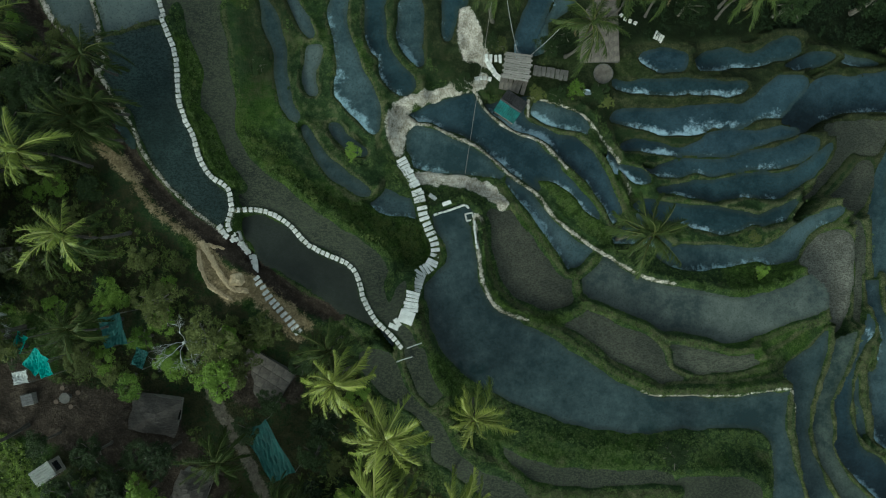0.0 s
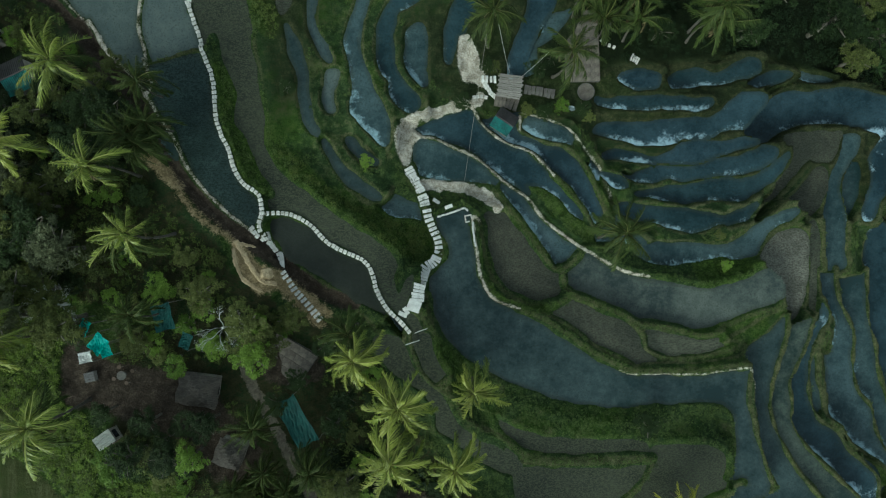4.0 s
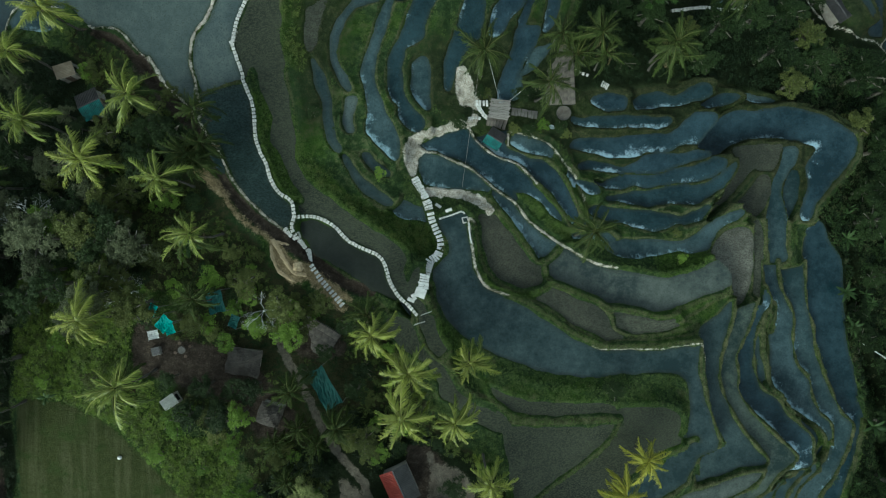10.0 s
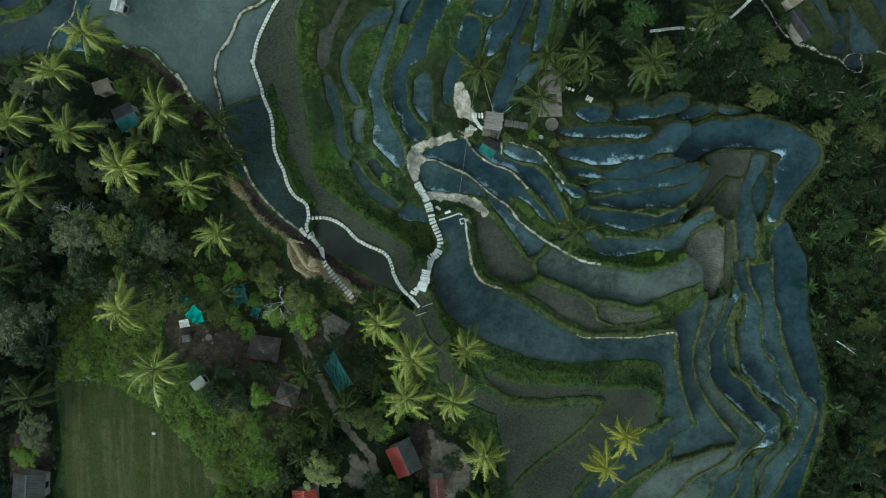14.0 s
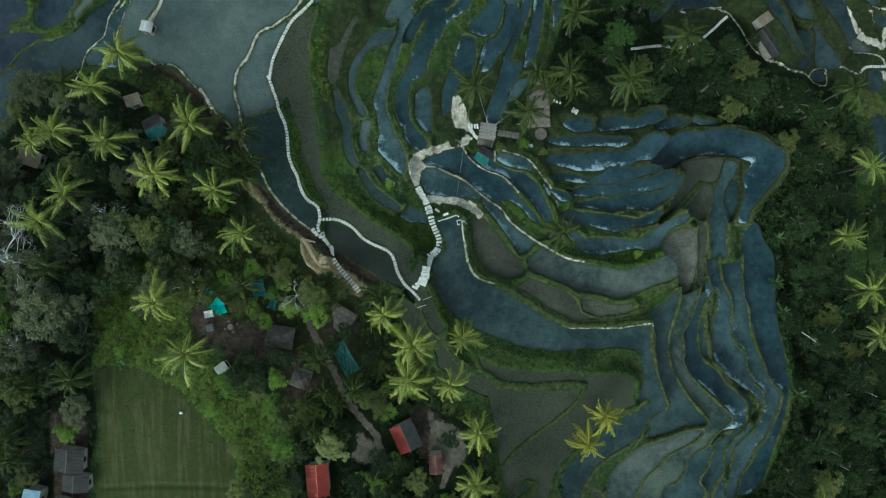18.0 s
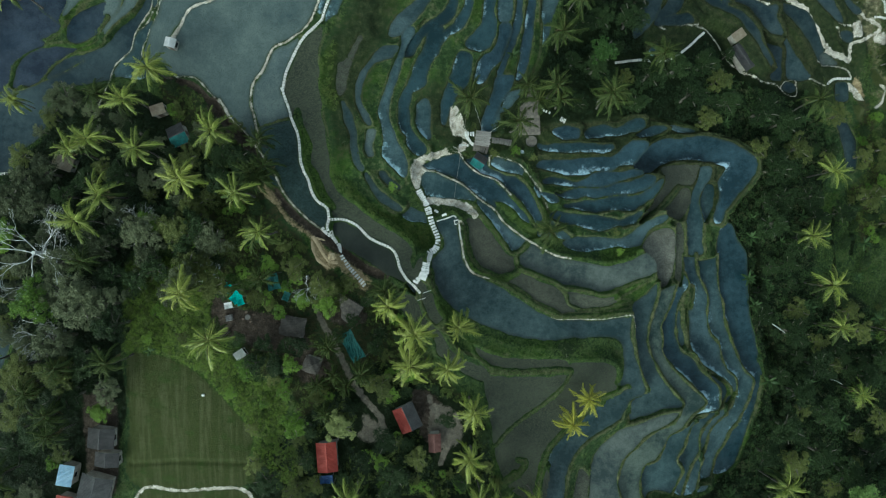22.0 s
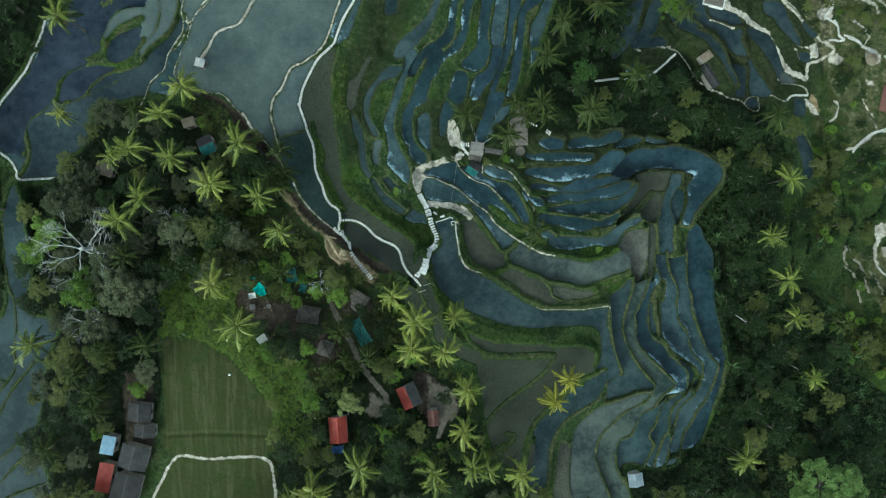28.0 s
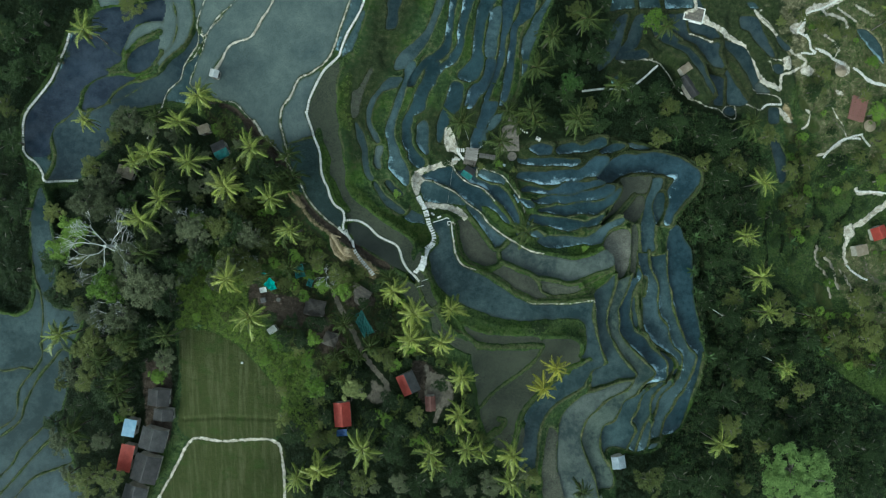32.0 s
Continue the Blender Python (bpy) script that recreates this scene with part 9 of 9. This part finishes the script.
def rock_row(points, pitch, size, seed, material=ROCK, stray=0.0):
    rg = random.Random(seed)
    ob = tagged(new("rock_ledge"), "eroded pale limestone ledge on an earth slope", "rock")
    for x, y, a in along(points, pitch):
        bm = bmesh.new()
        bmesh.ops.create_icosphere(bm, subdivisions=3, radius=size * rg.uniform(0.7, 1.1))
        o = Vector((rg.uniform(0, 50), rg.uniform(0, 50), 0))
        for v in bm.verts:
            v.co *= 1 + 0.5 * noise.noise(v.co * 1.8 / size + o) + 0.2 * noise.noise(v.co * 5 / size + o)
            v.co.z *= 0.7
        r = part("rock", bm, material, ob)
        x, y = x + rg.uniform(-stray, stray), y + rg.uniform(-stray, stray)
        r.matrix_basis = Matrix.LocRotScale((x, y, height_at(x, y) + 0.05), Euler((0, 0, a)), (2.0, 0.85, 0.9))


rock_row(STEPS["ledge"], 0.42, 0.27, 1)
rock_row(STEPS["ledge2"], 0.4, 0.33, 2)
rock_row(STEPS["ledge3"], 0.4, 0.25, 3)
for k, key in enumerate(("ledge4", "ledge5", "ledge6")):
    rock_row(STEPS[key], 0.6, 0.33, 5 + k, CHALKY, 0.35)
bm = bmesh.new()
bmesh.ops.create_icosphere(bm, subdivisions=4, radius=0.75)
for v in bm.verts:
    v.co *= 1 + 0.35 * noise.noise(v.co * 1.4) + 0.12 * noise.noise(v.co * 5)

BOULDER = bm


def lone(name, label, category, key, bm, material, turn=0.0, lift=0.0):
    x, y = SPOT[key]
    ob = tagged(part(name, bm, material), label, category)
    ob.matrix_basis = at(x, y, height_at(x, y) + lift, turn)
    return ob


bm = bmesh.new()
box(bm, 1.55, 1.35, 0.3, None, 0.04)
lone("boulder", "large pale limestone boulder on an eroded slope", "rock", "boulder", BOULDER, ROCK)
lone("landing_slab", "white concrete landing slab at the foot of the stairway", "slab", "landing", bm, PAINTED, -20, 0.1)
bm = bmesh.new()
box(bm, 0.55, 2.0, 0.2, None, 0.03)
lone("slab_bridge", "white concrete slab bridge over a ditch", "bridge", "bridge", bm, PAINTED, 3, 0.3)
for key, turn in (("bench_a", -35), ("bench_b", 20)):
    bm = bmesh.new()
    box(bm, 0.95, 0.42, 0.07, Matrix.Translation((0, 0, 0.42)), 0.02)
    bench = tagged(new("bench"), "small white bench on pale ground", "bench", "benches")
    x, y = SPOT[key]
    bench.matrix_basis = at(x, y, height_at(x, y), turn)
    part("seat", bm, PAINTED, bench)
    for sx in (-0.36, 0.36):
        bm = bmesh.new()
        box(bm, 0.08, 0.36, 0.42, Matrix.Translation((sx, 0, 0.19)), 0.01)
        part("leg", bm, PAINTED, bench)
for key, size in (("box", 0.75), ("sluice", 0.8)):
    x, y = SPOT[key]
    frame_ob = tagged(new("sluice_box"), "square white stone sluice box in the bund", "sluice")
    frame_ob.matrix_basis = at(x, y, height_at(x, y), 12)
    for k in range(4):
        bm = bmesh.new()
        box(bm, size + 0.16, 0.16, 0.5, Matrix.Rotation(k * math.pi / 2, 4, "Z") @ Matrix.Translation((0, size / 2, 0.05)), 0.02)
        part("side", bm, STONE, frame_ob)
# garden table with stools
x, y = SPOT["table"]
table = tagged(new("garden_table"), "small grey garden table on bare earth", "table")
table.matrix_basis = at(x, y, height_at(x, y), 20)
bm = bmesh.new()
bmesh.ops.create_cone(bm, cap_ends=True, segments=24, radius1=0.5, radius2=0.5, depth=0.05, matrix=Matrix.Translation((0, 0, 0.73)))
part("tabletop", bm, CONCRETE, table)
bm = bmesh.new()
tube(bm, [(0, 0, 0), (0, 0, 0.35), (0, 0, 0.71)], [0.22, 0.06, 0.1], 10)
part("leg", bm, CONCRETE, table)
for k in range(4):
    a = k * 1.57 + 0.4
    stool = tagged(new("stool"), "dark garden stool beside the table", "stool", "stools round the table")
    sx, sy = x + 0.95 * math.cos(a), y + 0.95 * math.sin(a)
    stool.matrix_basis = at(sx, sy, height_at(sx, sy))
    bm = bmesh.new()
    bmesh.ops.create_cone(bm, cap_ends=True, segments=16, radius1=0.22, radius2=0.22, depth=0.05, matrix=Matrix.Translation((0, 0, 0.43)))
    part("seat", bm, DOORWOOD, stool)
    for q in range(3):
        bm = bmesh.new()
        tube(bm, [(0.18 * math.cos(q * 2.1), 0.18 * math.sin(q * 2.1), 0), (0.14 * math.cos(q * 2.1), 0.14 * math.sin(q * 2.1), 0.42)], [0.02, 0.02], 6)
        part("leg", bm, TIMBER, stool)


def dead_tree(key, size, seed, forks=4):
    """A bleached bare tree: forking tapered branches."""
    rg = random.Random(seed)
    x, y = SPOT[key]
    ob = tagged(new("dead_tree"), "bare bleached tree with forked white branches", "tree")
    ob.matrix_basis = at(x, y, height_at(x, y))
    bm = bmesh.new()
    tube(bm, [(0, 0, -0.2), (0.1, 0, size * 0.35), (0, 0.1, size * 0.6)], [0.045 * size, 0.035 * size, 0.028 * size])
    part("trunk", bm, DEADWOOD, ob)

    def branch(bm, p, way, length, r, deep):
        mid = p + way * length * 0.5 + Vector((rg.uniform(-1, 1), rg.uniform(-1, 1), rg.uniform(-1, 1))) * length * 0.1
        end = p + way * length
        tube(bm, [p, mid, end], [r * 0.6, r * 0.5, r * 0.33], 5 if deep > 2 else 3)
        if deep:
            for _ in range(3):
                w = (way + Vector((rg.uniform(-1, 1), rg.uniform(-1, 1), rg.uniform(-0.3, 0.5))) * 0.8).normalized()
                branch(bm, mid.lerp(end, rg.uniform(0.3, 1)), w, length * rg.uniform(0.5, 0.75), r * 0.55, deep - 1)
    for k in range(7):
        a = k * 0.9 + rg.random() * 0.6
        bm = bmesh.new()
        branch(bm, Vector((0, 0, size * rg.uniform(0.42, 0.6))), Vector((math.cos(a), math.sin(a), rg.uniform(0.2, 0.7))).normalized(), size * 0.33, 0.012 * size, forks)
        part("limb", bm, DEADWOOD, ob)


dead_tree("dead", 12.5, 4, 5)
dead_tree("dead3", 8.0, 5)
dead_tree("dead4", 5.0, 6)
dead_tree("dead5", 6.5, 7)
dead_tree("dead2", 4.5, 8)
for key, turn, length in (("pole_a", 20, 1.6), ("pole_b", 18, 1.7), ("pole_c", -50, 1.3)):
    bm = bmesh.new()
    tube(bm, [(-length / 2, 0, 0.55), (0, 0.02, 0.57), (length / 2, 0, 0.6)], [0.05, 0.05, 0.045], 7)
    x, y = SPOT[key]
    rail = tagged(new("pole_rail"), "bleached wooden pole on two short posts over a ditch", "rail")
    rail.matrix_basis = at(x, y, height_at(x, y), turn)
    part("pole", bm, DEADWOOD, rail)
    for s in (-0.45, 0.45):
        bm = bmesh.new()
        tube(bm, [(s * length, 0, -1.2), (s * length, 0, 0.55)], [0.05, 0.045], 6)
        part("post", bm, DEADWOOD, rail)
for key, turn, length in (("log", -35, 9.0), ("log2", -25, 2.6)):
    bm = bmesh.new()
    tube(bm, [(-length / 2, 0, 0.6), (0, 0.1, 0.9), (length / 2, 0, 0.8)], [0.11, 0.09, 0.05], 8)
    lone("fallen_trunk", "bleached fallen palm trunk lying in undergrowth", "log", key, bm, DEADWOOD, turn)
bm = bmesh.new()
bmesh.ops.create_icosphere(bm, subdivisions=2, radius=0.3, matrix=Matrix.Diagonal((1, 0.8, 0.8, 1)))
lone("white_sack", "small white sack lying on the lawn", "sack", "jug", bm, PAINTED, 0, 0.15)
# swing cable
(ax, ay), (bx, by) = STEPS["cable"][0], STEPS["cable"][-1]
za, zb = height_at(ax, ay) + 9.0, height_at(bx, by) + 0.4
bm = bmesh.new()
tube(bm, [(ax + (bx - ax) * t, ay + (by - ay) * t, za + (zb - za) * t - 1.2 * math.sin(math.pi * t)) for t in [k / 16 for k in range(17)]], [0.022] * 17, 5)
tagged(part("cable", bm, TIMBER), "thin slack steel cable strung from a palm", "cable")

for key, up in (("cable_b", 8.0), ("cable_c", 8.0)):
    (ax, ay), (bx, by) = STEPS[key][0], STEPS[key][-1]
    za, zb = height_at(ax, ay) + up, height_at(bx, by) + 1.0
    bm = bmesh.new()
    tube(bm, [(ax + (bx - ax) * t, ay + (by - ay) * t, za + (zb - za) * t - 0.4 * math.sin(math.pi * t)) for t in [k / 10 for k in range(11)]], [0.02] * 11, 5)
    tagged(part("cable", bm, DEADWOOD), "thin pale cable running to the plank platform", "cable")
# round paved terrace
x, y = SPOT["circle"]
circle = tagged(new("round_terrace"), "small round terrace of brown paving with a stone rim", "terrace")
circle.matrix_basis = at(x, y, height_at(x, y))
bm = bmesh.new()
bmesh.ops.create_cone(bm, cap_ends=True, segments=12, radius1=1.0, radius2=0.98, depth=0.8, matrix=Matrix.Translation((0, 0, -0.2)))
part("paving", bm, PAVING, circle)
bm = bmesh.new()
for k in range(12):
    a = (k + 0.5) * math.pi / 6
    box(bm, 0.14, 0.5, 0.3, Matrix.Rotation(a, 4, "Z") @ Matrix.Translation((1.02, 0, 0.1)), 0.02)
part("rim", bm, CONCRETE, circle)
# wooden crate by the garden table
x, y = SPOT["crate"]
crate = tagged(new("crate"), "grey-green wooden crate on bare earth", "crate")
crate.matrix_basis = at(x, y, height_at(x, y), 12)
for px, py, w, d in ((0, 0.5, 1.1, 0.05), (0, -0.5, 1.1, 0.05), (0.53, 0, 0.05, 0.95), (-0.53, 0, 0.05, 0.95)):
    bm = bmesh.new()
    box(bm, w, d, 0.6, Matrix.Translation((px, py, 0.28)), 0.01)
    part("side", bm, TIMBER, crate)
for k in range(4):
    bm = bmesh.new()
    box(bm, 1.1, 0.23, 0.04, Matrix.Translation((0, -0.37 + 0.25 * k, 0.6)), 0.01)
    part("lid_board", bm, ROOFS["grey"], crate)
x, y = SPOT["tub"]
bm = bmesh.new()
bmesh.ops.create_cone(bm, cap_ends=False, segments=20, radius1=0.3, radius2=0.38, depth=0.3, matrix=Matrix.Translation((0, 0, 0.25)) @ Matrix.Diagonal((1.3, 0.8, 1, 1)))
bmesh.ops.create_circle(bm, cap_ends=True, segments=20, radius=0.31, matrix=Matrix.Translation((0, 0, 0.11)) @ Matrix.Diagonal((1.3, 0.8, 1, 1)))
bmesh.ops.solidify(bm, geom=bm.faces[:], thickness=0.02)
lone("wash_tub", "pale bluish oval wash tub standing on dark ground", "tub", "tub", bm, ROOFS["bluewhite"], -20, 0.1)
